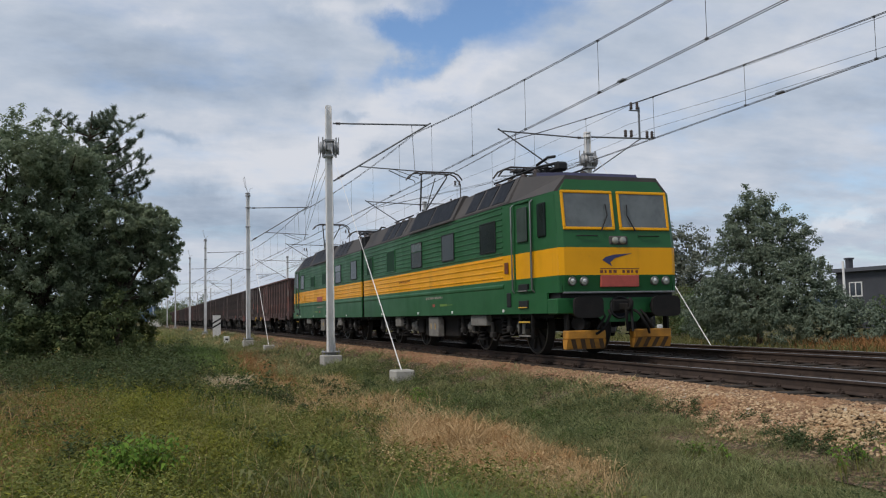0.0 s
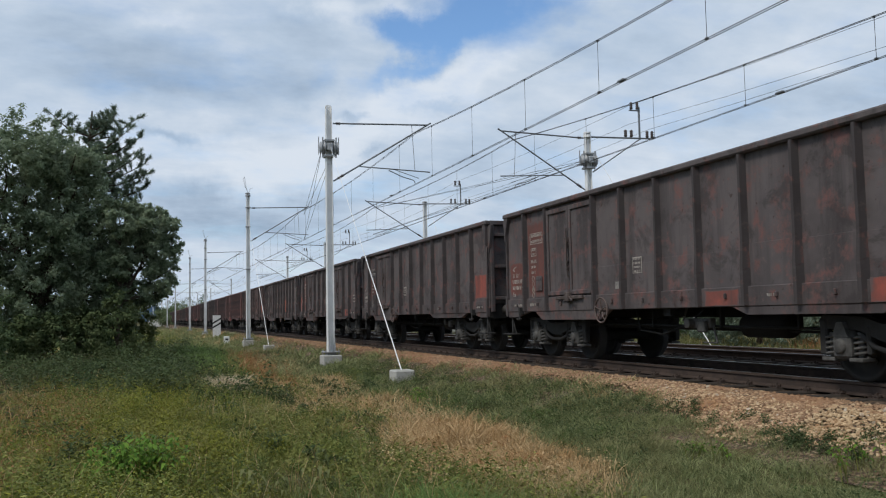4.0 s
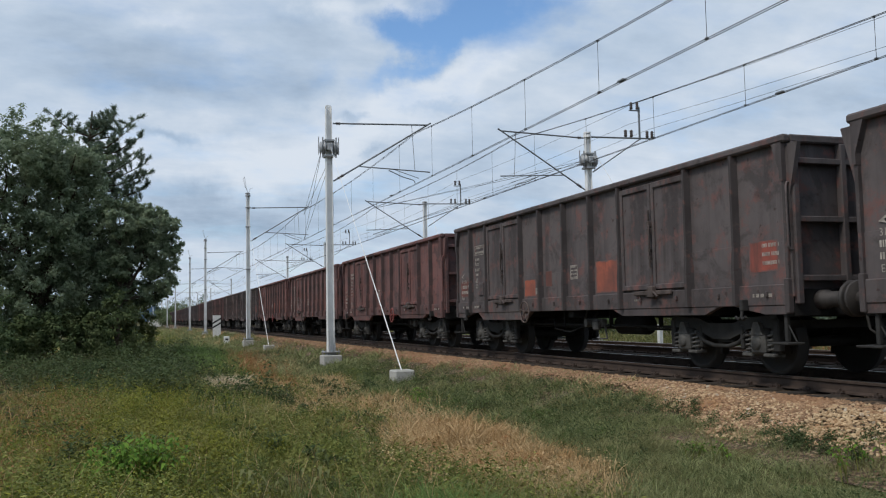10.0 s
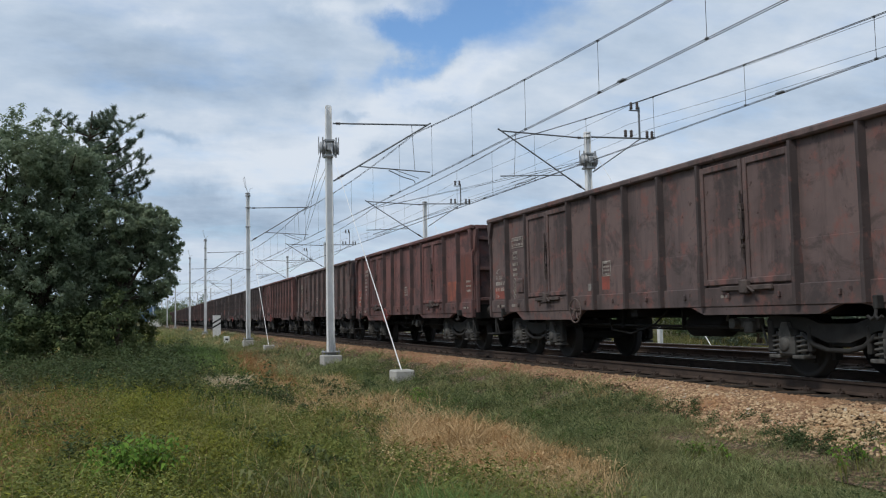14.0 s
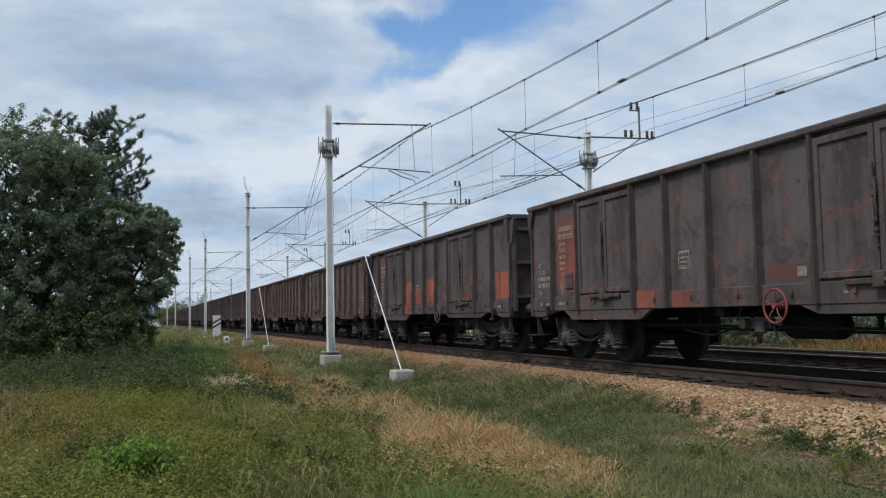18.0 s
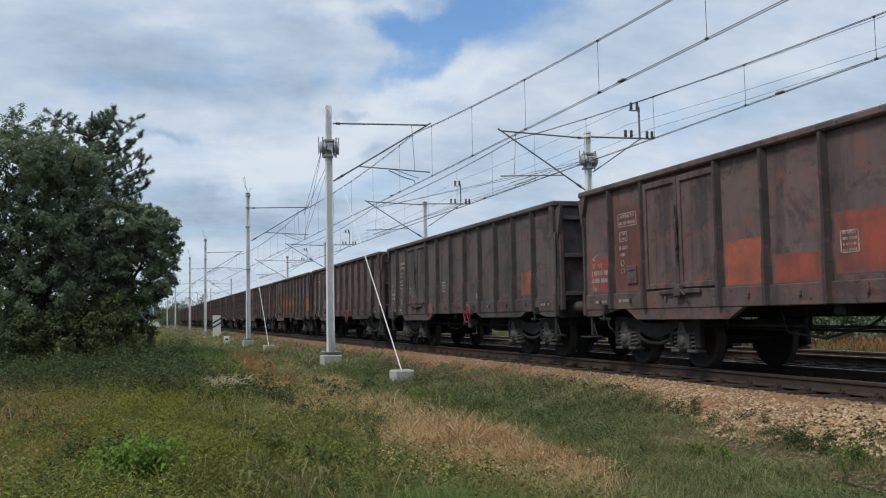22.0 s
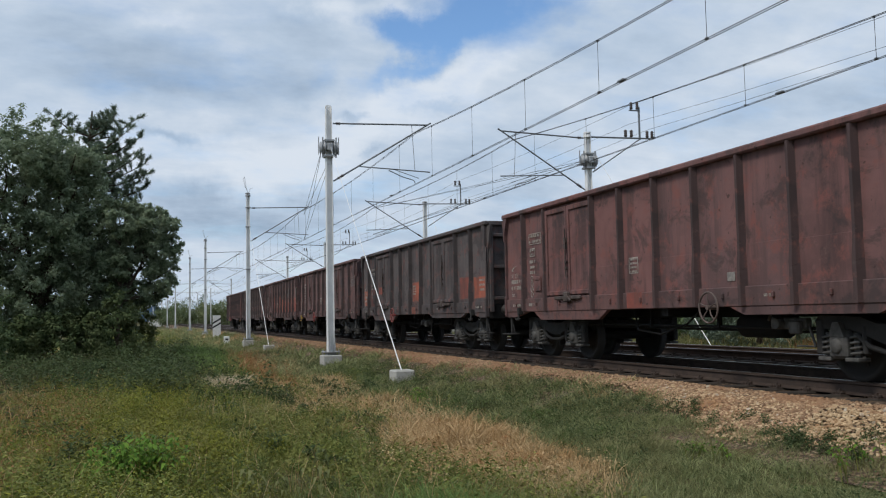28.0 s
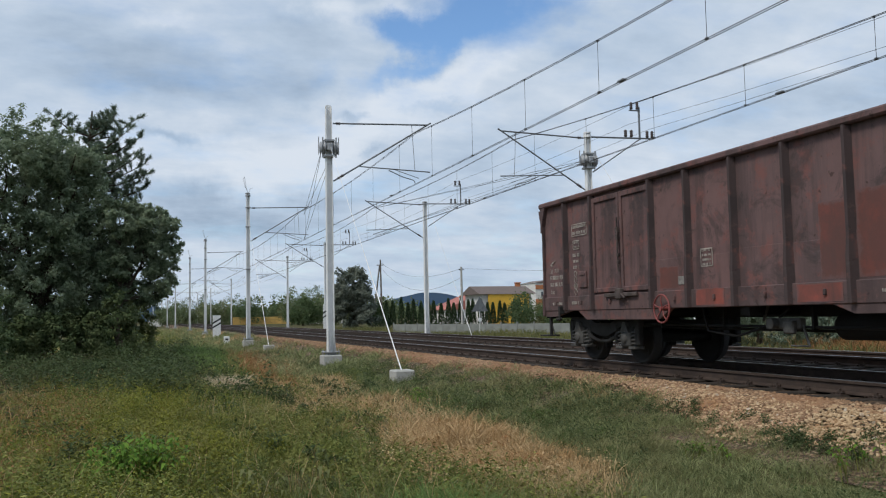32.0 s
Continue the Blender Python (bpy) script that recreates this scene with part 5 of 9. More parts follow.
# ---- the two-section electric locomotive ----
def loco_mats():
    def coat(name, c, rough=0.42):
        k = Nodes(name)
        big, runs = k.noise(0.7, 6, 0.6), k.noise(2.2, 6, 0.6, stretch=(1, 1, 0.12))
        fine = k.noise(50, 3)
        col = k.mix(k.ramp(big, 0.35, 0.7, 0, 0.5), c, tuple(x * 0.72 for x in c))
        col = k.mix(k.ramp(runs, 0.52, 0.78, 0, 0.45), col, tuple(x * 0.55 + 0.01 for x in c))
        col = k.mix(k.ramp(k.noise(3.5, 8, 0.7), 0.60, 0.8, 0, 0.15), col, (0.08, 0.07, 0.05))
        k.bump(fine, 0.05, 0.003)
        return k.done(col, k.ramp(big, 0.2, 0.8, rough * 0.85, rough * 1.3), 0, 0.3)

    MAT["loco_green"] = coat("loco_green", (0.017, 0.108, 0.036))
    MAT["loco_yellow"] = coat("loco_yellow", (0.82, 0.375, 0.004))
    MAT["loco_roof"] = plain("loco_roof", (0.070, 0.064, 0.062), 0.8, vary=0.3, scale=1.5, dirt=(0.07, 0.06, 0.055))
    MAT["loco_dark"] = plain("loco_dark", (0.016, 0.017, 0.018), 0.6, vary=0.3, spec=0.3)
    MAT["loco_grille"] = plain("loco_grille", (0.009, 0.011, 0.017), 0.5, vary=0.3, spec=0.10)
    MAT["loco_blue"] = plain("loco_blue", (0.045, 0.045, 0.10), 0.5, vary=0.25)
    MAT["loco_logo"] = plain("loco_logo", (0.03, 0.035, 0.12), 0.45, vary=0.1)
    MAT["loco_plate"] = plain("loco_plate", (0.42, 0.075, 0.055), 0.55, vary=0.15)
    MAT["pane_dark"] = glass_mat("pane_dark", (0.012, 0.018, 0.017), 0.14, 0.12)
    MAT["pane_front"] = glass_mat("windscreen", (0.085, 0.098, 0.100), 0.10, 0.5)
    MAT["loco_louvre"] = plain("loco_louvre", (0.012, 0.050, 0.026), 0.7, vary=0.35, spec=0.2)
    MAT["guard_stripe"] = plain("guard_stripe", (0.085, 0.050, 0.025), 0.8, vary=0.4, scale=5, dirt=(0.20, 0.10, 0.03))
    MAT["pane_pale"] = glass_mat("pane_pale", (0.045, 0.062, 0.056), 0.16, 0.22)
    MAT["guard"] = plain("guard_yellow", (0.44, 0.20, 0.025), 0.75, vary=0.4, scale=3, dirt=(0.16, 0.09, 0.035))
    MAT["lens"] = plain("lamp_lens", (0.30, 0.31, 0.27), 0.12, vary=0.2, spec=0.8)
    MAT["chrome"] = plain("lamp_rim", (0.16, 0.16, 0.155), 0.4, 0.7, vary=0.1)
    MAT["loco_grey"] = plain("loco_box_grey", (0.19, 0.185, 0.17), 0.8, vary=0.25, dirt=(0.12, 0.10, 0.08))
    MAT["notice_green"] = plain("notice_green", (0.16, 0.28, 0.05), 0.5, vary=0.3)
    MAT["emblem_red"] = plain("emblem_red", (0.30, 0.05, 0.02), 0.5, vary=0.2)
    MAT["emblem"] = plain("emblem_brown", (0.16, 0.045, 0.02), 0.5, vary=0.2)


loco_mats()
LH = 8.2                        # half a section's length
LW = 1.47


def wave(z0, z1, count, depth=0.016):
    """Side profile with pressed horizontal folds, from z0 up to z1: (y offset, z)."""
    out = [(0.0, z0)]
    p = (z1 - z0) / count
    for i in range(count):
        b = z0 + i * p
        out += [(0.0, b + p * 0.40), (depth, b + p * 0.50), (depth, b + p * 0.66), (0.0, b + p * 0.72)]
    return out + [(0.0, z1)]


def side_sheet(prof, x0, x1, side, thick=0.04):
    """A folded sheet along the section's side; side -1 faces the meadow."""
    outer = [(side * (LW + o), z) for o, z in prof]
    inner = [(side * (LW - thick), prof[-1][1]), (side * (LW - thick), prof[0][1])]
    pts = outer + inner
    if side > 0:
        pts = pts
    else:
        pts = pts[::-1]
    return Shape().prism(pts, x0, x1, "x")


def ring_plate(s, x0, x1, z0, z1, y, t, w):
    """A window frame round an opening, on the side at y (outwards by t)."""
    for a, b, c, d in ((x0 - w, x1 + w, z0 - w, z0), (x0 - w, x1 + w, z1, z1 + w), (x0 - w, x0, z0, z1), (x1, x1 + w, z0, z1)):
        s.box(a, b, min(y, y + t), max(y, y + t), c, d, 0.006)


def pantograph(parent, x, up, flip, reach=1.62):
    """Scissor-less single-arm collector on four insulators; up: raised to the wire."""
    g = 1 if not flip else -1
    z0 = 4.22
    s = Shape()
    for sx in (-0.75, 0.75):
        for sy in (-0.45, 0.45):
            s.lathe([(0.0, 0), (0.05, 0), (0.07, 0.03), (0.05, 0.06), (0.07, 0.09), (0.05, 0.12), (0.05, 0.17)], (x + sx, sy, z0 - 0.18), "z", 8)
    base = part("pantograph_base", Shape().box(x - 0.85, x + 0.85, -0.5, -0.43, z0, z0 + 0.06, 0.01).box(x - 0.85, x + 0.85, 0.43, 0.5, z0, z0 + 0.06, 0.01)
                .box(x - 0.8, x - 0.73, -0.45, 0.45, z0, z0 + 0.06).box(x + 0.73, x + 0.8, -0.45, 0.45, z0, z0 + 0.06).tube((x - 0.2 * g, 0, z0 + 0.10), (x + 0.55 * g, 0, z0 + 0.1), 0.07, n=8),
                MAT["loco_dark"], parent)
    part("insulator", s, MAT["ins"], base)
    a = Shape()
    if up:
        knee = (x - 1.05 * g, 0, z0 + 0.42)
        head = (x + 0.25 * g, 0, z0 + reach - 0.22)
        a.path([(x + 0.6 * g, 0, z0 + 0.1), knee], 0.05, 6)
        a.path([(x + 0.6 * g, -0.2, z0 + 0.05), (knee[0] + 0.1 * g, -0.06, knee[2] - 0.08)], 0.02, 5)
        a.path([(knee[0], -0.1, knee[2]), (head[0], -0.45, head[2])], 0.03, 6)
        a.path([(knee[0], 0.1, knee[2]), (head[0], 0.45, head[2])], 0.03, 6)
        a.path([(knee[0] + 0.5 * g, -0.23, knee[2] + 0.38), (knee[0] + 0.5 * g, 0.23, knee[2] + 0.38)], 0.018, 5)
        a.path([(knee[0] + 0.3 * g, 0, knee[2] - 0.1), (head[0] + 0.1 * g, 0, head[2] - 0.05)], 0.018, 5)
        hz, hx = head[2] + 0.12, head[0]
    else:
        knee = (x - 1.05 * g, 0, z0 + 0.16)
        a.path([(x + 0.6 * g, 0, z0 + 0.12), knee], 0.06, 6)
        for sy in (-1, 1):
            a.path([(knee[0], sy * 0.12, knee[2] + 0.10), (x + 0.7 * g, sy * 0.45, z0 + 0.30)], 0.035, 6)
            a.path([(knee[0] + 0.2 * g, sy * 0.25, z0 + 0.2), (x + 0.5 * g, sy * 0.3, z0 + 0.24)], 0.03, 5)
            a.path([(x - 0.6 * g, sy * 0.40, z0 + 0.05), (x + 0.1 * g, sy * 0.42, z0 + 0.30), (x + 0.9 * g, sy * 0.46, z0 + 0.16)], 0.028, 5)
            a.tube((x + 0.2 * g, sy * 0.18, z0 + 0.10), (x - 0.7 * g, sy * 0.18, z0 + 0.14), 0.055, n=8)
        a.box(knee[0] - 0.10, knee[0] + 0.10, -0.15, 0.15, z0 + 0.08, z0 + 0.30, 0.05)
        a.path([(knee[0] - 0.1 * g, -0.20, z0 + 0.40), (knee[0] + 0.35 * g, -0.16, z0 + 0.46), (knee[0] + 0.9 * g, -0.20, z0 + 0.36)], 0.035, 6)
        for q in (-0.5, -0.1, 0.3):
            a.tube((x + q * g, -0.44, z0 + 0.24), (x + q * g, 0.44, z0 + 0.24), 0.02, n=5)
        hz, hx = z0 + 0.38, x + 0.7 * g
    part("arm", a, MAT["galv_dark"] if up else MAT["loco_dark"], base)
    h = Shape()
    for q in (-0.17, 0.17):
        h.path([(hx + q, -0.95, hz - 0.22), (hx + q, -0.82, hz - 0.05), (hx + q, -0.62, hz + 0.03), (hx + q, 0.62, hz + 0.03), (hx + q, 0.82, hz - 0.05), (hx + q, 0.95, hz - 0.22)], 0.026, 6)
    for sy in (-0.45, 0.45):
        h.tube((hx - 0.2, sy, hz - 0.03), (hx + 0.2, sy, hz - 0.03), 0.028, n=6)
        h.tube((hx, sy, hz - 0.14), (hx, sy, hz - 0.03), 0.018, n=6)
    part("contact_strip", h, MAT["loco_roof"], base)


def loco_bogie(sec, x):
    f = Shape()
    for sy in (-1, 1):
        y0, y1 = sorted((sy * 0.98, sy * 1.14))
        f.prism([(-2.25, 0.62), (-1.5, 0.60), (-0.9, 0.50), (0.9, 0.50), (1.5, 0.60), (2.25, 0.62), (2.25, 0.80), (-2.25, 0.80)], y0, y1, "y")
        for sx in (-1.6, 1.6):
            f.box(sx - 0.10, sx + 0.10, sy * 1.12, sy * 1.2, 0.38, 0.95, 0.02)
    f.box(-0.4, 0.4, -0.98, 0.98, 0.5, 0.8)
    f.box(-2.2, -2.05, -0.98, 0.98, 0.6, 0.78)
    f.box(2.05, 2.2, -0.98, 0.98, 0.6, 0.78)
    b = part("bogie", f, MAT["chassis"], sec, at=(x, 0, 0))
    w = Shape()
    for sy in (-1, 1):
        prof = [(0.0, 0.12), (0.13, 0.12), (0.15, 0.06), (0.50, 0.02), (0.53, 0.065), (0.615, 0.07), (0.625, -0.06), (0.65, -0.065), (0.652, -0.09), (0.5, -0.07), (0.0, -0.07)]
        w.lathe([(r, sy * h) for r, h in (prof if sy < 0 else prof)], (0, sy * 0.72, 0), "y", 32)
        for q in range(9):
            an = q * 2 * math.pi / 9
            w.box(-0.035, 0.035, sy * 0.72 + sy * 0.035, sy * 0.72 + sy * 0.085, 0.14, 0.52, m=Matrix.Rotation(an, 4, "Y"))
    w.tube((0, -0.95, 0), (0, 0.95, 0), 0.09, n=12)
    wm = w.mesh("wheelset", MAT["wheel"])
    rim = Shape().lathe([(0.578, -0.006), (0.612, -0.006), (0.612, 0.004), (0.578, 0.004), (0.578, -0.006)], (0, 0, 0), "y", 36).mesh("tyre_edge", MAT["chrome"])
    for sx in (-1.6, 1.6):
        o = part("wheelset", wm, None, b, at=(sx, 0, 0.625))
        for sy in (-1, 1):
            part("tyre_edge", rim, None, b, "bright worn edge of the tyre", at=(sx, sy * 0.796, 0.625))
            a = Shape().box(-0.17, 0.17, -0.1, 0.1, -0.17, 0.16, 0.04)
            a.lathe([(0.0, -0.15), (0.10, -0.145), (0.13, -0.11), (0.13, 0)], (0, 0, 0), "y", 14)
            part("axlebox", a, MAT["loco_grey"], b, at=pose(sx, sy * 1.1, 0.625, 0, 0, 0 if sy < 0 else 180))
    for sx in (-0.75, 0.75):
        for sy in (-1, 1):
            pts = [(0.115 * math.cos(2 * math.pi * i / 10), 0.115 * math.sin(2 * math.pi * i / 10), -0.02 + 0.5 * i / 60) for i in range(61)]
            s = Shape().path(pts, 0.026, 6)
            s.tube((0, 0, -0.05), (0, 0, 0.0), 0.17, n=12).tube((0, 0, 0.48), (0, 0, 0.53), 0.17, n=12)
            part("coil_spring", s, MAT["chassis"], b, at=(sx, sy * 1.16, 0.36))
    for q, (sx, z, h) in enumerate(((-2.0, 0.55, 0.35), (0.1, 0.45, 0.3), (1.15, 0.6, 0.3), (-1.1, 0.6, 0.32))):
        s = Shape().tube((0, 0, 0), (0, 0, h), 0.06, n=8).box(-0.09, 0.09, -0.06, 0.06, -0.08, 0.06, 0.02).path([(0, 0, 0), (0.1, -0.03, -0.12), (0.3, -0.03, -0.14), (0.42, 0, 0.02)], 0.018, 6)
        for sy in (-1, 1):
            part("brake_gear", s, MAT["bogie"], b, at=pose(sx, sy * 1.26, z, 0, 0, 0 if sy < 0 else 180))
    return b


def loco_section(label, front, wins):
    """One section with its cab at +x. wins: (distance from the cab front, width, low, high, kind) on both sides."""
    sec = thing("locomotive_section", label, "locomotive", "locomotive sections")
    G, Y = MAT["loco_green"], MAT["loco_yellow"]
    cab0 = LH - 2.72
    back = -LH + 0.17
    low, band, high = wave(0.94, 1.71, 1, 0.0), wave(1.71, 2.28, 4), wave(2.28, 3.46, 9)
    for side in (-1, 1):
        s = side_sheet([(0.0, 0.94), (0.0, 1.52), (0.018, 1.55), (0.018, 1.60), (0.0, 1.63), (0.0, 1.71)], back, cab0, side)
        part("lower_side_wall", s, G, sec)
        part("yellow_band", side_sheet(band, back, cab0, side), Y, sec, "yellow folded steel band")
        part("upper_side_wall", side_sheet(high, back, cab0, side), G, sec)
        # smooth cab side, drawn in a little towards the front
        fx, fw = LH - 0.06, 1.36

        def slab(z0, z1, t, xa=cab0, xb=fx, ya=LW, yb=fw):
            q = [(xa, side * ya), (xb, side * yb), (xb, side * (yb - 0.05)), (xa, side * (ya - 0.05))]
            return Shape().prism(q if side < 0 else q[::-1], z0, z1, "z")

        part("cab_side_lower", slab(1.36, 1.71, 0), G, sec)
        part("cab_side_skirt", slab(0.94, 1.36, 0, cab0, LH - 0.55, LW, 1.42), G, sec)
        part("cab_side_band", slab(1.71, 2.28, 0), Y, sec)
        up = slab(2.28, 3.46, 0)
        up.v = [(p[0] - (0.16 if p[2] > 3 and p[0] > cab0 + 0.1 else 0.0), p[1], p[2]) for p in up.v]
        part("cab_side_upper", up, G, sec)
        yy = side * 1.455
        # door with window, handrails, steps
        d = Shape()
        for a, b, c, e in ((1.22, 2.10, 3.38, 3.43), (1.22, 2.10, 1.42, 1.46), (1.22, 1.26, 1.46, 3.38), (2.06, 2.10, 1.46, 3.38)):
            y0 = side * (1.425 if a < 1.5 else 1.44)
            d.box(LH - b, LH - a, min(y0, y0 + side * 0.035), max(y0, y0 + side * 0.035), c, e, 0.006)
        door = part("cab_door", d, G, sec)
        w = Shape().box(LH - 1.92, LH - 1.40, min(yy - side * 0.02, yy + side * 0.012), max(yy - side * 0.02, yy + side * 0.012), 2.52, 3.28, 0.01)
        part("door_window", w, MAT["pane_pale"] if front else MAT["pane_dark"], door)
        h = Shape()
        for dd in (1.16, 2.16):
            y = side * (1.44 + 0.055 - (0.02 if dd < 1.5 else 0))
            h.path([(LH - dd, y - side * 0.06, 1.40), (LH - dd, y, 1.46), (LH - dd, y, 3.34), (LH - dd, y - side * 0.06, 3.40)], 0.018, 6)
            part("handrail", h, MAT["galv_dark"], sec)
            h = Shape()
        w = Shape().box(LH - 0.95, LH - 0.58, side * 1.34, side * 1.425, 2.55, 3.28, 0.02)
        part("cab_side_window", w, MAT["pane_dark"], sec)
        st = Shape()
        for z in (0.42, 0.72):
            st.box(LH - 1.98, LH - 1.36, min(side * 1.24, side * 1.44), max(side * 1.24, side * 1.44), z, z + 0.03, 0.006)
        for dd in (1.34, 2.0):
            st.box(LH - dd - 0.02, LH - dd + 0.02, min(side * 1.36, side * 1.42), max(side * 1.36, side * 1.42), 0.4, 0.96)
        steps = part("steps", st, MAT["chassis"], sec)
        for z, edge in ((0.44, "loco_grey"), (0.74, "yellow")):
            part("step_edge", Shape().box(LH - 1.96, LH - 1.38, min(side * 1.435, side * 1.455), max(side * 1.435, side * 1.455), z, z + 0.035, 0.004), MAT[edge], steps)
        for z, edge in ((1.06, "yellow"), (1.42, "loco_grey")):
            n_ = part("step_recess", Shape().box(LH - 1.9, LH - 1.42, min(side * 1.40, side * 1.472), max(side * 1.40, side * 1.472), z, z + 0.17, 0.01), MAT["loco_dark"], sec)
            part("step_edge", Shape().box(LH - 1.88, LH - 1.44, min(side * 1.465, side * 1.49), max(side * 1.465, side * 1.49), z + 0.005, z + 0.03, 0.004), MAT[edge], n_)
        # machine-room windows
        for dist, wd, z0, z1, kind in wins:
            x0, x1 = LH - dist - wd / 2, LH - dist + wd / 2
            y = side * (LW + 0.004)
            s = Shape()
            ring_plate(s, x0, x1, z0, z1, y, side * 0.026, 0.035)
            win = part("machine_window", s, MAT["loco_dark"] if kind != "panel" else G, sec)
            gl = Shape().box(x0, x1, min(y - side * 0.002, y + side * 0.018), max(y - side * 0.002, y + side * 0.018), z0, z1 - (0.26 if kind == "split" else 0))
            part("pane", gl, MAT["loco_louvre"] if kind == "panel" else MAT["pane_dark"], win)
            if kind == "split":
                part("pane", Shape().box(x0, x1, min(y - side * 0.002, y + side * 0.02), max(y - side * 0.002, y + side * 0.02), z1 - 0.23, z1), MAT["pane_pale"], win, "pale tilted upper pane")
        # underside equipment on the frame
        for dist, wd, z0, z1, mt in ((8.2, 0.85, 0.34, 0.90, "loco_grey"), (4.6, 1.05, 0.66, 0.93, "loco_grey"), (11.9, 0.6, 0.6, 0.93, "loco_grey"), (2.42, 0.22, 1.10, 1.42, "loco_dark")):
            y = side * (1.30 if z1 < 1.0 else 1.46)
            part("equipment_box", Shape().box(LH - dist - wd / 2, LH - dist + wd / 2, y - 0.1 if z1 < 1 else min(y, y + side * 0.03), y + 0.1 if z1 < 1 else max(y, y + side * 0.03), z0, z1, 0.02), MAT[mt], sec)
        part("box_mark", Shape().box(LH - 8.42, LH - 8.37, min(side * 1.40, side * 1.404), max(side * 1.40, side * 1.404), 0.55, 0.72).box(LH - 8.05, LH - 8.0, min(side * 1.40, side * 1.404), max(side * 1.40, side * 1.404), 0.55, 0.72), MAT["yellow"], sec)
        for dist in (2.75, 6.3, 9.4, 13.6):
            part("filler_cap", Shape().box(LH - dist - 0.03, LH - dist + 0.03, min(side * 1.44, side * 1.5), max(side * 1.44, side * 1.5), 0.98, 1.05, 0.01), MAT["white"], sec)
        # emblem and writing, as plain shapes
        y = side * (LW + 0.001)
        if front:
            part("emblem", Shape().box(LH - 2.62, LH - 2.42, min(y, y + side * 0.02), max(y, y + side * 0.02), 1.86, 2.12, 0.02), MAT["emblem"], sec)
        else:
            part("emblem", Shape().tube((LH - 2.40, y, 2.02), (LH - 2.40, y + side * 0.014, 2.02), 0.16, n=22), MAT["emblem_red"], sec, "round red-brown emblem")
            star = Shape()
            for q in range(5):
                a = math.radians(90 + q * 72)
                star.path([(LH - 2.40, y + side * 0.016, 2.02), (LH - 2.40 + 0.115 * math.cos(a), y + side * 0.016, 2.02 + 0.115 * math.sin(a))], [0.022, 0.004], 5)
            part("emblem_star", star, MAT["loco_yellow"], sec)
            y2 = side * (LW + 0.03)
            pl2 = part("name_panel", Shape().box(LH - 4.05, LH - 3.35, min(y2, y2 + side * 0.012), max(y2, y2 + side * 0.012), 1.80, 2.12, 0.004), MAT["loco_yellow"], sec)
            part("panel_mark", Shape().prism([(LH - 3.80, 1.98), (LH - 3.66, 1.93), (LH - 3.70, 1.99), (LH - 3.52, 2.06), (LH - 3.76, 2.03)], min(y2 + side * 0.012, y2 + side * 0.016), max(y2 + side * 0.012, y2 + side * 0.016), "y"), MAT["loco_logo"], pl2)
            part("number_plate", Shape().box(LH - 8.6, LH - 7.4, min(y, y + side * 0.024), max(y, y + side * 0.024), 1.69, 1.92, 0.008), MAT["loco_plate"], sec, "red cast plate")
        if front and side < 0:
            web = Shape()
            bars(web, LH - 11.35, 1.99, 1.25, 0.06, -(LW + 0.03), random.Random(9), 0.6)
            part("side_lettering", web, MAT["emblem"], sec, "small brown writing")
        s = Shape()
        bars(s, LH - 8.6, 1.40, 1.5, 0.07, side * LW + (0 if side < 0 else 0.003), random.Random(4))
        part("lettering", s, MAT["lettering"], sec)
        part("side_notice", Shape().box(LH - 7.35, LH - 6.75, min(y, y + side * 0.004), max(y, y + side * 0.004), 1.19, 1.25).box(LH - 6.70, LH - 6.3, min(y, y + side * 0.004), max(y, y + side * 0.004), 1.21, 1.23), MAT["notice_green"], sec, "pale green notice strip")
        part("warning_mark", Shape().box(LH - 8.0, LH - 7.82, min(y, y + side * 0.004), max(y, y + side * 0.004), 1.18, 1.26), MAT["loco_plate"], sec)
        # slanted roof edge with grilles
        def slope(xa, xb, out=0.0):
            q = [(side * (LW + out), 3.46), (side * (LW + out), 3.50), (side * (1.13 + out), 4.08 + out), (side * 1.05, 4.08 + out), (side * 1.05, 3.46)]
            return Shape().prism(q if side > 0 else q[::-1], xa, xb, "x")

        part("roof_edge", slope(back, LH - 2.3), MAT["loco_roof"], sec)
        for a, b, n_, o in ((2.35, 5.3, 3, 0.0), (6.0, 10.2, 2, 0.05), (10.9, 13.7, 3, 0.0)):
            house = part("grille_housing", slope(LH - b, LH - a, 0.012 + o), MAT["loco_roof"], sec)
            wd = (b - a - 0.2) / n_
            for i in range(n_):
                xa = LH - b + 0.12 + i * wd
                y0, z0 = LW + 0.012 + o - 0.03, 3.53
                y1, z1 = 1.13 + 0.02 + o + 0.012, 4.05 + o
                nx = Vector((0, side * (z1 - z0), (y0 - y1))).normalized() * 0.02
                q = [Vector((xa, side * y0, z0)), Vector((xa + wd - 0.17, side * y0, z0)), Vector((xa + wd - 0.17, side * y1, z1)), Vector((xa, side * y1, z1))]
                f = [(0, 1, 2, 3), (4, 7, 6, 5), (0, 4, 5, 1), (1, 5, 6, 2), (2, 6, 7, 3), (3, 7, 4, 0)]
                g = Shape().add([p + nx for p in q] + [p - nx for p in q], f)
                for j in (1,):
                    t = 0.97
                    c = q[0].lerp(q[3], t) + nx * 1.2
                    g.box(0, wd - 0.17, -0.006, 0.006, -0.006, 0.006, m=Matrix.Translation(c))
                part("grille", g, MAT["loco_grille"], house)
    # roof deck
    part("roof_deck", Shape().box(back, LH - 2.3, -1.05, 1.05, 3.95, 4.06, 0.02), MAT["loco_roof"], sec)
    # cab roof: drawn in to the front
    a = [(-LW, 3.46), (-1.13, 4.08), (1.13, 4.08), (LW, 3.46)]
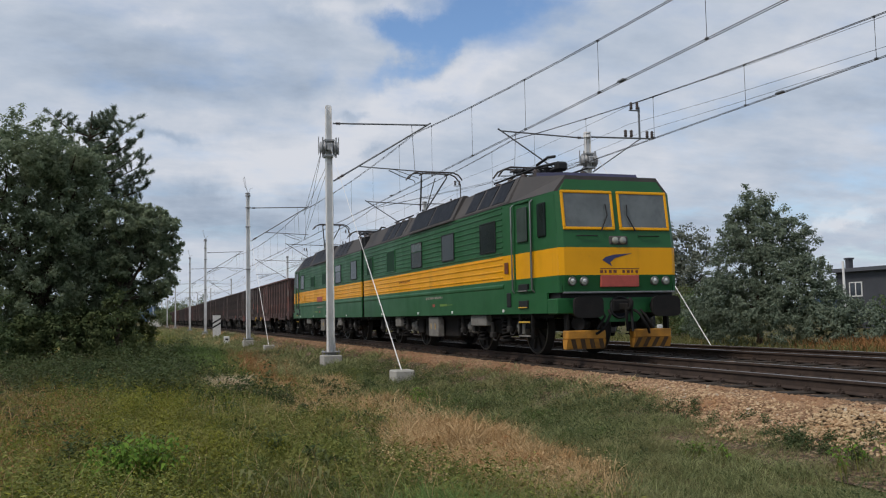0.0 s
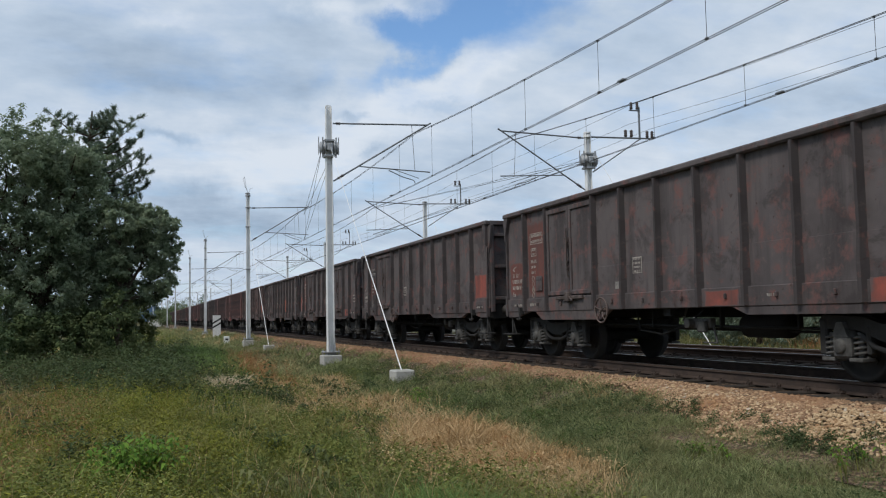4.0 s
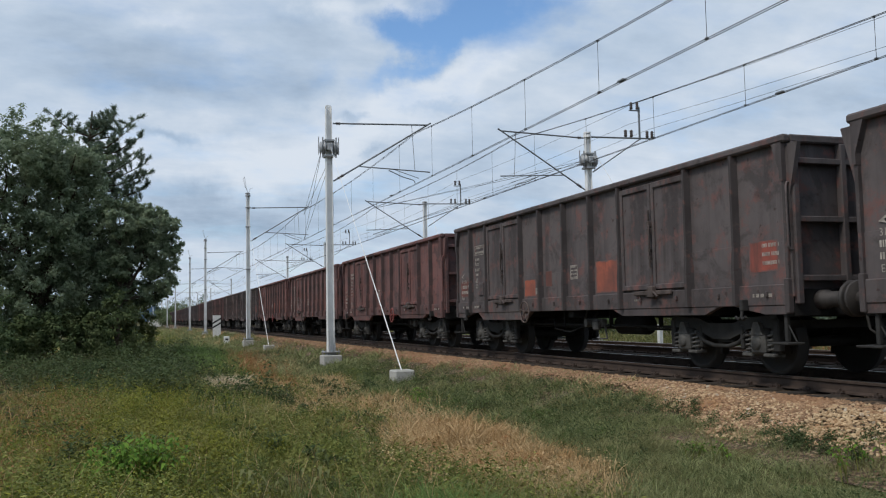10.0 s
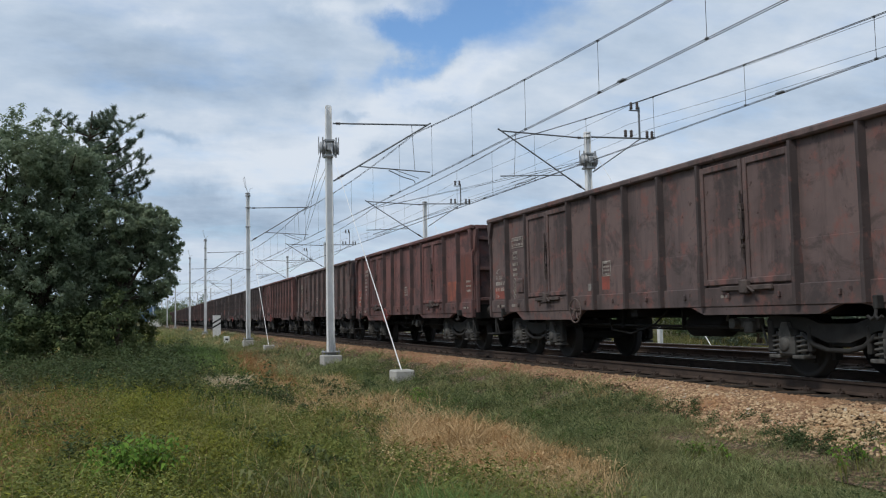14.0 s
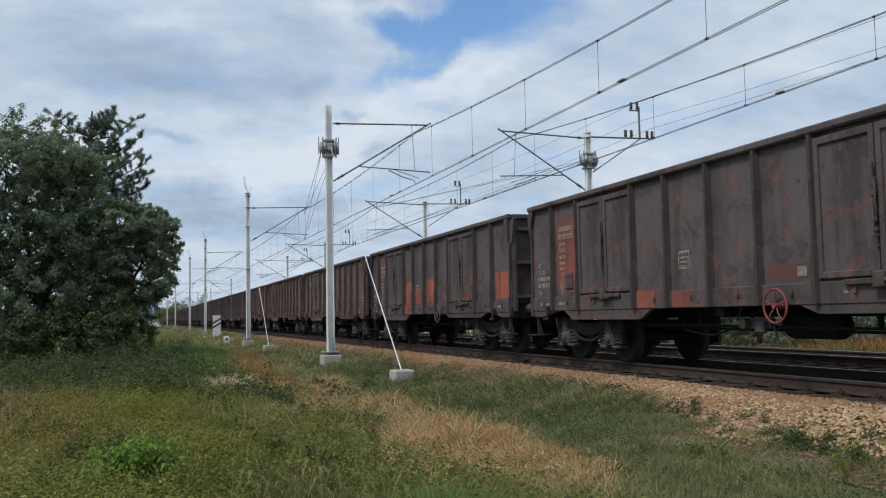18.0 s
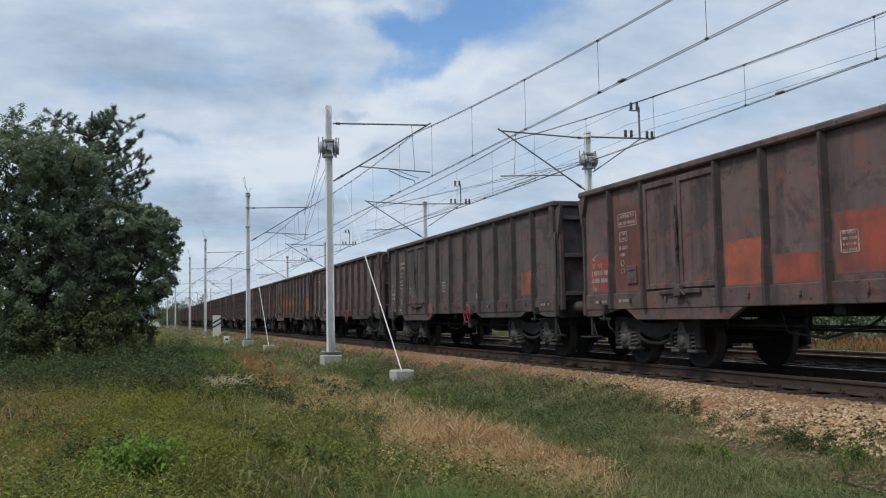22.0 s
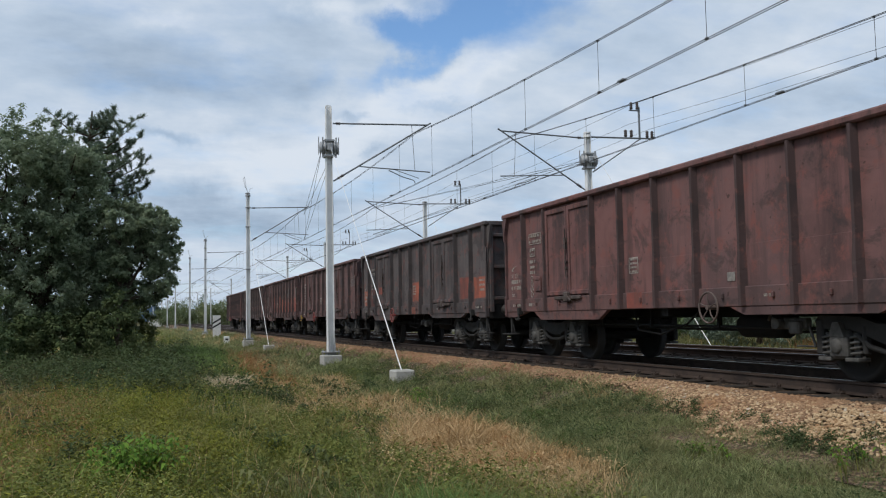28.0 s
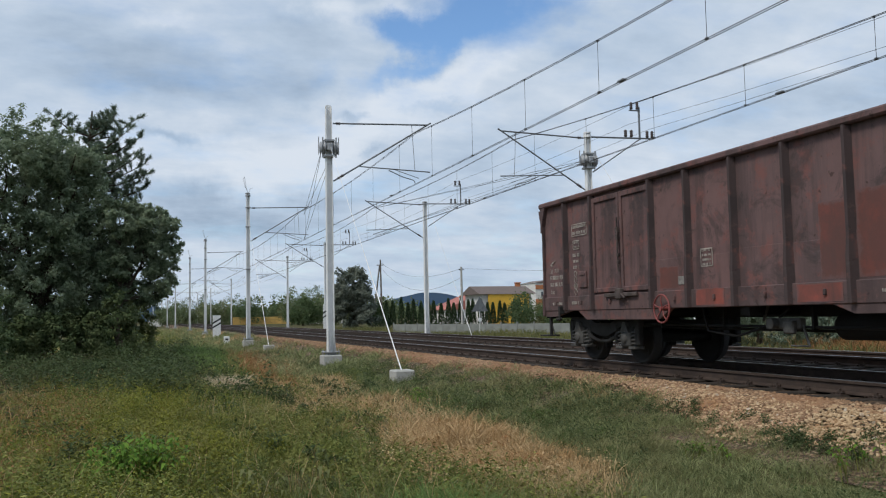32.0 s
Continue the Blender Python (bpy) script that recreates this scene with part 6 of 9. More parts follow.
    b = [(-1.36, 3.46), (-1.08, 3.80), (1.08, 3.80), (1.36, 3.46)]
    vs = [(LH - 2.3, y, z) for y, z in a] + [(LH - 0.22, y, z) for y, z in b]
    part("cab_roof", Shape().add(vs, [(0, 1, 2, 3), (7, 6, 5, 4), (0, 4, 5, 1), (1, 5, 6, 2), (2, 6, 7, 3), (3, 7, 4, 0)]), MAT["loco_roof"], sec)
    # front: lower apron, yellow nose, windscreen wall
    def face(x, z):
        """How far forward the nose stands at a height."""
        return float(np.interp(z, [1.30, 1.71, 2.28, 3.46, 3.80], [LH - 0.08, LH, LH, LH - 0.16, LH - 0.24]))

    def front_wall(z0, z1, w0, w1, mat, name, top=None):
        s = Shape()
        x0, x1 = face(0, z0), face(0, z1)
        w0i, w1i = w0, w1
        vs = [(x0 - 0.06, -w0, z0), (x0, -w0 + 0.10, z0), (x0, w0 - 0.10, z0), (x0 - 0.06, w0, z0), (x1 - 0.06, -w1, z1), (x1, -w1 + 0.10, z1), (x1, w1 - 0.10, z1), (x1 - 0.06, w1, z1)]
        vs += [(x0 - 0.14, -w0, z0), (x0 - 0.14, w0, z0), (x1 - 0.14, -w1, z1), (x1 - 0.14, w1, z1)]
        fs = [(0, 1, 5, 4), (1, 2, 6, 5), (2, 3, 7, 6), (8, 0, 4, 10), (3, 9, 11, 7), (9, 8, 10, 11), (4, 5, 6, 7, 11, 10), (0, 8, 9, 3, 2, 1)]
        s.add(vs, fs)
        return part(name, s, mat, sec)

    front_wall(1.36, 1.71, 1.36, 1.37, G, "lamp_panel")
    front_wall(1.71, 2.28, 1.37, 1.37, Y, "nose_band")
    front_wall(2.28, 3.46, 1.37, 1.34, G, "windscreen_wall")
    vs = [(face(0, 3.46), -1.24, 3.46), (face(0, 3.46), 1.24, 3.46), (face(0, 3.80), 1.04, 3.80), (face(0, 3.80), -1.04, 3.80),
          (LH - 0.4, -1.34, 3.46), (LH - 0.4, 1.34, 3.46), (LH - 0.4, 1.06, 3.81), (LH - 0.4, -1.06, 3.81)]
    part("brow", Shape().add(vs, [(0, 1, 2, 3), (4, 7, 6, 5), (0, 4, 5, 1), (1, 5, 6, 2), (2, 6, 7, 3), (3, 7, 4, 0)]), G, sec)
    tilt = math.degrees(math.atan2(0.16, 1.18))
    for sy in (-1, 1):
        cx, cz = face(0, 3.06) + 0.004, 3.06
        m = Matrix.Translation((cx, sy * 0.655, cz)) @ Matrix.Rotation(radians(-tilt), 4, "Y")
        s = Shape()
        for a0, a1, b0, b1 in ((-0.60, 0.60, -0.42, -0.36), (-0.60, 0.60, 0.36, 0.42), (-0.60, -0.54, -0.36, 0.36), (0.54, 0.60, -0.36, 0.36)):
            s.box(-0.02, 0.03, a0, a1, b0, b1, 0.012, m)
        fr_ = part("windscreen_frame", s, Y, sec, "yellow windscreen frame")
        part("windscreen", Shape().box(-0.01, 0.012, -0.54, 0.54, -0.36, 0.36, 0, m), MAT["pane_front"], fr_)
        wp = Shape().path([m @ Vector((0.05, -sy * 0.25, -0.45)), m @ Vector((0.055, -sy * 0.42, -0.12)), m @ Vector((0.05, -sy * 0.40, 0.12))], 0.014, 5)
        part("wiper", wp, MAT["loco_dark"], sec)
        part("grab_bar", Shape().path([(face(0, 2.52) + 0.0, sy * 0.95, 2.52), (face(0, 2.52) + 0.05, sy * 0.95, 2.52), (face(0, 2.52) + 0.05, sy * 0.5, 2.52), (face(0, 2.52), sy * 0.5, 2.52)], 0.012, 5), MAT["loco_dark"], sec)
        for q in (0.83, 1.10):
            l_ = part("lamp_housing", Shape().lathe([(0.095, -0.02), (0.095, 0.03), (0.075, 0.04)], (face(0, 1.6), sy * q, 1.585), "x", 16), MAT["chrome"], sec)
            part("lamp_lens", Shape().lathe([(0.076, 0.030), (0.05, 0.036), (0.0, 0.038)], (face(0, 1.6), sy * q, 1.585), "x", 16), MAT["lens"], l_)
            part("reflector", Shape().lathe([(0.034, 0.036), (0.024, 0.044), (0.0, 0.047)], (face(0, 1.6), sy * q, 1.60), "x", 12), MAT["white"], l_, "bright bulb reflector")
        part("upper_lamp", Shape().lathe([(0.0, 0.05), (0.06, 0.045), (0.075, 0.03), (0.08, -0.02)], (face(0, 2.42) + 0.02, sy * 0.09, 2.425), "x", 14), MAT["lens"], sec)
        bf = Shape().lathe([(0.0, -0.3), (0.17, -0.3), (0.17, 0.15), (0.14, 0.16), (0.14, 0.36)], (LH - 0.1, sy * 0.9, 1.05), "x", 16)
        bf.prism([(sy * 0.9 + 0.33 * math.copysign(abs(math.cos(q * math.pi / 10)) ** 0.42, math.cos(q * math.pi / 10)), 1.05 + 0.215 * math.copysign(abs(math.sin(q * math.pi / 10)) ** 0.42, math.sin(q * math.pi / 10))) for q in range(20)], LH + 0.24, LH + 0.31, "x")
        part("buffer", bf, MAT["chassis"], sec)
        # striped rail guards
        pl = part("rail_guard", Shape().box(LH - 0.28, LH - 0.05, min(sy * 0.34, sy * 1.22), max(sy * 0.34, sy * 1.22), 0.40, 0.58, 0.02)
                  .prism([(LH - 0.28, 0.40), (LH - 0.05, 0.40), (LH - 0.12, 0.2), (LH - 0.25, 0.2)][::-1], min(sy * 0.34, sy * 1.22), max(sy * 0.34, sy * 1.22), "y"), MAT["guard"] if front else MAT["loco_dark"], sec)
        for q in range(4):
            y = 0.42 + q * 0.21
            v4 = [(LH - 0.046, sy * y, 0.405), (LH - 0.046, sy * (y + 0.10), 0.405), (LH - 0.116, sy * (y + 0.02), 0.205), (LH - 0.116, sy * (y - 0.08), 0.205)]
            s = Shape().add(v4 + [(p[0] - 0.02, p[1], p[2]) for p in v4], [(0, 1, 2, 3), (7, 6, 5, 4), (0, 4, 5, 1), (1, 5, 6, 2), (2, 6, 7, 3), (3, 7, 4, 0)])
            part("stripe", s, MAT["guard_stripe"] if front else MAT["loco_dark"], pl)
        for q in (1.15, 0.36):
            part("guard_bracket", Shape().box(LH - 0.25, LH - 0.1, sy * q, sy * (q + 0.05), 0.5, 0.95), MAT["chassis"], sec)
        part("brake_hose", Shape().path([(LH + 0.02, sy * 0.30, 0.98), (LH + 0.16, sy * 0.34, 0.9), (LH + 0.2, sy * 0.5, 0.62), (LH + 0.05, sy * 0.62, 0.5)], 0.03, 6)
             .path([(LH + 0.02, sy * 0.45, 0.98), (LH + 0.18, sy * 0.48, 0.85), (LH + 0.16, sy * 0.66, 0.6)], 0.026, 6), MAT["chassis"], sec)
        part("coolant_duct", Shape().tube((LH - 0.5, sy * 0.6, 0.72), (LH - 0.2, sy * 0.9, 0.72), 0.15, n=10), MAT["loco_dark"], sec)
    part("upper_lamp_box", Shape().box(face(0, 2.42) - 0.06, face(0, 2.42) + 0.03, -0.22, 0.22, 2.33, 2.52, 0.03), MAT["loco_roof"], sec)
    part("front_plate", Shape().box(LH - 0.06, LH + 0.012, -0.45, 0.45, 1.46, 1.70, 0.01), MAT["loco_plate"], sec, "red cast plate")
    part("bumper_rail", Shape().box(LH - 0.06, LH + 0.03, -1.30, 1.30, 1.33, 1.37, 0.01), MAT["galv_dark"], sec)
    part("buffer_beam", Shape().box(LH - 0.55, LH - 0.08, -1.42, 1.42, 0.92, 1.24, 0.02), G, sec)
    # pressed plate round the draw gear, with its round opening
    bp = part("beam_plate", Shape().prism([(-0.62, 1.24), (-0.62, 0.98), (-0.40, 0.74), (0.40, 0.74), (0.62, 0.98), (0.62, 1.24)], LH - 0.08, LH - 0.045, "x"), G, sec)
    part("opening_ring", Shape().lathe([(0.20, -0.02), (0.24, -0.02), (0.24, 0.03), (0.20, 0.03), (0.20, -0.02)], (LH - 0.04, 0, 1.04), "x", 20), MAT["loco_dark"], bp)
    part("opening", Shape().lathe([(0.0, 0.004), (0.20, 0.004)], (LH - 0.044, 0, 1.04), "x", 20), MAT["loco_grille"], bp)
    part("nose_floor", Shape().box(LH - 0.7, LH - 0.12, -1.32, 1.32, 1.24, 1.37), MAT["loco_dark"], sec)
    c = Shape().box(LH - 0.1, LH + 0.32, -0.05, 0.05, 0.98, 1.12, 0.02).path([(LH + 0.3, 0, 1.0), (LH + 0.4, 0, 1.02), (LH + 0.42, 0, 1.14), (LH + 0.34, 0, 1.2)], 0.045, 6)
    c.path([(LH + 0.3, 0.06, 1.0), (LH + 0.34, 0.06, 0.55), (LH + 0.34, -0.06, 0.55), (LH + 0.3, -0.06, 1.0)], 0.03, 6).box(LH - 0.1, LH + 0.02, -0.22, 0.22, 0.92, 1.22, 0.05)
    part("coupler", c, MAT["chassis"], sec)
    # mark on the nose: a swept shape over a line and a row of blocks
    sw = [(-0.40, 2.02), (-0.18, 1.89), (-0.22, 1.97), (-0.10, 2.06), (0.30, 2.16), (-0.12, 2.13), (-0.32, 2.08)]
    part("nose_mark", Shape().prism(sw, LH + 0.001, LH + 0.006, "x"), MAT["loco_logo"], sec, "dark blue swept mark")
    s = Shape().box(LH + 0.001, LH + 0.005, -0.46, 0.46, 1.835, 1.85)
    for i in range(9):
        if i == 4:
            continue
        y = -0.46 + i * 0.104
        s.box(LH + 0.001, LH + 0.005, y, y + (0.07, 0.045, 0.06)[i % 3], 1.75, 1.81)
    part("nose_lettering", s, MAT["emblem"], sec)
    # back wall, gangway, floor, tanks between the bogies
    part("back_wall", Shape().box(back + 0.02, back + 0.08, -1.42, 1.42, 1.0, 3.95), MAT["loco_dark"], sec)
    bl = Shape()
    for i in range(5):
        bl.box(back - 0.17 + i * 0.04, back - 0.145 + i * 0.04, -1.38, 1.38, 1.3, 3.92, 0.008)
    bl.box(back - 0.175, back + 0.05, -1.30, 1.30, 1.35, 3.85)
    part("gangway_bellows", bl, MAT["loco_dark"], sec)
    part("frame", Shape().box(back, LH - 0.6, -1.25, 1.25, 0.84, 1.0), MAT["chassis"], sec)
    part("transformer_tank", Shape().box(-1.5, 1.5, -1.15, 1.15, 0.32, 0.9, 0.05), MAT["chassis"], sec)
    part("battery_box", Shape().box(-2.1, -1.6, -1.2, 1.2, 0.4, 0.9, 0.03), MAT["chassis"], sec)
    for x in (-4.15, 4.15):
        loco_bogie(sec, x)
    # roof gear
    part("cooler", Shape().prism([(LH - 2.1, 3.95), (LH - 0.55, 3.78), (LH - 0.62, 3.93), (LH - 2.1, 4.16)], -0.85, 0.85, "y"), MAT["loco_blue"], sec, "dark blue roof cooler")
    s = Shape()
    for x in (-3.2, -1.0, 0.4, 1.6):
        for y in (-0.4, 0.4):
            s.lathe([(0.0, 0), (0.06, 0), (0.08, 0.05), (0.05, 0.08), (0.08, 0.12), (0.05, 0.16), (0.05, 0.22)], (x, y, 4.06), "z", 8)
    part("roof_insulator", s, MAT["ins"], sec)
    part("busbar", Shape().tube((-5.5, -0.4, 4.30), (3.2, -0.4, 4.30), 0.02, n=6).tube((-3.2, 0.4, 4.3), (1.6, 0.4, 4.3), 0.02, n=6), MAT["wire"], sec)
    gear = Shape()
    for x in (3.3, 4.1, 4.9, 5.6, -4.6, -5.4, -6.2):
        for y in (-0.62, 0.62):
            gear.lathe([(0.0, 0), (0.07, 0), (0.10, 0.05), (0.06, 0.09), (0.10, 0.14), (0.06, 0.18), (0.10, 0.23), (0.05, 0.27), (0.0, 0.28)], (x, y, 4.05), "z", 8)
    part("post_insulators", gear, MAT["ins"], sec)
    for p, q in (((3.0, -0.62, 4.36), (5.8, -0.62, 4.36)), ((3.0, 0.62, 4.36), (5.8, 0.62, 4.36)), ((-6.6, -0.62, 4.36), (-4.3, -0.62, 4.36))):
        part("roof_rail", Shape().tube(p, q, 0.025, n=6), MAT["loco_dark"], sec)
    part("switch_box", Shape().box(2.3, 2.9, -0.3, 0.3, 4.05, 4.42, 0.05), MAT["loco_roof"], sec)
    part("roof_box", Shape().box(-3.0, -1.6, -0.55, 0.35, 4.06, 4.24, 0.04), MAT["loco_roof"], sec)
    part("horn", Shape().lathe([(0.03, 0.0), (0.03, 0.25), (0.08, 0.42)], (2.6, 0.6, 4.15), "x", 10), MAT["chassis"], sec)
    return sec


LOCO_A = loco_section("green and yellow electric locomotive section leading the train", True,
                      [(3.62, 0.95, 2.44, 3.12, "glass"), (6.55, 0.95, 2.44, 3.12, "glass"), (9.45, 1.0, 2.42, 3.12, "split"), (12.35, 0.95, 2.44, 3.10, "panel"), (15.25, 0.8, 2.46, 3.06, "panel")])
pantograph(LOCO_A, LH - 3.6, False, True)
pantograph(LOCO_A, LH - 12.3, True, False)
LOCO_B = loco_section("green and yellow electric locomotive section with its collector raised", False,
                      [(3.35, 0.95, 2.44, 3.12, "glass"), (6.25, 0.95, 2.46, 2.92, "panel"), (9.15, 0.95, 2.46, 2.94, "panel"), (12.1, 1.05, 2.42, 3.12, "split"), (15.0, 0.95, 2.44, 3.12, "glass")])
pantograph(LOCO_B, LH - 3.45, True, True)
pantograph(LOCO_B, LH - 12.5, False, False)
LOCO_PLACES = [(LOCO_A, -24.35, 0.0), (LOCO_B, -40.78, 180.0)]

# ---- overhead line ----
NEAR_Y, FAR_Y = -3.1, 7.4
WIRE, MESS = 5.76, 7.64
NEAR_MASTS = [(-30.7, 8.45), (-55.7, 8.75), (-93.8, 9.2), (-124.0, 9.4), (-176.0, 9.3), (-230.0, 9.4), (-285.0, 9.4)]
FAR_MASTS = [(-31.0, 8.05), (-52.3, 8.0), (-83.9, 8.1), (-107.0, 8.4), (-177.0, 8.8), (-230.0, 8.8), (-285.0, 8.8)]


def mast(x, y, top, side, drum, feeder):
    """A steel mast on a concrete footing with the bracket that holds the wires; side: which way the track lies."""
    g = -0.72 if y < 0 else -0.62
    label = "pale steel overhead-line mast with bracket arm" + (" and tensioning drum" if drum else " on concrete footing")
    t = thing("line_mast", label, "line mast", "overhead line masts", at=(x, y, 0))
    f = -0.36 if y < 0 else -0.30
    part("footing", Shape().box(-0.36, 0.36, -0.33, 0.33, g - 0.5, f, 0.03), MAT["concrete"], t, "square concrete footing")
    s = Shape()
    w0, w1 = 0.125, 0.10
    for sy in (-1, 1):
        a = [(-w0, sy * 0.125, f + 0.11), (w0, sy * 0.125, f + 0.11), (w0, sy * 0.100, f + 0.11), (-w0, sy * 0.100, f + 0.11)]
        b = [(-w1, sy * 0.105, top), (w1, sy * 0.105, top), (w1, sy * 0.082, top), (-w1, sy * 0.082, top)]
        fs = [(0, 1, 5, 4), (1, 2, 6, 5), (2, 3, 7, 6), (3, 0, 4, 7), (4, 5, 6, 7), (3, 2, 1, 0)]
        s.add(a + b, fs if sy < 0 else [q[::-1] for q in fs])
    s.box(-0.010, 0.010, -0.10, 0.10, f + 0.11, top)
    part("post", s, MAT["galv"], t)
    b = Shape().box(-0.30, 0.30, -0.28, 0.28, f + 0.09, f + 0.12, 0.005)
    for sy in (-1, 1):
        for sx in (-1, 1):
            v = [(sx * 0.12, sy * 0.1, f + 0.12), (sx * 0.29, sy * 0.1, f + 0.12), (sx * 0.12, sy * 0.1, f + 0.85)]
            b.add(v + [(p[0], p[1] + 0.02, p[2]) for p in v], [(0, 1, 2), (5, 4, 3), (0, 3, 4, 1), (1, 4, 5, 2), (2, 5, 3, 0)])
            b.tube((sx * 0.25, sy * 0.23, f), (sx * 0.25, sy * 0.23, f + 0.18), 0.025, n=6)
    b.box(-0.13, 0.13, -0.13, 0.13, f - 0.02, f + 0.10)
    part("base_plate", b, MAT["galv_mid"], t)
    if drum and y < 0:
        cap = Shape().prism([(-0.115, top - 0.02), (0.115, top - 0.02), (0.09, top + 0.06), (-0.09, top + 0.06)], -0.015, 0.015, "x")
    else:
        cap = Shape().tube((0, 0, top - 0.16), (0, 0, top - 0.06), 0.165, n=10).tube((0, 0, top + 0.0), (0, 0, top + 0.05), 0.15, n=10)
    part("cap", cap, MAT["galv"] if drum else MAT["galv_mid"], t)
    if y < 0 and -130 < x < -40:
        # arcing horns on the mast's head
        g_ = Shape().path([(0, 0.05, top), (0, -0.16, top + 0.42), (0, -0.28, top + 0.95), (0, -0.20, top + 1.05), (0, -0.12, top + 0.5), (0, 0.0, top + 0.05)], 0.012, 5)
        g_.path([(0, 0.06, top), (0, 0.14, top + 0.3), (0, 0.30, top + 0.38)], 0.012, 5)
        part("arcing_horn", g_, MAT["galv_mid"], t, "thin bent wire horns")
        clamps = Shape()
        for z_ in (top - 0.9, top - 2.1, 4.0):
            clamps.box(-0.15, 0.15, -0.15, 0.15, z_, z_ + 0.07, 0.01)
        part("band", clamps, MAT["galv_mid"], t)
    # bracket
    reach = 3.72
    arm = Shape().tube((0, side * 0.16, 7.86), (0, side * reach, 7.98), 0.030, n=8)
    part("top_stay", arm, MAT["galv_dark"], t)
    strut = Shape().tube((0, side * 0.16, 5.78), (0, side * (reach + 0.12), 8.06), 0.030, n=8)
    ins = Shape().lathe([(0.03, 0), (0.06, 0.03), (0.03, 0.07), (0.06, 0.11), (0.03, 0.15), (0.06, 0.19), (0.03, 0.24)], (0, 0, 0), "z", 10)
    st = part("strut", strut, MAT["galv_dark"], t)
    d = Vector((0, side * (reach - 0.04), 2.28)).normalized()
    part("insulator", ins, MAT["ins"], st, at=Matrix.Translation((0, side * 0.32, 5.88)) @ d.to_track_quat("Z", "Y").to_matrix().to_4x4())
    part("insulator", Shape().lathe([(0.03, 0), (0.06, 0.03), (0.03, 0.07), (0.06, 0.11), (0.03, 0.15)], (0, 0, 0), "y", 10), MAT["ins"], t, at=pose(0, side * 0.28, 7.865, 0, 0, 0 if side > 0 else 180))
    reg = Shape().tube((0, side * 1.12, 6.34), (0, side * 3.78, 6.22), 0.024, n=6).tube((0, side * 3.2, 6.24), (0, side * 3.1, 7.98), 0.01, n=5)
    part("registration_tube", reg, MAT["galv_dark"], t)
    part("steady_arm", Shape().path([(0, side * 2.2, 6.24), (0, side * 2.7, 6.02), (0, side * 3.15, 5.90), (0, side * 3.2, 5.80)], 0.018, 5).path([(0, side * 2.45, 6.26), (0, side * 3.35, 5.98)], 0.012, 5), MAT["galv_dark"], t)
    if drum:
        k = Shape()
        for sy in (-1, 1):
            k.lathe([(0.0, sy * 0.14), (0.19, sy * 0.14), (0.24, sy * 0.16), (0.24, sy * 0.19), (0.16, sy * 0.20), (0.16, sy * 0.27), (0.22, sy * 0.29), (0.22, sy * 0.31), (0.0, sy * 0.33)], (0.06, 0, 6.95), "y", 16)
            k.tube((0.1, sy * 0.24, 6.60), (0.14, sy * 0.24, 7.32), 0.03, n=6)
            k.path([(0.1, sy * 0.20, 7.15), (0.25, sy * 0.30, 7.02), (0.22, sy * 0.25, 6.80), (0.05, sy * 0.20, 6.68)], 0.02, 5)
            k.box(-0.02, 0.02, sy * 0.36 - 0.012, sy * 0.36 + 0.012, 6.72, 7.36)
        k.box(-0.22, 0.22, -0.17, 0.17, 6.62, 6.70, 0.01)
        k.box(-0.20, 0.20, -0.18, 0.18, 7.18, 7.25, 0.01)
        k.box(0.14, 0.30, -0.10, 0.10, 6.82, 7.10, 0.03)
        part("tensioning_drum", k, MAT["galv_mid"], t, "weathered steel spring drum")
        back = Shape()
        for sy, z_ in ((-0.22, 7.5), (0.22, 7.5), (-0.22, 5.9), (0.22, 5.9)):
            back.tube((-0.1, sy, 6.95), (-25.0 if y < 0 else -21.0, side * 3.5, z_), 0.009, n=5)
        part("tension_wire", back, MAT["wire"], t)
    if feeder:
        k = Shape().tube((0, -side * 0.16, 7.92), (0, -side * 3.05, 7.98), 0.035, n=8).tube((0, -side * 0.2, 6.5), (0, -side * 2.35, 7.9), 0.025, n=6)
        k.box(-0.03, 0.03, -side * 2.40 - 0.03, -side * 2.40 + 0.03, 7.9, 9.25)
        k.box(-0.02, 0.02, min(-side * 1.95, -side * 2.45), max(-side * 1.95, -side * 2.45), 9.08, 9.13)
        arm2 = part("feeder_arm", k, MAT["galv_dark"], t)
        for yy, zz in ((1.75, 8.0), (2.02, 8.0), (2.75, 8.0), (2.98, 8.0), (2.05, 9.15), (2.33, 9.15)):
            part("insulator", Shape().lathe([(0.0, 0), (0.045, 0.0), (0.075, 0.06), (0.045, 0.10), (0.075, 0.15), (0.045, 0.19), (0.075, 0.24), (0.03, 0.29), (0.0, 0.3)], (0, -side * yy, zz), "z", 8), MAT["ins"], arm2)
    return t


for i, (x, h) in enumerate(NEAR_MASTS):
    mast(x, NEAR_Y, h, 1, i in (0,), False)
for i, (x, h) in enumerate(FAR_MASTS):
    mast(x, FAR_Y, h, -1, i == 0, i in (0, 1, 2, 3))


def guy(x, y, tox, toz, label):
    """A stay from the mast down to its concrete anchor block."""
    g = -0.68
    t = thing("guy_anchor", label, "guy anchor", "guy anchors", at=(x, y, 0))
    part("anchor_block", Shape().box(-0.30, 0.30, -0.26, 0.26, g - 0.3, g + 0.26, 0.03), MAT["concrete"], t)
    a, b = Vector((0, 0, g + 0.2)), Vector((tox - x, 0, toz))
    m = a.lerp(b, 0.42)
    part("anchor_rod", Shape().tube(a, m, 0.017, 0.014, n=8), MAT["galv"], t, "pale steel lower rod")
    part("stay_cable", Shape().tube(m, b, 0.009, n=6), MAT["galv"], t)


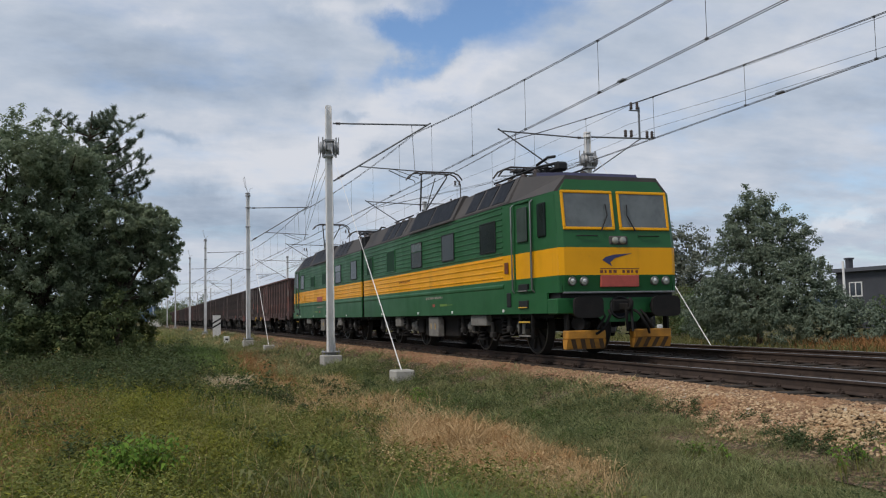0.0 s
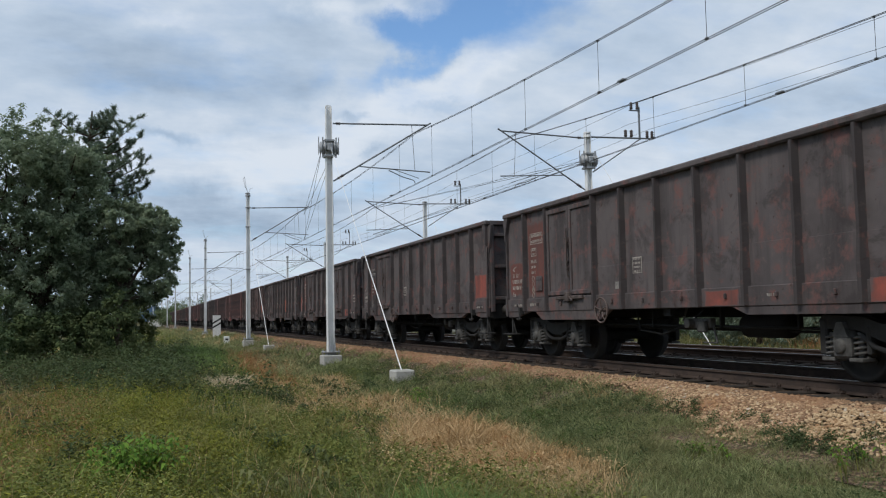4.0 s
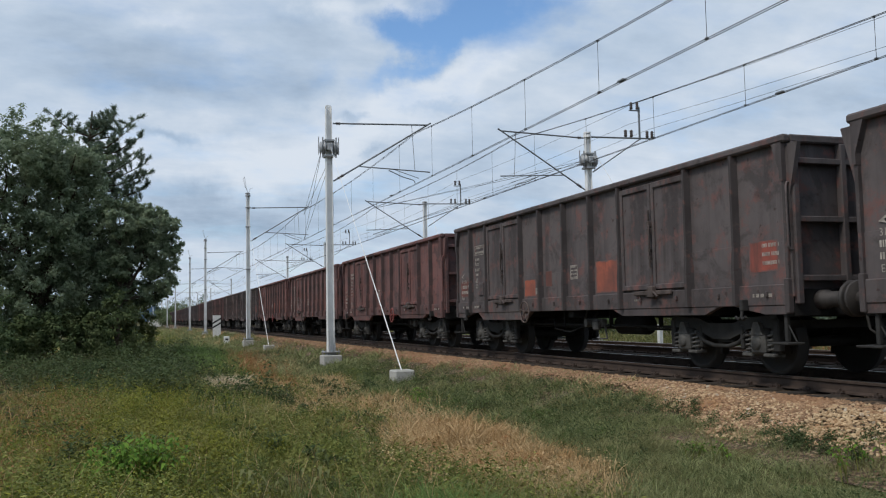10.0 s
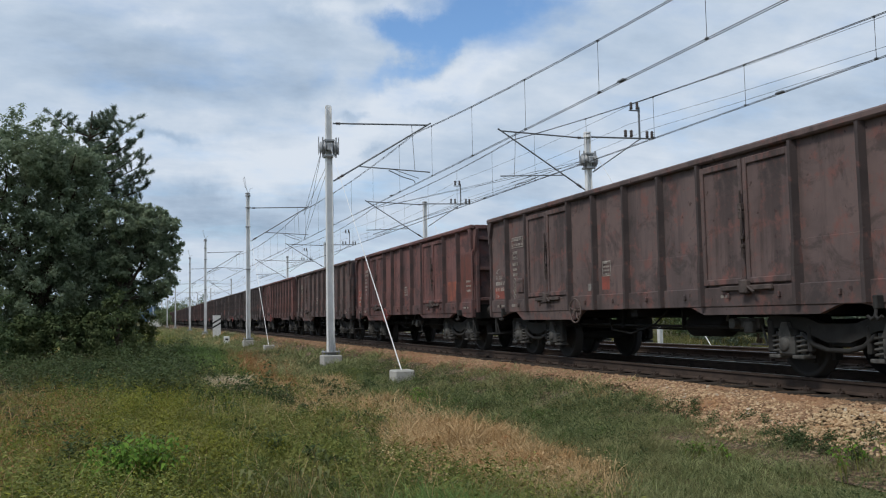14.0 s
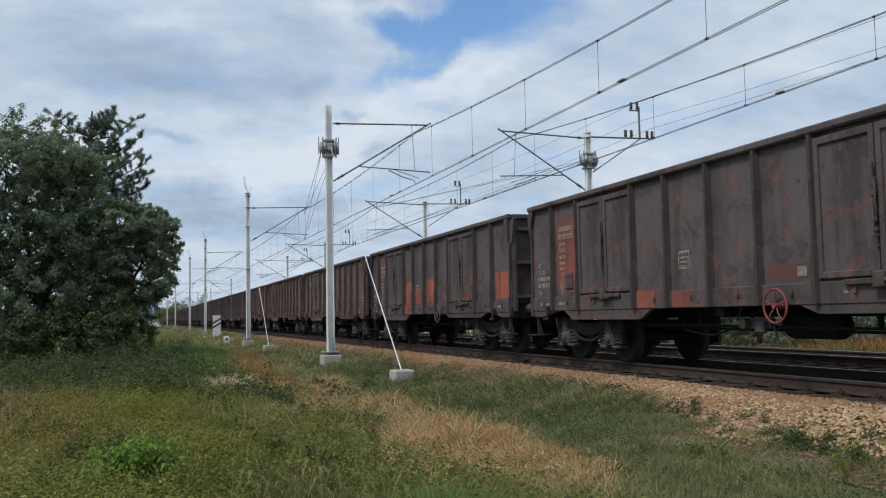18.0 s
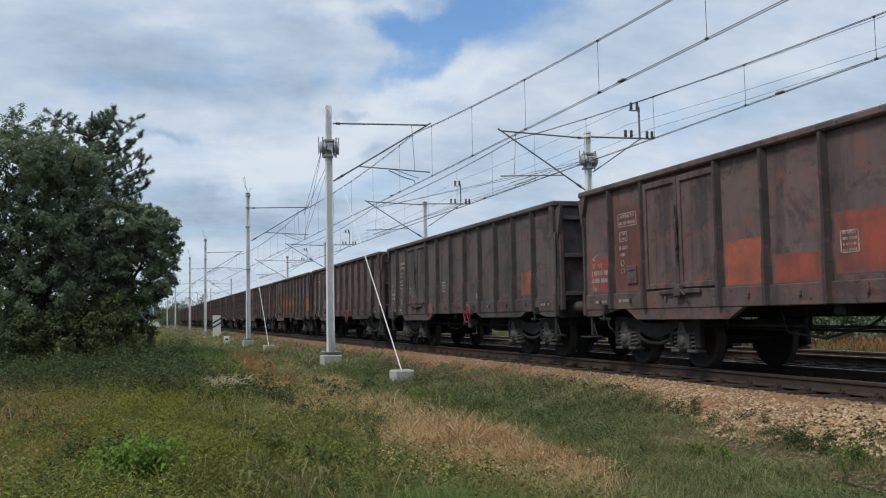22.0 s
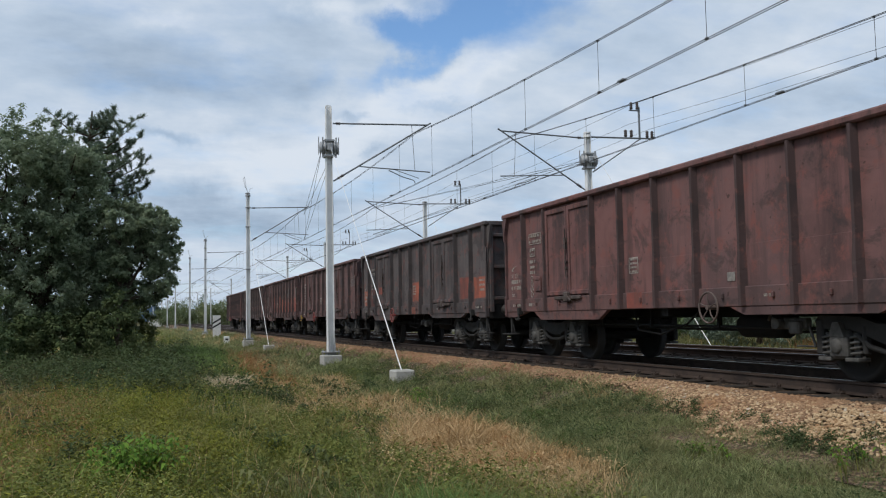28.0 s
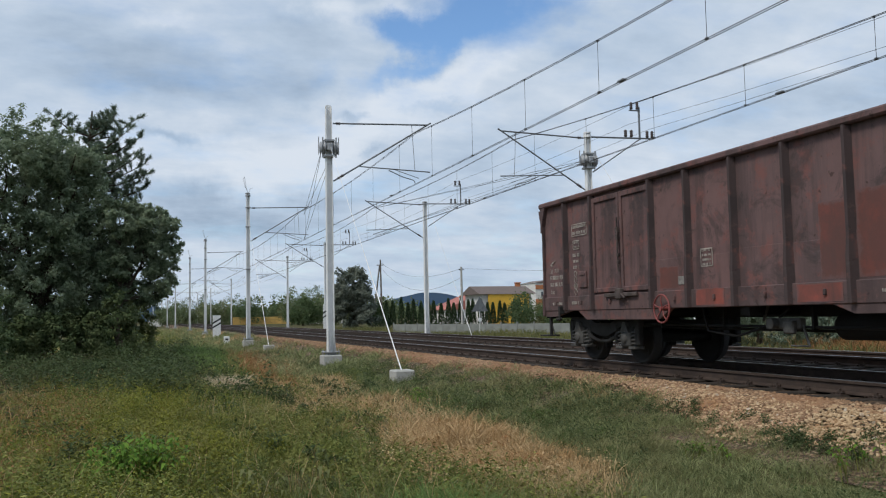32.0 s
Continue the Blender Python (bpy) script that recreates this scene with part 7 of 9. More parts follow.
guy(-21.8, NEAR_Y, -30.7, 7.2, "pale guy rod rising from a concrete block to the mast")
guy(-46.5, NEAR_Y, -55.7, 7.2, "pale guy rod rising from a low concrete block to its mast")
guy(-23.9, FAR_Y + 0.5, -31.0, 7.0, "pale guy rod beyond the second track with concrete block")
guy(-45.6, FAR_Y + 0.5, -52.3, 7.0, "slim guy rod beside the far track with concrete block")


def line(y, masts, label, twin, drop=0.90):
    """Carrying wire, contact wire and droppers over one track."""
    xs = sorted([m[0] for m in masts] + [20.3, 71.0])
    t = thing("catenary", label, "overhead wire")
    mw, cw, dr = Shape(), Shape(), Shape()
    for a, b in zip(xs[:-1], xs[1:]):
        span = b - a
        sag = min(1.3, drop * (span / 51.0) ** 2)
        k = max(4, int(span / 3.0))
        pts = []
        for i in range(k + 1):
            u = i / k
            pts.append((a + span * u, y, MESS - sag * 4 * u * (1 - u)))
        far_ = a < -130
        for off in ((-0.03, 0.03) if twin and not far_ else (0.0,)):
            mw.path([(p[0], p[1] + off, p[2]) for p in pts], 0.0085 if not far_ else 0.012, 4)
        n_ = max(3, int(round(span / 3.95)))
        for i in range(n_):
            u = (i + 0.5) / n_
            x, z = a + span * u, MESS - sag * 4 * u * (1 - u)
            if a > -110:
                dr.tube((x, y, WIRE), (x, y, z), 0.0055, n=4)
                dr.box(x - 0.025, x + 0.025, y - 0.015, y + 0.015, z - 0.03, z + 0.02)
                dr.box(x - 0.025, x + 0.025, y - 0.03, y + 0.03, WIRE - 0.01, WIRE + 0.03)
    for off in (-0.035, 0.035):
        cw.tube((xs[0], y + off, WIRE), (xs[-1], y + off, WIRE), 0.0085, n=4)
    part("carrying_wire", mw, MAT["wire"], t)
    part("contact_wire", cw, MAT["wire"], t)
    tagged(part("dropper_wire", dr, MAT["wire"], t), kind="stuff")
    for x in (-16.0, -34.0):
        part("clamp", Shape().box(x - 0.12, x + 0.12, y - 0.05, y + 0.05, WIRE + 0.0, WIRE + 0.045, 0.01), MAT["galv_dark"], t)


line(0.12, NEAR_MASTS, "twin contact and carrying wires over the nearer track", True)
line(FAR - 0.1, FAR_MASTS, "contact and carrying wires over the second track", True, 1.12)


def feeder(y, z, drop, label):
    xs = sorted([m[0] for m in FAR_MASTS] + [20.0, 70.0])
    s = Shape()
    for a, b in zip(xs[:-1], xs[1:]):
        k = 8
        sag = drop * ((b - a) / 51.0) ** 2
        s.path([(a + (b - a) * i / k, y, z - sag * 4 * (i / k) * (1 - i / k)) for i in range(k + 1)], 0.007, 4)
    solid("feeder_wire", s, MAT["wire"], label, "cable", group="feeder wires")


for dy, z, drop in ((1.9, 8.52, 0.9), (2.85, 8.36, 0.6), (2.2, 9.42, 0.85)):
    feeder(FAR_Y + dy, z, drop, "thin feeder cable strung along the far masts")


def lineside():
    t = thing("distance_board", "tall white board with black slanted bars beside the track", "railway sign", at=(-84.0, -2.75, 0))
    part("board", Shape().box(-0.03, 0.03, -0.36, 0.36, -0.62, 1.35, 0.01), MAT["white"], t)
    for z in (0.15, 0.55):
        s = Shape().prism([(-0.36, z), (0.36, z + 0.42), (0.36, z + 0.58), (-0.36, z + 0.16)], 0.031, 0.036, "x")
        part("black_bar", s, MAT["black"], t)
    t = thing("marker_stone", "low white marker plate standing in the grass by the track", "marker", at=(-63.0, -3.75, 0))
    part("plate", Shape().box(-0.05, 0.05, -0.2, 0.2, -0.78, -0.22, 0.03), MAT["white"], t)
    s = Shape()
    bars(s, 0, 0, 0.2, 0.12, 0, random.Random(2))
    part("mark", Shape().box(0.051, 0.055, -0.1, 0.1, -0.48, -0.36), MAT["black"], t)
    t = thing("distance_board", "white board with black slanted bars fixed beside a far mast", "railway sign", at=(-82.5, 7.2, 0))
    part("board", Shape().box(-0.03, 0.03, -0.33, 0.33, -0.2, 2.2, 0.01), MAT["white"], t)
    for z in (0.9, 1.3):
        part("black_bar", Shape().prism([(-0.33, z), (0.33, z + 0.4), (0.33, z + 0.55), (-0.33, z + 0.15)], 0.031, 0.036, "x"), MAT["black"], t)
    t = thing("kilometre_post", "small white concrete post beyond the second track", "marker", at=(-33.5, 12.0, 0))
    part("post", Shape().box(-0.1, 0.1, -0.1, 0.1, -0.75, 0.35, 0.03), MAT["white"], t)


lineside()

# ---- trees and shrubs ----
MAT["bark"] = plain("bark", (0.085, 0.065, 0.048), 0.95, vary=0.4, scale=8, bump=0.6, spec=0.15)
MAT["leaf_crown"] = leaf_mat("leaf_crown", (0.120, 0.170, 0.098), (0.300, 0.360, 0.222), (0.24, 0.29, 0.185), 0.5, 0.6, 0.9)
MAT["leaf_silver"] = leaf_mat("leaf_silver", (0.085, 0.105, 0.080), (0.230, 0.255, 0.195), (0.17, 0.19, 0.15), 0.4, 0.4, 0.5)
MAT["leaf_bush"] = leaf_mat("leaf_bush", (0.090, 0.130, 0.090), (0.240, 0.295, 0.210), (0.18, 0.225, 0.155), 0.45, 0.45, 0.6)
MAT["weed_dark"] = leaf_mat("weed_dark", (0.034, 0.056, 0.022), (0.105, 0.140, 0.056), (0.085, 0.100, 0.042), 0.15, 0.3, 0.8)
MAT["leaf_mid"] = leaf_mat("leaf_mid", (0.055, 0.092, 0.038), (0.150, 0.200, 0.085), (0.105, 0.145, 0.062), 0.3, 0.45)
MAT["leaf_olive"] = leaf_mat("leaf_olive", (0.075, 0.098, 0.032), (0.165, 0.180, 0.060), (0.115, 0.125, 0.048))
MAT["needle"] = leaf_mat("needle", (0.095, 0.140, 0.098), (0.215, 0.265, 0.190), None, 0.3, 0.4)
MAT["leaf_thuja"] = leaf_mat("leaf_thuja", (0.030, 0.055, 0.024), (0.065, 0.10, 0.040))
MAT["leaf_far"] = leaf_mat("leaf_far", (0.085, 0.120, 0.060), (0.170, 0.205, 0.095), (0.19, 0.20, 0.085), 0.3, 0.3, 0.06)


def clump_leaves(rng, blobs, count, size, spiky=0.0, hollow=0.35):
    """Leaf quads in lumpy masses. blobs: centre and radii. Leaves crowd towards the outside, in twigs."""
    vol = np.array([b[3] * b[4] * b[5] for b in blobs]) ** 0.67
    vol /= vol.sum()
    out = []
    for b, p in zip(blobs, vol):
        n_ = int(count * p)
        twigs = max(6, n_ // 40)
        d = rng.normal(size=(twigs, 3))
        d /= np.linalg.norm(d, axis=1)[:, None]
        r = hollow + (1 - hollow) * rng.rand(twigs) ** 0.6
        lump = 1.0 + 0.30 * np.sin(d[:, 0] * 5 + b[0]) * np.sin(d[:, 1] * 6 + b[1]) + 0.22 * np.sin(d[:, 2] * 9 + b[1]) * np.sin(d[:, 1] * 11) + 0.17 * rng.randn(twigs)
        lump = np.clip(lump, 0.5, 1.28)
        c = np.array(b[:3]) + d * (r * lump)[:, None] * np.array(b[3:6])
        idx = rng.randint(0, twigs, n_)
        spread_ = size * 2.2
        pts = c[idx] + rng.normal(size=(n_, 3)) * np.array([spread_, spread_, spread_ * 0.75])
        out.append(pts)
    pts = np.concatenate(out)
    n_ = len(pts)
    u = rng.normal(size=(n_, 3))
    u /= np.linalg.norm(u, axis=1)[:, None]
    w = rng.normal(size=(n_, 3))
    w -= u * (u * w).sum(1)[:, None]
    w /= np.linalg.norm(w, axis=1)[:, None]
    s = size * rng.uniform(0.6, 1.3, n_)[:, None]
    a = u * s
    b2 = w * s * (0.5 if spiky == 0 else 0.16)
    return np.stack([pts - a, pts + b2, pts + a * 1.1, pts - b2], 1)


def twig_clusters(rng, blobs, count, size, gather):
    """Foliage as tufts round twig ends: each tuft a small dome of leaves that face outwards and up, with hollows between."""
    area = np.array([(b[3] * b[4] * b[5]) ** 0.667 for b in blobs])
    area /= area.sum()
    pts, nrm = [], []
    for b, p in zip(blobs, area):
        rad = np.array(b[3:6])
        tufts = max(8, int(26 * (rad.prod() ** 0.667) / gather ** 2 * 0.22))
        d = rng.normal(size=(tufts, 3))
        d[:, 2] += 0.25
        d /= np.linalg.norm(d, axis=1)[:, None]
        r = 0.58 + 0.46 * rng.rand(tufts) ** 0.7 + 0.15 * rng.randn(tufts)
        c = np.array(b[:3]) + d * r[:, None] * rad
        tr = gather * rng.uniform(0.55, 1.35, tufts)
        n_ = int(count * p)
        i = rng.choice(tufts, n_, p=tr ** 2 / (tr ** 2).sum())
        e = rng.normal(size=(n_, 3)) + d[i] * 0.8 + np.array([0, 0, 0.15])
        e /= np.linalg.norm(e, axis=1)[:, None]
        q = c[i] + e * (tr[i] * rng.uniform(0.25, 1.12, n_))[:, None] * np.array([1, 1, 0.80])
        # a third of the tufts run out as sprays along their twig
        way = d + rng.normal(size=(tufts, 3)) * 0.5 + np.array([0, 0, 0.25])
        way /= np.linalg.norm(way, axis=1)[:, None]
        long_ = np.where(rng.rand(tufts) < 0.36, rng.uniform(0.6, 2.0, tufts), 0.0) * tr
        f_ = rng.rand(n_)
        thin = np.where(long_[i] > 0, 0.5, 1.0)[:, None]
        q = c[i] + (q - c[i]) * thin + way[i] * (long_[i] * f_)[:, None]
        g = e * 0.8 + d[i] * 0.4 + np.array([0, 0, 0.45]) + rng.normal(size=(n_, 3)) * 0.55
        pts.append(q)
        nrm.append(g / np.linalg.norm(g, axis=1)[:, None])
    pts, nrm = np.concatenate(pts), np.concatenate(nrm)
    n_ = len(pts)
    u = np.cross(nrm, rng.normal(size=(n_, 3)))
    u /= np.linalg.norm(u, axis=1)[:, None]
    w = np.cross(nrm, u)
    s = size * rng.uniform(0.6, 1.3, n_)[:, None]
    fold = nrm * s * 0.12
    return np.stack([pts - u * s, pts + w * s * 0.52 + fold, pts + u * s * 1.1, pts - w * s * 0.52 + fold], 1)


def limbs(rng, base, blobs, r, k=None):
    """A trunk that forks into limbs ending in the leaf masses."""
    s = Shape()
    base = Vector(base)
    tops = [Vector(b[:3]) for b in blobs]
    mean = sum(tops, Vector()) / len(tops)
    fork = base.lerp(Vector((base.x * 0.6 + mean.x * 0.4, base.y * 0.6 + mean.y * 0.4, mean.z)), 0.55)
    j = Vector((rng.uniform(-0.15, 0.15), rng.uniform(-0.15, 0.15), 0))
    s.path([base - Vector((0, 0, 0.3)), base.lerp(fork, 0.3) + j, base.lerp(fork, 0.7) - j, fork], [r * 1.25, r, r * 0.85, r * 0.7], 9)
    for t in tops:
        mid = fork.lerp(t, 0.5) + Vector((rng.uniform(-0.3, 0.3), rng.uniform(-0.3, 0.3), rng.uniform(-0.1, 0.4)))
        s.path([fork, mid, t], [r * 0.5, r * 0.3, r * 0.1], 6)
        for _ in range(3):
            e = t + Vector((rng.uniform(-1, 1), rng.uniform(-1, 1), rng.uniform(-0.4, 0.8))) * 0.9
            s.path([mid.lerp(t, 0.4), mid.lerp(e, 0.7), e], [r * 0.2, r * 0.12, r * 0.04], 5)
    return s


def tree(name, label, base, blobs, leaves, size, mat, seed, r=0.18, cat="tree", gather=0.0, group=""):
    t = thing(name, label, cat, group, at=base)
    off = Vector(base)
    bl = [(b[0] - off.x, b[1] - off.y, b[2] - off.z, *b[3:]) for b in blobs]
    part("trunk", limbs(np.random.RandomState(seed), (0, 0, 0), bl, r), MAT["bark"], t)
    rng = np.random.RandomState(seed + 1)
    me = fast_mesh("crown", twig_clusters(rng, bl, leaves, size, gather) if gather else clump_leaves(rng, bl, leaves, size), 4, MAT[mat])
    part("crown", me, None, t)
    return t


def big_tree():
    # broad-leaved tree over the ditch
    tree("broadleaf_tree", "tall dark green broad-leaved tree at the meadow's edge", (-38.5, -13.2, -0.85),
         [(-38, -13.7, 7.3, 1.9, 1.8, 1.5), (-38.5, -12.6, 5.9, 2.0, 1.8, 1.6), (-37, -14.9, 7.0, 1.8, 1.6, 1.7), (-38, -12.3, 7.3, 1.4, 1.0, 1.0), (-38.5, -11.2, 1.8, 1.6, 1.4, 1.5), (-38.5, -11.4, 3.2, 1.5, 1.3, 1.2), (-39.5, -12.4, 1.0, 1.6, 1.8, 1.5), (-39.5, -14.4, 0.8, 1.6, 1.8, 1.5), (-38, -12.9, 4.0, 2.0, 1.9, 1.6),
          (-37, -14.6, 4.0, 1.9, 1.8, 1.7), (-39, -11.9, 6.6, 1.5, 1.3, 1.2), (-37.5, -13.3, 2.2, 1.8, 2.0, 1.3), (-37, -15.6, 2.2, 1.8, 1.7, 1.5), (-38, -16.8, 5.0, 2, 2, 2.4),
          (-38.3, -11.6, 4.4, 1.4, 1.1, 1.1)],
         120000, 0.072, "leaf_crown", 21, 0.28, gather=0.36)
    tree("broadleaf_tree", "spreading broad-leaved tree leaning out towards the line", (-38.0, -10.4, -0.85),
         [(-38, -9.2, 4.7, 1.2, 0.85, 0.75), (-38, -8.75, 3.7, 1.2, 0.70, 0.8), (-38.5, -9.9, 4.0, 1.3, 1.0, 0.9), (-38, -8.75, 2.6, 1.1, 0.55, 0.6), (-37.7, -8.45, 4.75, 0.7, 0.4, 0.45),
          (-38, -10.6, 3.0, 1.2, 0.9, 0.8), (-38, -9.3, 5.3, 0.9, 0.6, 0.4), (-37.5, -10.2, 5.0, 1.0, 0.8, 0.7), (-38, -9.0, 2.0, 0.8, 0.45, 0.4)],
         36000, 0.070, "leaf_crown", 31, 0.16, gather=0.26)
    # pine behind it: tiers of twigs that turn up at the ends
    rng = random.Random(8)
    t = thing("pine_tree", "dark pine with upturned twigs standing among broad-leaved trees", "tree", at=(-41.0, -11.9, 0.55))
    wood = Shape().path([(0, 0, -1.7), (0.1, 0.15, 3.5), (-0.05, 0.3, 7.0), (0.1, 0.45, 9.6)], [0.17, 0.13, 0.09, 0.03], 8)
    tufts = []
    for z, reach, up, turn in ((9.3, 0.9, 0.6, 0.3), (8.8, 1.7, 0.9, 0.15), (8.4, 1.5, 0.5, 2.8), (8.1, 1.9, 0.75, -0.1), (7.6, 1.1, 0.3, 3.5), (7.0, 2.0, 0.7, 0.05), (6.7, 2.2, 0.5, -0.25), (6.3, 1.8, 0.3, 0.4),
                             (6.0, 2.0, 0.2, 2.6), (5.3, 1.6, 0.35, 0.2), (7.4, 1.9, 0.9, 0.6), (9.0, 1.3, 0.7, 3.3), (8.6, 1.0, 0.5, 1.6), (7.8, 1.4, 0.3, -1.4), (6.9, 1.6, 0.3, -1.8), (8.9, 1.2, 0.8, -0.6), (8.3, 1.5, 0.6, -0.5), (7.9, 1.6, 0.6, 0.4), (7.2, 1.9, 0.6, -0.45), (6.5, 2.0, 0.6, 0.25), (6.1, 2.1, 0.5, -0.15), (5.7, 1.9, 0.4, 0.0), (8.0, 1.2, 0.5, 0.9), (7.3, 1.5, 0.5, 2.9), (6.6, 1.5, 0.4, 3.2), (9.2, 0.7, 0.5, -0.2)):
        d = Vector((-math.sin(turn), math.cos(turn), 0))
        a = Vector((0, 0.3, z - 0.5))
        b = a + d * reach * 0.6 + Vector((0, 0, up * 0.3))
        c = a + d * reach * 1.16 + Vector((0, 0, up * 1.25))
        wood.path([a, b, c], [0.045, 0.03, 0.012], 5)
        for q in range(12):
            s = 0.30 + 0.70 * q / 11.0
            p = a.lerp(b, s / 0.6) if s < 0.6 else b.lerp(c, (s - 0.6) / 0.4)
            e = p + Vector((rng.uniform(-0.4, 0.4), rng.uniform(-0.35, 0.42), rng.uniform(0.05, 0.45)))
            wood.path([p, e], [0.014, 0.006], 4)
            tufts.append((p, e))
    part("trunk", wood, MAT["bark"], t)
    nr = np.random.RandomState(5)
    qs = []
    for p, e in tufts:
        n_ = 120
        f = nr.rand(n_, 1) ** 0.8
        pos = np.array(p) * (1 - f) + np.array(e) * f
        d = nr.normal(size=(n_, 3)) * 0.65 + np.array((e - p).normalized())
        d /= np.linalg.norm(d, axis=1)[:, None]
        w = np.cross(d, nr.normal(size=(n_, 3)))
        w /= np.linalg.norm(w, axis=1)[:, None]
        ln = nr.uniform(0.10, 0.22, (n_, 1))
        qs.append(np.stack([pos - w * 0.011, pos + w * 0.011, pos + d * ln + w * 0.006, pos + d * ln - w * 0.006], 1))
    part("needles", fast_mesh("needles", np.concatenate(qs), 4, MAT["needle"]), None, t, "blue-green needles")


big_tree()

# shrubs under and beside the big tree
SHRUBS = "shrubs at the meadow's edge"
# the first one's dark leaf colour stands in for shade below the crowns
tree("shrub", "hazel-like shrub with the trees' shade in its dark leaf colour", (-36.0, -12.5, -0.9), [(-36, -12.3, 0.2, 1.6, 1.5, 0.9), (-35.5, -13.8, 0.1, 1.5, 1.4, 0.9), (-36, -11.2, 0.3, 1.2, 0.9, 1.0), (-36, -10.2, 0.6, 1.0, 0.8, 1.1)],
     14000, 0.07, "weed_dark", 41, 0.05, "shrub", gather=0.3, group=SHRUBS)
tree("shrub", "olive green shrub standing below the leaning tree", (-40.0, -9.7, -0.9), [(-40, -9.6, 0.9, 0.9, 0.75, 1.2), (-40, -9.9, 1.9, 0.9, 0.6, 0.9), (-39.5, -10.4, 1.2, 0.8, 0.8, 1.3)],
     12000, 0.06, "leaf_olive", 43, 0.06, "shrub", gather=0.25, group=SHRUBS)
tree("shrub", "low bramble thicket spreading into the grass", (-30.0, -10.2, -1.0), [(-31, -9.6, -0.75, 2.2, 0.9, 0.42), (-29, -10.6, -0.7, 2.0, 1.0, 0.45), (-33, -8.6, -0.75, 2.0, 0.8, 0.4), (-30, -12.0, -0.65, 2.0, 1.3, 0.55), (-27, -11.6, -0.75, 1.5, 1.2, 0.35), (-34, -7.5, -0.85, 1.6, 0.7, 0.3)],
     22000, 0.05, "weed_dark", 45, 0.03, "shrub", group=SHRUBS)
tree("shrub", "pale olive bush with thin leaves beside the trees", (-33.0, -15.2, -0.9), [(-33, -15.3, 0.6, 1.4, 1.2, 1.3), (-32, -15.0, 1.6, 1.0, 0.9, 1.0), (-31.5, -14.2, 0.2, 1.3, 0.9, 0.8)],
     9000, 0.06, "leaf_mid", 47, 0.05, "shrub", gather=0.3, group=SHRUBS)
# beyond the line
FARB = "trees beyond the line"
tree("round_tree", "rounded dense dark green tree beyond the tracks", (-112.0, 16.7, -0.65), [(-112, 16.6, 4.6, 2.4, 2.0, 2.1), (-112, 15.6, 2.6, 2.4, 1.7, 2.0), (-112, 17.8, 2.6, 2.4, 1.7, 2.0), (-112, 16.7, 1.0, 2.4, 2.4, 1.4), (-112, 16.9, 6.2, 1.4, 1.1, 0.9)],
     24000, 0.16, "leaf_silver", 51, 0.2, gather=0.6, group=FARB)
tree("bushy_tree", "large green bushy tree close behind the second track", (-32.5, 16.3, -0.65),
     [(-32.3, 16.3, 4.0, 1.1, 1.2, 1.6), (-33.4, 16.2, 2.9, 1.2, 1.3, 1.6), (-31.1, 16.4, 2.9, 1.2, 1.3, 1.6), (-34.6, 16.4, 1.3, 1.5, 1.4, 1.3), (-29.7, 16.4, 1.7, 1.3, 1.4, 1.3), (-32.3, 15.7, 1.0, 2.2, 1.4, 1.3), (-28.4, 16.6, 0.5, 1.2, 1.1, 0.9),
      (-30.4, 16.4, 3.4, 0.9, 1.0, 1.3), (-31.6, 16.3, 4.9, 0.6, 0.7, 0.9), (-29.4, 16.5, 2.0, 0.8, 0.9, 0.9), (-33.2, 16.2, 4.6, 0.6, 0.7, 0.9), (-26.9, 16.8, 0.2, 1.1, 1.0, 0.8), (-32.4, 16.3, 5.4, 0.45, 0.5, 0.8), (-36.5, 16.6, 0.6, 1.3, 1.2, 1.0), (-34.0, 15.6, 0.4, 1.6, 1.0, 0.9), (-30.6, 15.8, 0.5, 1.7, 1.0, 0.9), (-28.4, 16.2, 0.3, 1.4, 0.9, 0.8)],
     92000, 0.060, "leaf_bush", 53, 0.12, gather=0.27, group=FARB)
tree("bushy_tree", "dark tall tree behind the bushes over the tracks", (-52.0, 26.0, -0.65), [(-52, 26, 5.0, 1.6, 1.5, 1.7), (-53, 25.6, 3.2, 1.8, 1.8, 1.7), (-50.6, 26.4, 3.2, 1.8, 1.6, 1.7), (-52, 26, 1.2, 2.4, 2.2, 1.5)],
     16000, 0.10, "leaf_silver", 55, 0.2, gather=0.4, group=FARB)
tree("bushy_tree", "small green bush with dry grass around it", (-26.6, 18.5, -0.65), [(-26.6, 18.5, 0.3, 1.2, 1.2, 1.0), (-25.4, 18.8, 0.0, 1.1, 1.0, 0.8), (-24.0, 18.8, 0.3, 1.2, 1.0, 0.9)], 7000, 0.08, "leaf_mid", 57, 0.05, group=FARB)
for i, (x, y, h, w) in enumerate(((-75, 24, 2.6, 2.0), (-72, 25.5, 2.2, 2.2), (-69, 24.5, 1.8, 2.2), (-64, 24, 2.0, 2.2), (-58, 22.5, 1.6, 2.2), (-46, 21, 2.2, 2.2), (-42, 19.5, 1.8, 1.8), (-20, 20, 1.6, 2.2), (-13, 21, 2.0, 2.5), (-6, 22, 2.2, 2.5), (4, 22, 2.4, 3))):
    tree("bush", "green wayside bush behind the second track", (x, y, -0.65), [(x, y, h * 0.35, w, w * 0.7, h * 0.6), (x + w * 0.6, y, h * 0.2, w * 0.7, w * 0.6, h * 0.45), (x - w * 0.5, y + 0.3, h * 0.6, w * 0.6, w * 0.6, h * 0.45)],
         4200, 0.10, ("leaf_mid", "leaf_olive")[i % 2], 60 + i, 0.06, "bush", group="bushes beyond the line")
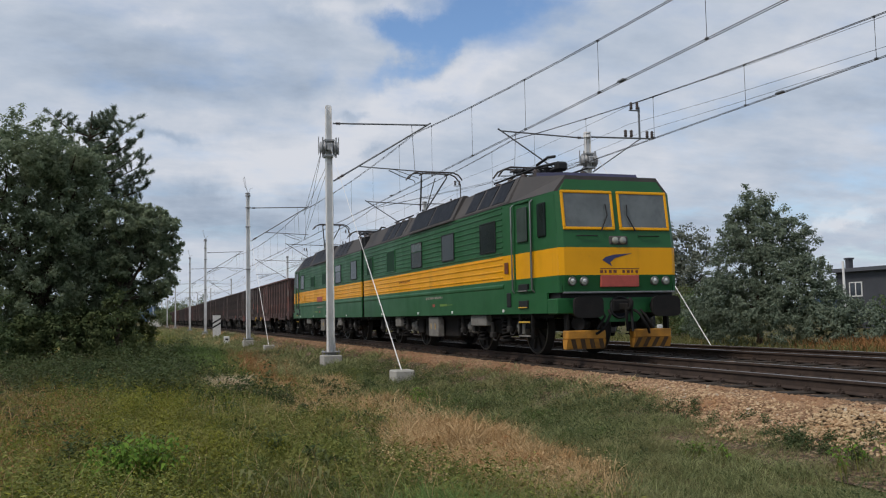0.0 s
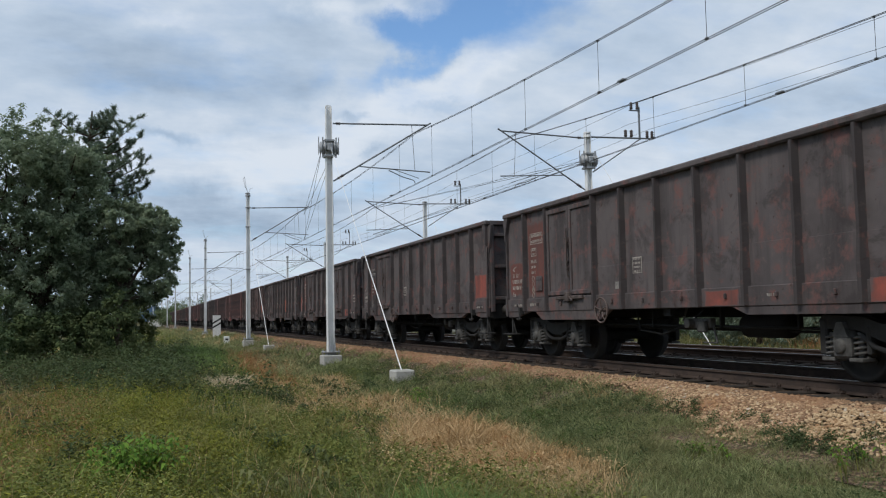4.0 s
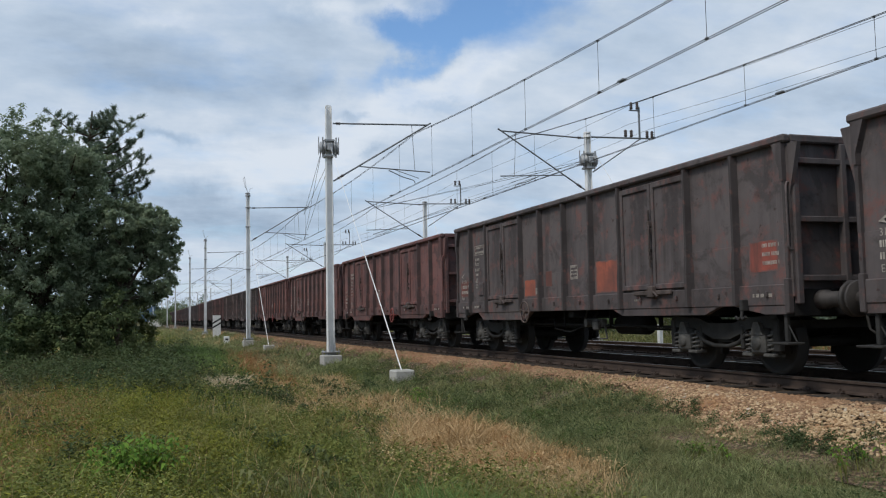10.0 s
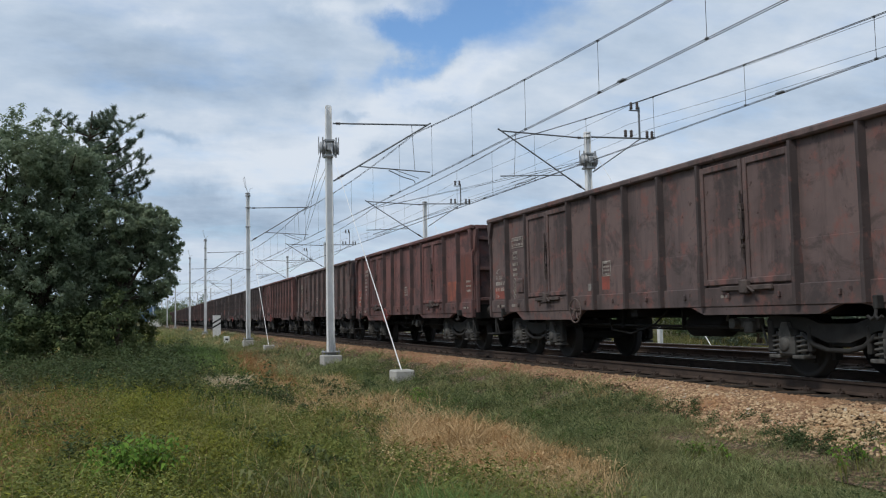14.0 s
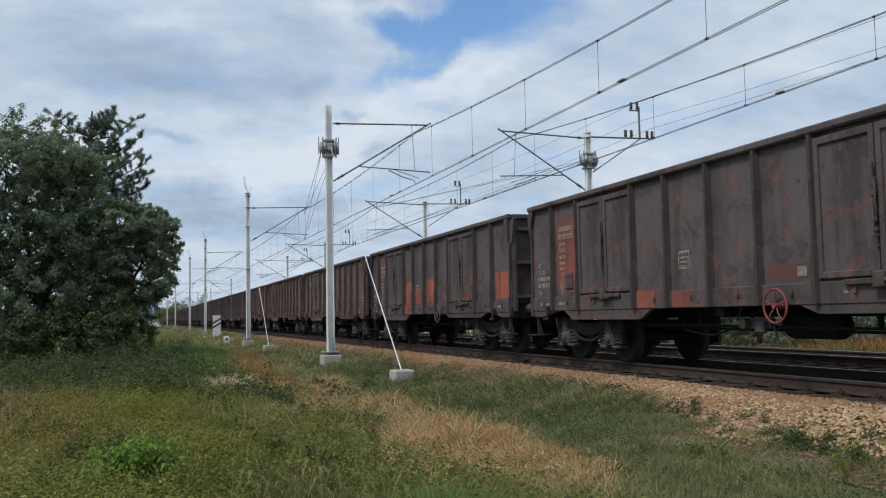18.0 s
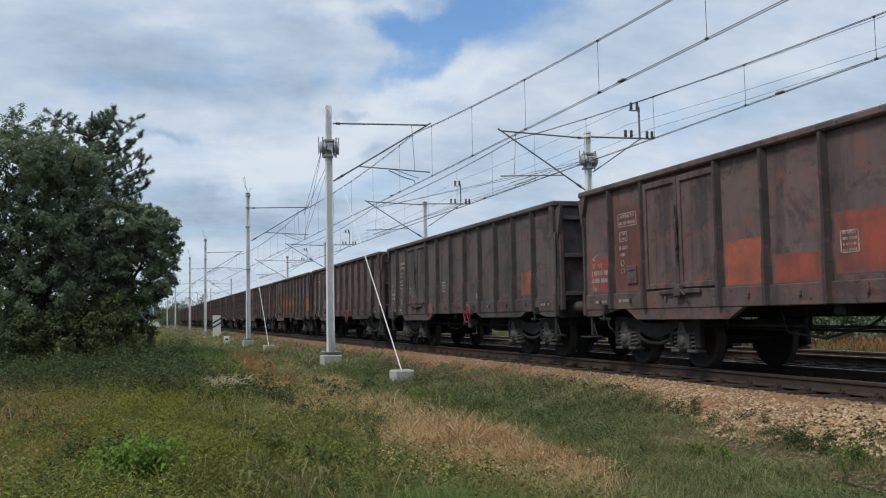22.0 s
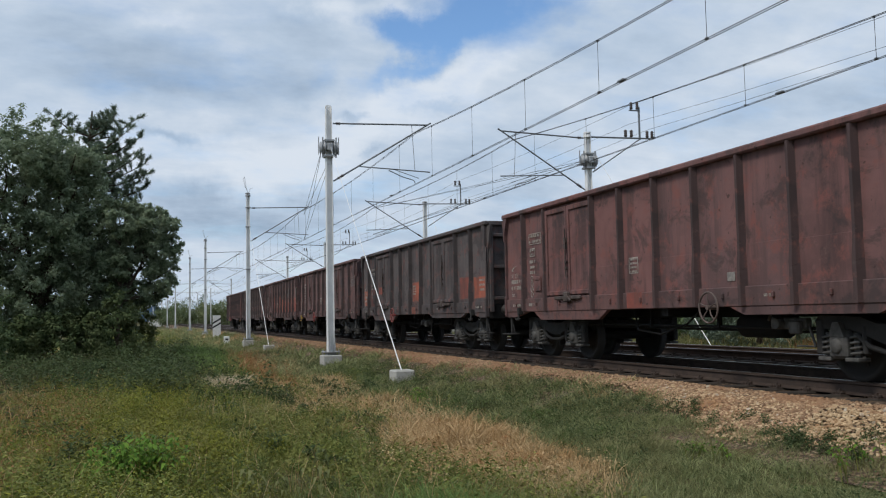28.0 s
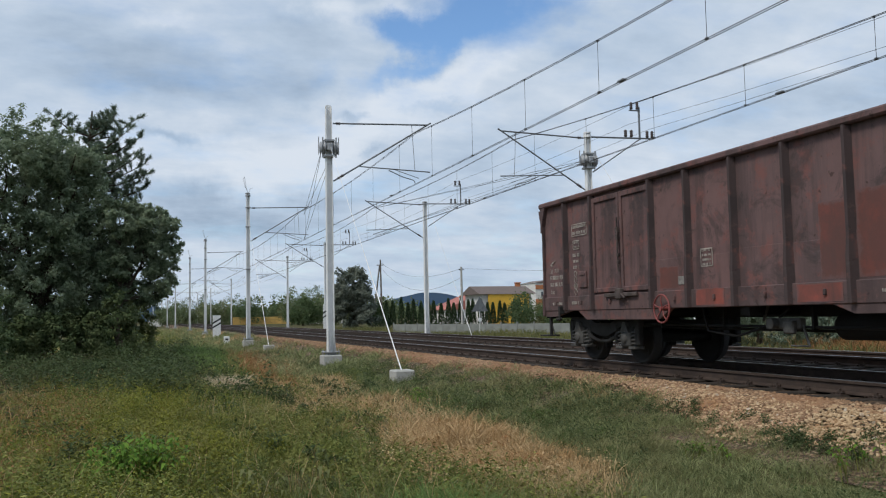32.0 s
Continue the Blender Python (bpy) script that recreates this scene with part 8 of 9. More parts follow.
for i, (x, y, h, w) in enumerate(((-180, 22, 5.5, 3.2), (-182, 27, 4.6, 3.0), (-205, 25, 8.0, 4.0), (-232, 17, 7.0, 4.5), (-240, 10, 6.0, 4.0), (-250, 3, 6.5, 4.5), (-262, 30, 8.5, 5.0), (-270, -1, 6.0, 5.0), (-215, 31, 8.4, 4.0), (-290, 12, 8.0, 6.0), (-300, 20, 9.0, 6.0),
                                 (-160, 33, 5.0, 3.0), (-300, -14, 8.0, 5.0), (-330, 2, 9.0, 7.0))):
    tree("tree", "distant leafy tree along the far side of the line", (x, y, -0.65), [(x, y, h * 0.55, w * 0.9, w, h * 0.42), (x, y + w * 0.5, h * 0.35, w * 0.8, w * 0.7, h * 0.35), (x, y - w * 0.5, h * 0.3, w * 0.8, w * 0.7, h * 0.33), (x, y, h * 0.12, w, w, h * 0.2)],
         3800, 0.26, "leaf_far" if i % 3 else "leaf_mid", 90 + i, 0.2, group="distant trees")
# clipped row of conifers before the houses
trng = np.random.RandomState(17)
for i in range(24):
    y = 21.5 + i * 1.02 + trng.uniform(-0.2, 0.2)
    h = trng.uniform(3.1, 4.2)
    t = thing("columnar_conifer", "slim pointed dark green conifer in a garden row", "conifer", "row of garden conifers", at=(-121 + trng.uniform(-0.4, 0.4), y, -0.65))
    part("trunk", Shape().tube((0, 0, -0.2), (0, 0, h * 0.8), 0.06, 0.02, n=6), MAT["bark"], t)
    u_ = trng.rand(900) ** 0.75
    an = trng.uniform(0, 6.283, 900)
    rr = 0.52 * (1 - u_) ** 0.6 * (0.75 + 0.3 * trng.rand(900)) + 0.03
    pt = np.stack([np.cos(an) * rr, np.sin(an) * rr, 0.1 + u_ * h], 1)
    du = trng.normal(size=(900, 3)) * 0.5 + np.stack([np.cos(an) * 0.4, np.sin(an) * 0.4, np.ones(900)], 1)
    du *= 0.16 / np.linalg.norm(du, axis=1)[:, None]
    dw = np.cross(du, trng.normal(size=(900, 3)))
    dw *= 0.06 / np.linalg.norm(dw, axis=1)[:, None]
    part("crown", fast_mesh("crown", np.stack([pt - du, pt + dw, pt + du, pt - dw], 1), 4, MAT["leaf_thuja"]), None, t)

# ---- far side: houses, fences, poles, hills ----
MAT["wall_yellow"] = plain("plaster_yellow", (0.72, 0.42, 0.05), 0.85, vary=0.12, scale=1.0)
MAT["wall_white"] = plain("plaster_white", (0.66, 0.64, 0.60), 0.85, vary=0.12, scale=1.0)
MAT["wall_dark"] = plain("cladding_dark", (0.055, 0.060, 0.072), 0.7, vary=0.2, scale=1.0)
MAT["roof_brown"] = plain("roof_brown", (0.15, 0.115, 0.10), 0.8, vary=0.25, scale=2.0)
MAT["roof_red"] = plain("roof_red", (0.42, 0.15, 0.115), 0.8, vary=0.25, scale=2.0)
MAT["orange"] = plain("chimney_orange", (0.45, 0.17, 0.07), 0.85, vary=0.2)
MAT["plank"] = plain("plank_yellow", (0.58, 0.36, 0.10), 0.7, vary=0.2, scale=0.8)
MAT["fence_grey"] = plain("fence_concrete", (0.22, 0.23, 0.21), 0.9, vary=0.3, scale=0.7, dirt=(0.09, 0.11, 0.07))
MAT["pole_wood"] = plain("pole_timber", (0.16, 0.14, 0.12), 0.9, vary=0.3, scale=3)
MAT["pane"] = glass_mat("house_pane", (0.04, 0.05, 0.06))


def window(parent, x, y, z, w, h, face):
    """A framed window on a wall that faces +x ('x') or -y ('y')."""
    s = Shape()
    def bx(a0, a1, c0, c1, t0, t1):
        if face == "x":
            s.box(x + t0, x + t1, y + a0, y + a1, z + c0, z + c1)
        else:
            s.box(x + a0, x + a1, y - t1, y - t0, z + c0, z + c1)
    for a0, a1, c0, c1 in ((-w / 2, w / 2, 0, 0.08), (-w / 2, w / 2, h - 0.08, h), (-w / 2, -w / 2 + 0.08, 0.08, h - 0.08), (w / 2 - 0.08, w / 2, 0.08, h - 0.08), (-0.04, 0.04, 0.08, h - 0.08)):
        bx(a0, a1, c0, c1, -0.02, 0.06)
    win = part("window", s, MAT["white"], parent)
    s = Shape()
    bx(-w / 2 + 0.08, w / 2 - 0.08, 0.08, h - 0.08, -0.01, 0.03)
    part("pane", s, MAT["pane"], win)


def gable_house(name, label, x, y, w, d, wall_h, roof_h, wall, roof, ridge="y", over=0.5, wins=()):
    t = thing(name, label, "house", "houses beyond the line", at=(x, y, -0.65))
    part("wall", Shape().box(-d / 2, d / 2, -w / 2, w / 2, -0.3, wall_h, 0.02), MAT[wall], t)
    if ridge == "y":
        pts = [(-d / 2 - over, wall_h - 0.1), (d / 2 + over, wall_h - 0.1), (0.15, wall_h + roof_h), (-0.15, wall_h + roof_h)]
        s = Shape().prism([(p[0], p[1]) for p in pts], -w / 2 - over, w / 2 + over, "y")
    else:
        pts = [(-w / 2 - over, wall_h - 0.1), (w / 2 + over, wall_h - 0.1), (0.15, wall_h + roof_h), (-0.15, wall_h + roof_h)]
        s = Shape().prism(pts, -d / 2 - over, d / 2 + over, "x")
    r = part("roof", s, MAT[roof], t)
    for a in wins:
        window(t, d / 2, *a, "x")
    return t, r


t, r = gable_house("house", "house with yellow front and shallow brown roof behind conifers", -142.0, 49.2, 9.0, 8.0, 5.05, 1.35, "wall_white", "roof_brown", "y", 0.7, ((-3.4, 1.6, 1.2, 1.3),))
part("yellow_front", Shape().box(4.35, 4.55, -3.6, 3.9, -0.2, 4.9, 0.02), MAT["wall_yellow"], t, "bright yellow plastered front")
part("chimney", Shape().box(-0.4, 0.4, 3.4, 4.2, 5.4, 7.0, 0.04).box(-0.48, 0.48, 3.32, 4.28, 6.9, 7.05, 0.02), MAT["orange"], r)
t, r = gable_house("house", "white house with a red gabled roof behind conifers", -165.0, 54.0, 16.0, 9.0, 2.7, 3.4, "wall_white", "roof_red", "x", 0.5, ((-3.2, 0.8, 1.1, 1.2), (0.5, 0.8, 1.1, 1.2)))
t, r = gable_house("house", "small white house with brown roof far among trees", -240.0, 38.0, 9.0, 8.0, 3.2, 3.0, "wall_white", "roof_brown", "x")
t, r = gable_house("house", "tall block with orange upper walls far behind the houses", -200.0, 85.0, 8.0, 10.0, 9.0, 0.7, "wall_white", "roof_brown", "x", 0.2, ((-2, 2, 1.2, 1.4), (2, 2, 1.2, 1.4), (-2, 5.5, 1.2, 1.4), (2, 5.5, 1.2, 1.4)))
part("orange_band", Shape().box(5.0, 5.12, -4.0, 4.0, 3.6, 5.0).box(5.0, 5.12, -4.0, 4.0, 7.4, 8.4), MAT["orange"], t)


def triangle_sign():
    t = thing("triangular_sign", "grey back of a triangular sign on a slim post", "sign", at=(-70.0, 17.8, -0.65))
    part("post", Shape().tube((0, 0, -0.2), (0, 0, 2.2), 0.04, n=8), MAT["galv"], t)
    part("plate", Shape().prism([(-0.75, 1.85), (0.75, 1.85), (0.0, 3.1)], 0.05, 0.07, "x"), MAT["galv_dark"], t)
    part("plate_box", Shape().box(-0.06, 0.06, -0.15, 0.15, 1.0, 1.3, 0.02), MAT["galv"], t)


triangle_sign()


def dark_hall():
    t = thing("dark_building", "low dark grey building with a white framed window and flat roof", "building", at=(-48.1, 46.0, -0.65))
    part("wall", Shape().box(-6.2, 9.0, -5.0, 5.0, -0.3, 4.3, 0.03), MAT["wall_dark"], t)
    part("roof", Shape().prism([(-5.4, 4.22), (5.4, 4.22), (5.3, 4.5), (0, 4.7), (-5.3, 4.5)], -6.6, 9.4, "x"), MAT["wall_dark"], t)
    for x in (-4.2, 1.0, 5.0):
        window(t, x, -5.0, 2.35, 1.25, 1.1, "y")
    part("flue", Shape().tube((-4.8, -1, 4.3), (-4.8, -1, 5.6), 0.09, n=8), MAT["galv"], t)
    part("chimney", Shape().box(-6.0, -5.6, -4.2, -3.8, 4.2, 5.3, 0.02).box(-6.06, -5.54, -4.26, -3.74, 5.22, 5.35, 0.01), MAT["wall_dark"], t)


dark_hall()


def fences():
    # grey panel fence beside the far track
    t = thing("panel_fence", "weathered grey concrete panel fence in front of the gardens", "fence", at=(-75.0, 16.2, -0.65))
    pm = Shape().box(0.06, 1.94, -0.03, 0.03, 0.02, 0.80, 0.01).mesh("fence_panel", MAT["fence_grey"])
    om = Shape().box(-0.06, 0.06, -0.06, 0.06, -0.2, 0.95, 0.015).mesh("fence_post", MAT["fence_grey"])
    d = Vector((10.0, 3.2, 0)).normalized()
    m0 = Matrix.Rotation(math.atan2(d.y, d.x), 4, "Z")
    for i in range(12):
        part("fence_post", om, None, t, at=Matrix.Translation(d * 2.0 * (i - 4)) @ m0)
        part("fence_panel", pm, None, t, at=Matrix.Translation(d * 2.0 * (i - 4)) @ m0)
    # yellow plank barrier far down the line
    t = thing("plank_fence", "bright yellow horizontal plank fence far down the line", "fence", at=(-230.0, 21.0, -0.65))
    bm_ = Shape().box(-0.04, 0.04, -4.1, 4.1, -0.17, 0.17, 0.01).mesh("plank", MAT["plank"])
    for k in range(2):
        for j in range(5):
            part("plank", bm_, None, t, at=(0, -4.1 + k * 8.25, 0.4 + j * 0.38))
    for y in (-8.2, -4.1, 0, 4.1, 8.2):
        part("fence_post", Shape().box(-0.12, -0.04, y - 0.07, y + 0.07, -0.2, 2.2), MAT["pole_wood"], t)


fences()


def poles():
    t = thing("concrete_pole", "slim pale concrete pole carrying wires past the gardens", "utility pole", "utility poles", at=(-74.6, 17.9, -0.65))
    part("post", Shape().tube((0, 0, -0.3), (0, 0, 5.9), 0.13, 0.09, n=10), MAT["concrete"], t)
    part("crossarm", Shape().box(-0.05, 0.05, -0.25, 0.25, 5.6, 5.68), MAT["galv_dark"], t)
    t = thing("timber_pole", "dark twin-legged timber pole with wires", "utility pole", "utility poles", at=(-133.0, 25.8, -0.65))
    part("post", Shape().tube((0, 0.25, -0.3), (0, 0.1, 10.4), 0.16, 0.12, n=8), MAT["pole_wood"], t)
    part("brace_leg", Shape().tube((-0.1, -1.3, -0.3), (0, -0.02, 9.6), 0.14, 0.11, n=8), MAT["pole_wood"], t)
    part("crossarm", Shape().box(-0.05, 0.05, -0.5, 0.6, 9.5, 9.62), MAT["pole_wood"], t)
    s = Shape()
    a, b, c = Vector((-133, 26, 9.3)), Vector((-74.6, 17.9, 5.1)), Vector((-60, 40, 5.0))
    for off in (0.0, 0.8):
        s.path([a + (b - a) * (i / 8) - Vector((0, 0, (1.4 + off) * 4 * (i / 8) * (1 - i / 8) + off)) for i in range(9)], 0.014, 4)
    s.path([b + (c - b) * (i / 6) - Vector((0, 0, 0.5 * 4 * (i / 6) * (1 - i / 6))) for i in range(7)], 0.012, 4)
    solid("telephone_wire", s, MAT["wire"], "sagging dark wires between the garden poles", "cable")
    t = thing("steel_pole", "pale steel lamp pole near the dark building", "utility pole", "utility poles", at=(-41.8, 30.0, -0.65))
    part("post", Shape().tube((0, 0, -0.2), (0, 0, 4.3), 0.09, 0.07, n=8), MAT["galv"], t)
    for i, (x, y, h) in enumerate(((-300, -3, 8.0), (-320, 3, 8.0), (-340, -5, 9.0), (-300, 15, 8.0), (-260, 13, 7.5))):
        t = thing("steel_pole", "thin pale pole far down the line", "utility pole", "utility poles", at=(x, y, -0.65))
        part("post", Shape().tube((0, 0, -0.2), (0, 0, h), 0.13, 0.1, n=8), MAT["galv"], t)
    t = thing("relay_hut", "small pale lineside hut far down the line", "hut", at=(-290.0, -4.5, -0.65))
    part("wall", Shape().box(-2, 2, -2.2, 2.2, -0.2, 2.6, 0.03), MAT["wall_white"], t)
    part("roof", Shape().box(-2.2, 2.2, -2.4, 2.4, 2.6, 2.8, 0.03), MAT["fence_grey"], t)


poles()


def hill_mat():
    k = Nodes("hill_haze")
    w = k.noise(0.004, 6, 0.6)
    # distance haze is put into the blue base colour
    return k.done(k.mix(k.ramp(w, 0.3, 0.7), (0.036, 0.060, 0.100), (0.050, 0.078, 0.118)), 1.0, 0, 0.0)


MAT["hill"] = hill_mat()


def hills():
    for name, y0, y1, peaks in (("hill_ridge", 380, 1100, ((540, 34, 110), (665, 58, 150), (800, 40, 130), (960, 26, 160))), ("hill_ridge", -120, 160, ((15, 33, 55), (60, 24, 40))), ("hill_ridge", 1500, 4200, ((2200, 70, 350), (3000, 90, 500)))):
        ys = np.linspace(y0, y1, 90)
        z = np.zeros(90)
        for c, h, w in peaks:
            z = np.maximum(z, h * np.exp(-((ys - c) / w) ** 2))
        z = z + np.array([3.0 * noise.noise((float(q) * 0.02, 0, 0)) for q in ys]) * (z / 40)
        vs, fs = [], []
        for i, y in enumerate(ys):
            vs += [(-1900, y, -3), (-1990, y, z[i] * 0.6), (-2080, y, z[i]), (-2300, y, -3)]
        for i in range(89):
            for j in range(3):
                a = i * 4 + j
                fs.append((a, a + 4, a + 5, a + 1))
        solid(name, Shape().add(vs, fs, True), MAT["hill"], "wooded hill ridge on the horizon, coloured blue with haze", "hill", "structure", at=None)


hills()


def far_woods():
    """The belt of trees and gardens along the horizon."""
    rng = np.random.RandomState(77)
    bl = []
    for i in range(170):
        a = rng.uniform(-0.5, 1.9)
        d = rng.uniform(330, 600)
        x, y = -d * math.cos(a), -9 + d * math.sin(a)
        if y < -40 and x > -100:
            continue
        if abs(y) < 14:
            continue
        h = rng.uniform(3.5, 8.0)
        bl.append((x, y, h * 0.4, rng.uniform(6, 14), rng.uniform(6, 14), h * 0.6))
    me = fast_mesh("far_woods", clump_leaves(rng, bl, 60000, 0.75), 4, MAT["leaf_far"])
    tagged(new("far_woods", me), "distant belt of trees and hedges along the horizon", "woods", kind="stuff")


far_woods()

# ---- meadow ----
MAT["grass_green"] = leaf_mat("grass_green", (0.098, 0.128, 0.050), (0.38, 0.40, 0.19), (0.33, 0.295, 0.15), 0.12, 0.3, 0.5, 0.25)
MAT["grass_olive"] = leaf_mat("grass_olive", (0.085, 0.115, 0.026), (0.33, 0.345, 0.10), (0.26, 0.235, 0.075), 0.12, 0.3, 0.5, 0.6)
MAT["grass_dry"] = leaf_mat("grass_dry", (0.36, 0.235, 0.115), (0.74, 0.55, 0.31), (0.46, 0.28, 0.13), 0.12, 0.2, 0.7, 0.2)
MAT["verge"] = leaf_mat("verge", (0.070, 0.085, 0.028), (0.22, 0.22, 0.085), (0.20, 0.165, 0.07), 0.1, 0.3, 0.4)
MAT["weed"] = leaf_mat("weed", (0.065, 0.135, 0.024), (0.175, 0.295, 0.050), None, 0.04, 0.35)
MAT["weed_fresh"] = leaf_mat("weed_fresh", (0.055, 0.092, 0.028), (0.150, 0.200, 0.060), (0.10, 0.13, 0.05), 0.12, 0.3, 0.8)
MAT["bramble"] = leaf_mat("bramble", (0.050, 0.042, 0.024), (0.150, 0.115, 0.062), (0.075, 0.080, 0.036), 0.12, 0.25, 0.9)
MAT["ditch"] = leaf_mat("ditch", (0.085, 0.14, 0.04), (0.22, 0.31, 0.10), None, 0.12, 0.3)
MAT["rust_weed"] = leaf_mat("rust_weed", (0.20, 0.095, 0.042), (0.44, 0.22, 0.095), (0.24, 0.15, 0.06), 0.12, 0.2, 1.2)
MAT["straw"] = leaf_mat("straw", (0.40, 0.31, 0.20), (0.72, 0.60, 0.44), None, 0.12, 0.2)
MAT["pale_leaf"] = leaf_mat("pale_leaf", (0.095, 0.115, 0.045), (0.19, 0.20, 0.085), None, 0.05, 0.3)
MAT["weed_yellow"] = leaf_mat("weed_yellow", (0.11, 0.135, 0.024), (0.34, 0.33, 0.055), (0.17, 0.16, 0.04), 0.08, 0.3, 0.8, 0.45)


def field(x, y, seed, scale):
    """Smooth uneven values between about -1 and 1 over the meadow."""
    r = np.random.RandomState(seed)
    v = np.zeros_like(x)
    for _ in range(7):
        a = r.uniform(0, 6.28)
        f = scale * r.uniform(0.5, 2.2)
        v += np.sin((x * math.cos(a) * 0.6 + y * math.sin(a)) * f + r.uniform(0, 6.28))
    return v / 3.2


def dryness(x, y):
    """Where the grass has dried out."""
    v = 0.42 * field(x, y, 3, 0.9) + 0.34 * field(x, y, 5, 3.4) - 0.22
    for cx, cy, rx, ry, a in ((-13.2, -4.75, 3.0, 0.85, 0.95), (-10.4, -4.6, 1.7, 0.65, 1.05), (-9.0, -4.8, 1.0, 0.6, 0.85), (-17.2, -5.2, 2.6, 0.8, 0.5), (-26.0, -4.3, 4.5, 0.6, 0.6), (-18.2, -4.4, 2.8, 0.55, 0.9), (-21.5, -5.4, 3.4, 0.9, 0.6), (-32.0, -5.9, 5.0, 0.5, 0.9), (-24.0, -6.1, 1.6, 0.35, 0.7), (-40.0, -4.8, 5.0, 0.5, 0.6),
                              (-19.5, -12.2, 3.0, 0.8, 0.6), (-26.0, -13.0, 4.0, 0.8, 0.8), (-11.8, -10.8, 1.5, 0.5, 0.45), (-11.8, -5.5, 1.7, 0.6, 1.0), (-15.0, -5.4, 2.0, 0.5, 0.5)):
        v += a * np.exp(-((x - cx) / rx) ** 2 - ((y - cy) / ry) ** 2)
    for cx, cy, rx, ry, a in ((-12, -3.0, 7.0, 0.55, 0.8), (-25, -3.3, 10, 0.6, 0.5), (-7, -3.9, 1.6, 0.7, 0.8), (-14.3, -7.8, 4.5, 0.9, 0.8), (-20, -8.6, 5.0, 1.2, 0.5), (-9.6, -6.4, 1.0, 0.5, 0.8)):
        v -= a * np.exp(-((x - cx) / rx) ** 2 - ((y - cy) / ry) ** 2)
    return v


GZ = np.array(PROFILE)


def gz(x, y):
    z = np.interp(y, GZ[:, 0], GZ[:, 1])
    bed = np.interp(y, [-3.1, -2.35, -1.75, -1.3], [-0.72, -0.52, -0.30, -0.205])
    return np.where((y > -3.1) & (y < -1.3), np.maximum(z, bed), z)


def scatter(rng, n_, x_near, x_far, y0, y1, power=1.7):
    u = rng.rand(n_) ** power
    x = x_near + (x_far - x_near) * u
    return x, rng.uniform(y0, y1, n_)


def blades(rng, x, y, h, w, lean, out=None):
    """Curved grass blades: a quad and a tip each, as two joined faces."""
    n_ = len(x)
    z = gz(x, y) - 0.05
    a = rng.uniform(0, 6.283, n_)
    b = rng.uniform(0, 6.283, n_) if out is None else out + rng.normal(size=n_) * 0.5
    hh = h * rng.uniform(0.5, 1.35, n_)
    ww = w * rng.uniform(0.6, 1.4, n_)
    l1 = lean * hh * rng.uniform(0.1, 0.5, n_)
    l2 = lean * hh * rng.uniform(0.5, 1.4, n_)
    dx, dy = np.cos(a) * ww, np.sin(a) * ww
    ex, ey = np.cos(b), np.sin(b)
    p = np.stack([x, y, z], 1)
    s = np.stack([dx, dy, np.zeros(n_)], 1)
    m = p + np.stack([ex * l1, ey * l1, hh * 0.6], 1)
    t = p + np.stack([ex * l2, ey * l2, hh], 1)
    quad = np.stack([p - s, p + s, m + s * 0.7, m - s * 0.7], 1)
    return np.concatenate([quad, np.stack([m - s * 0.7, m + s * 0.7, t + s * 0.08, t - s * 0.08], 1)], 0)


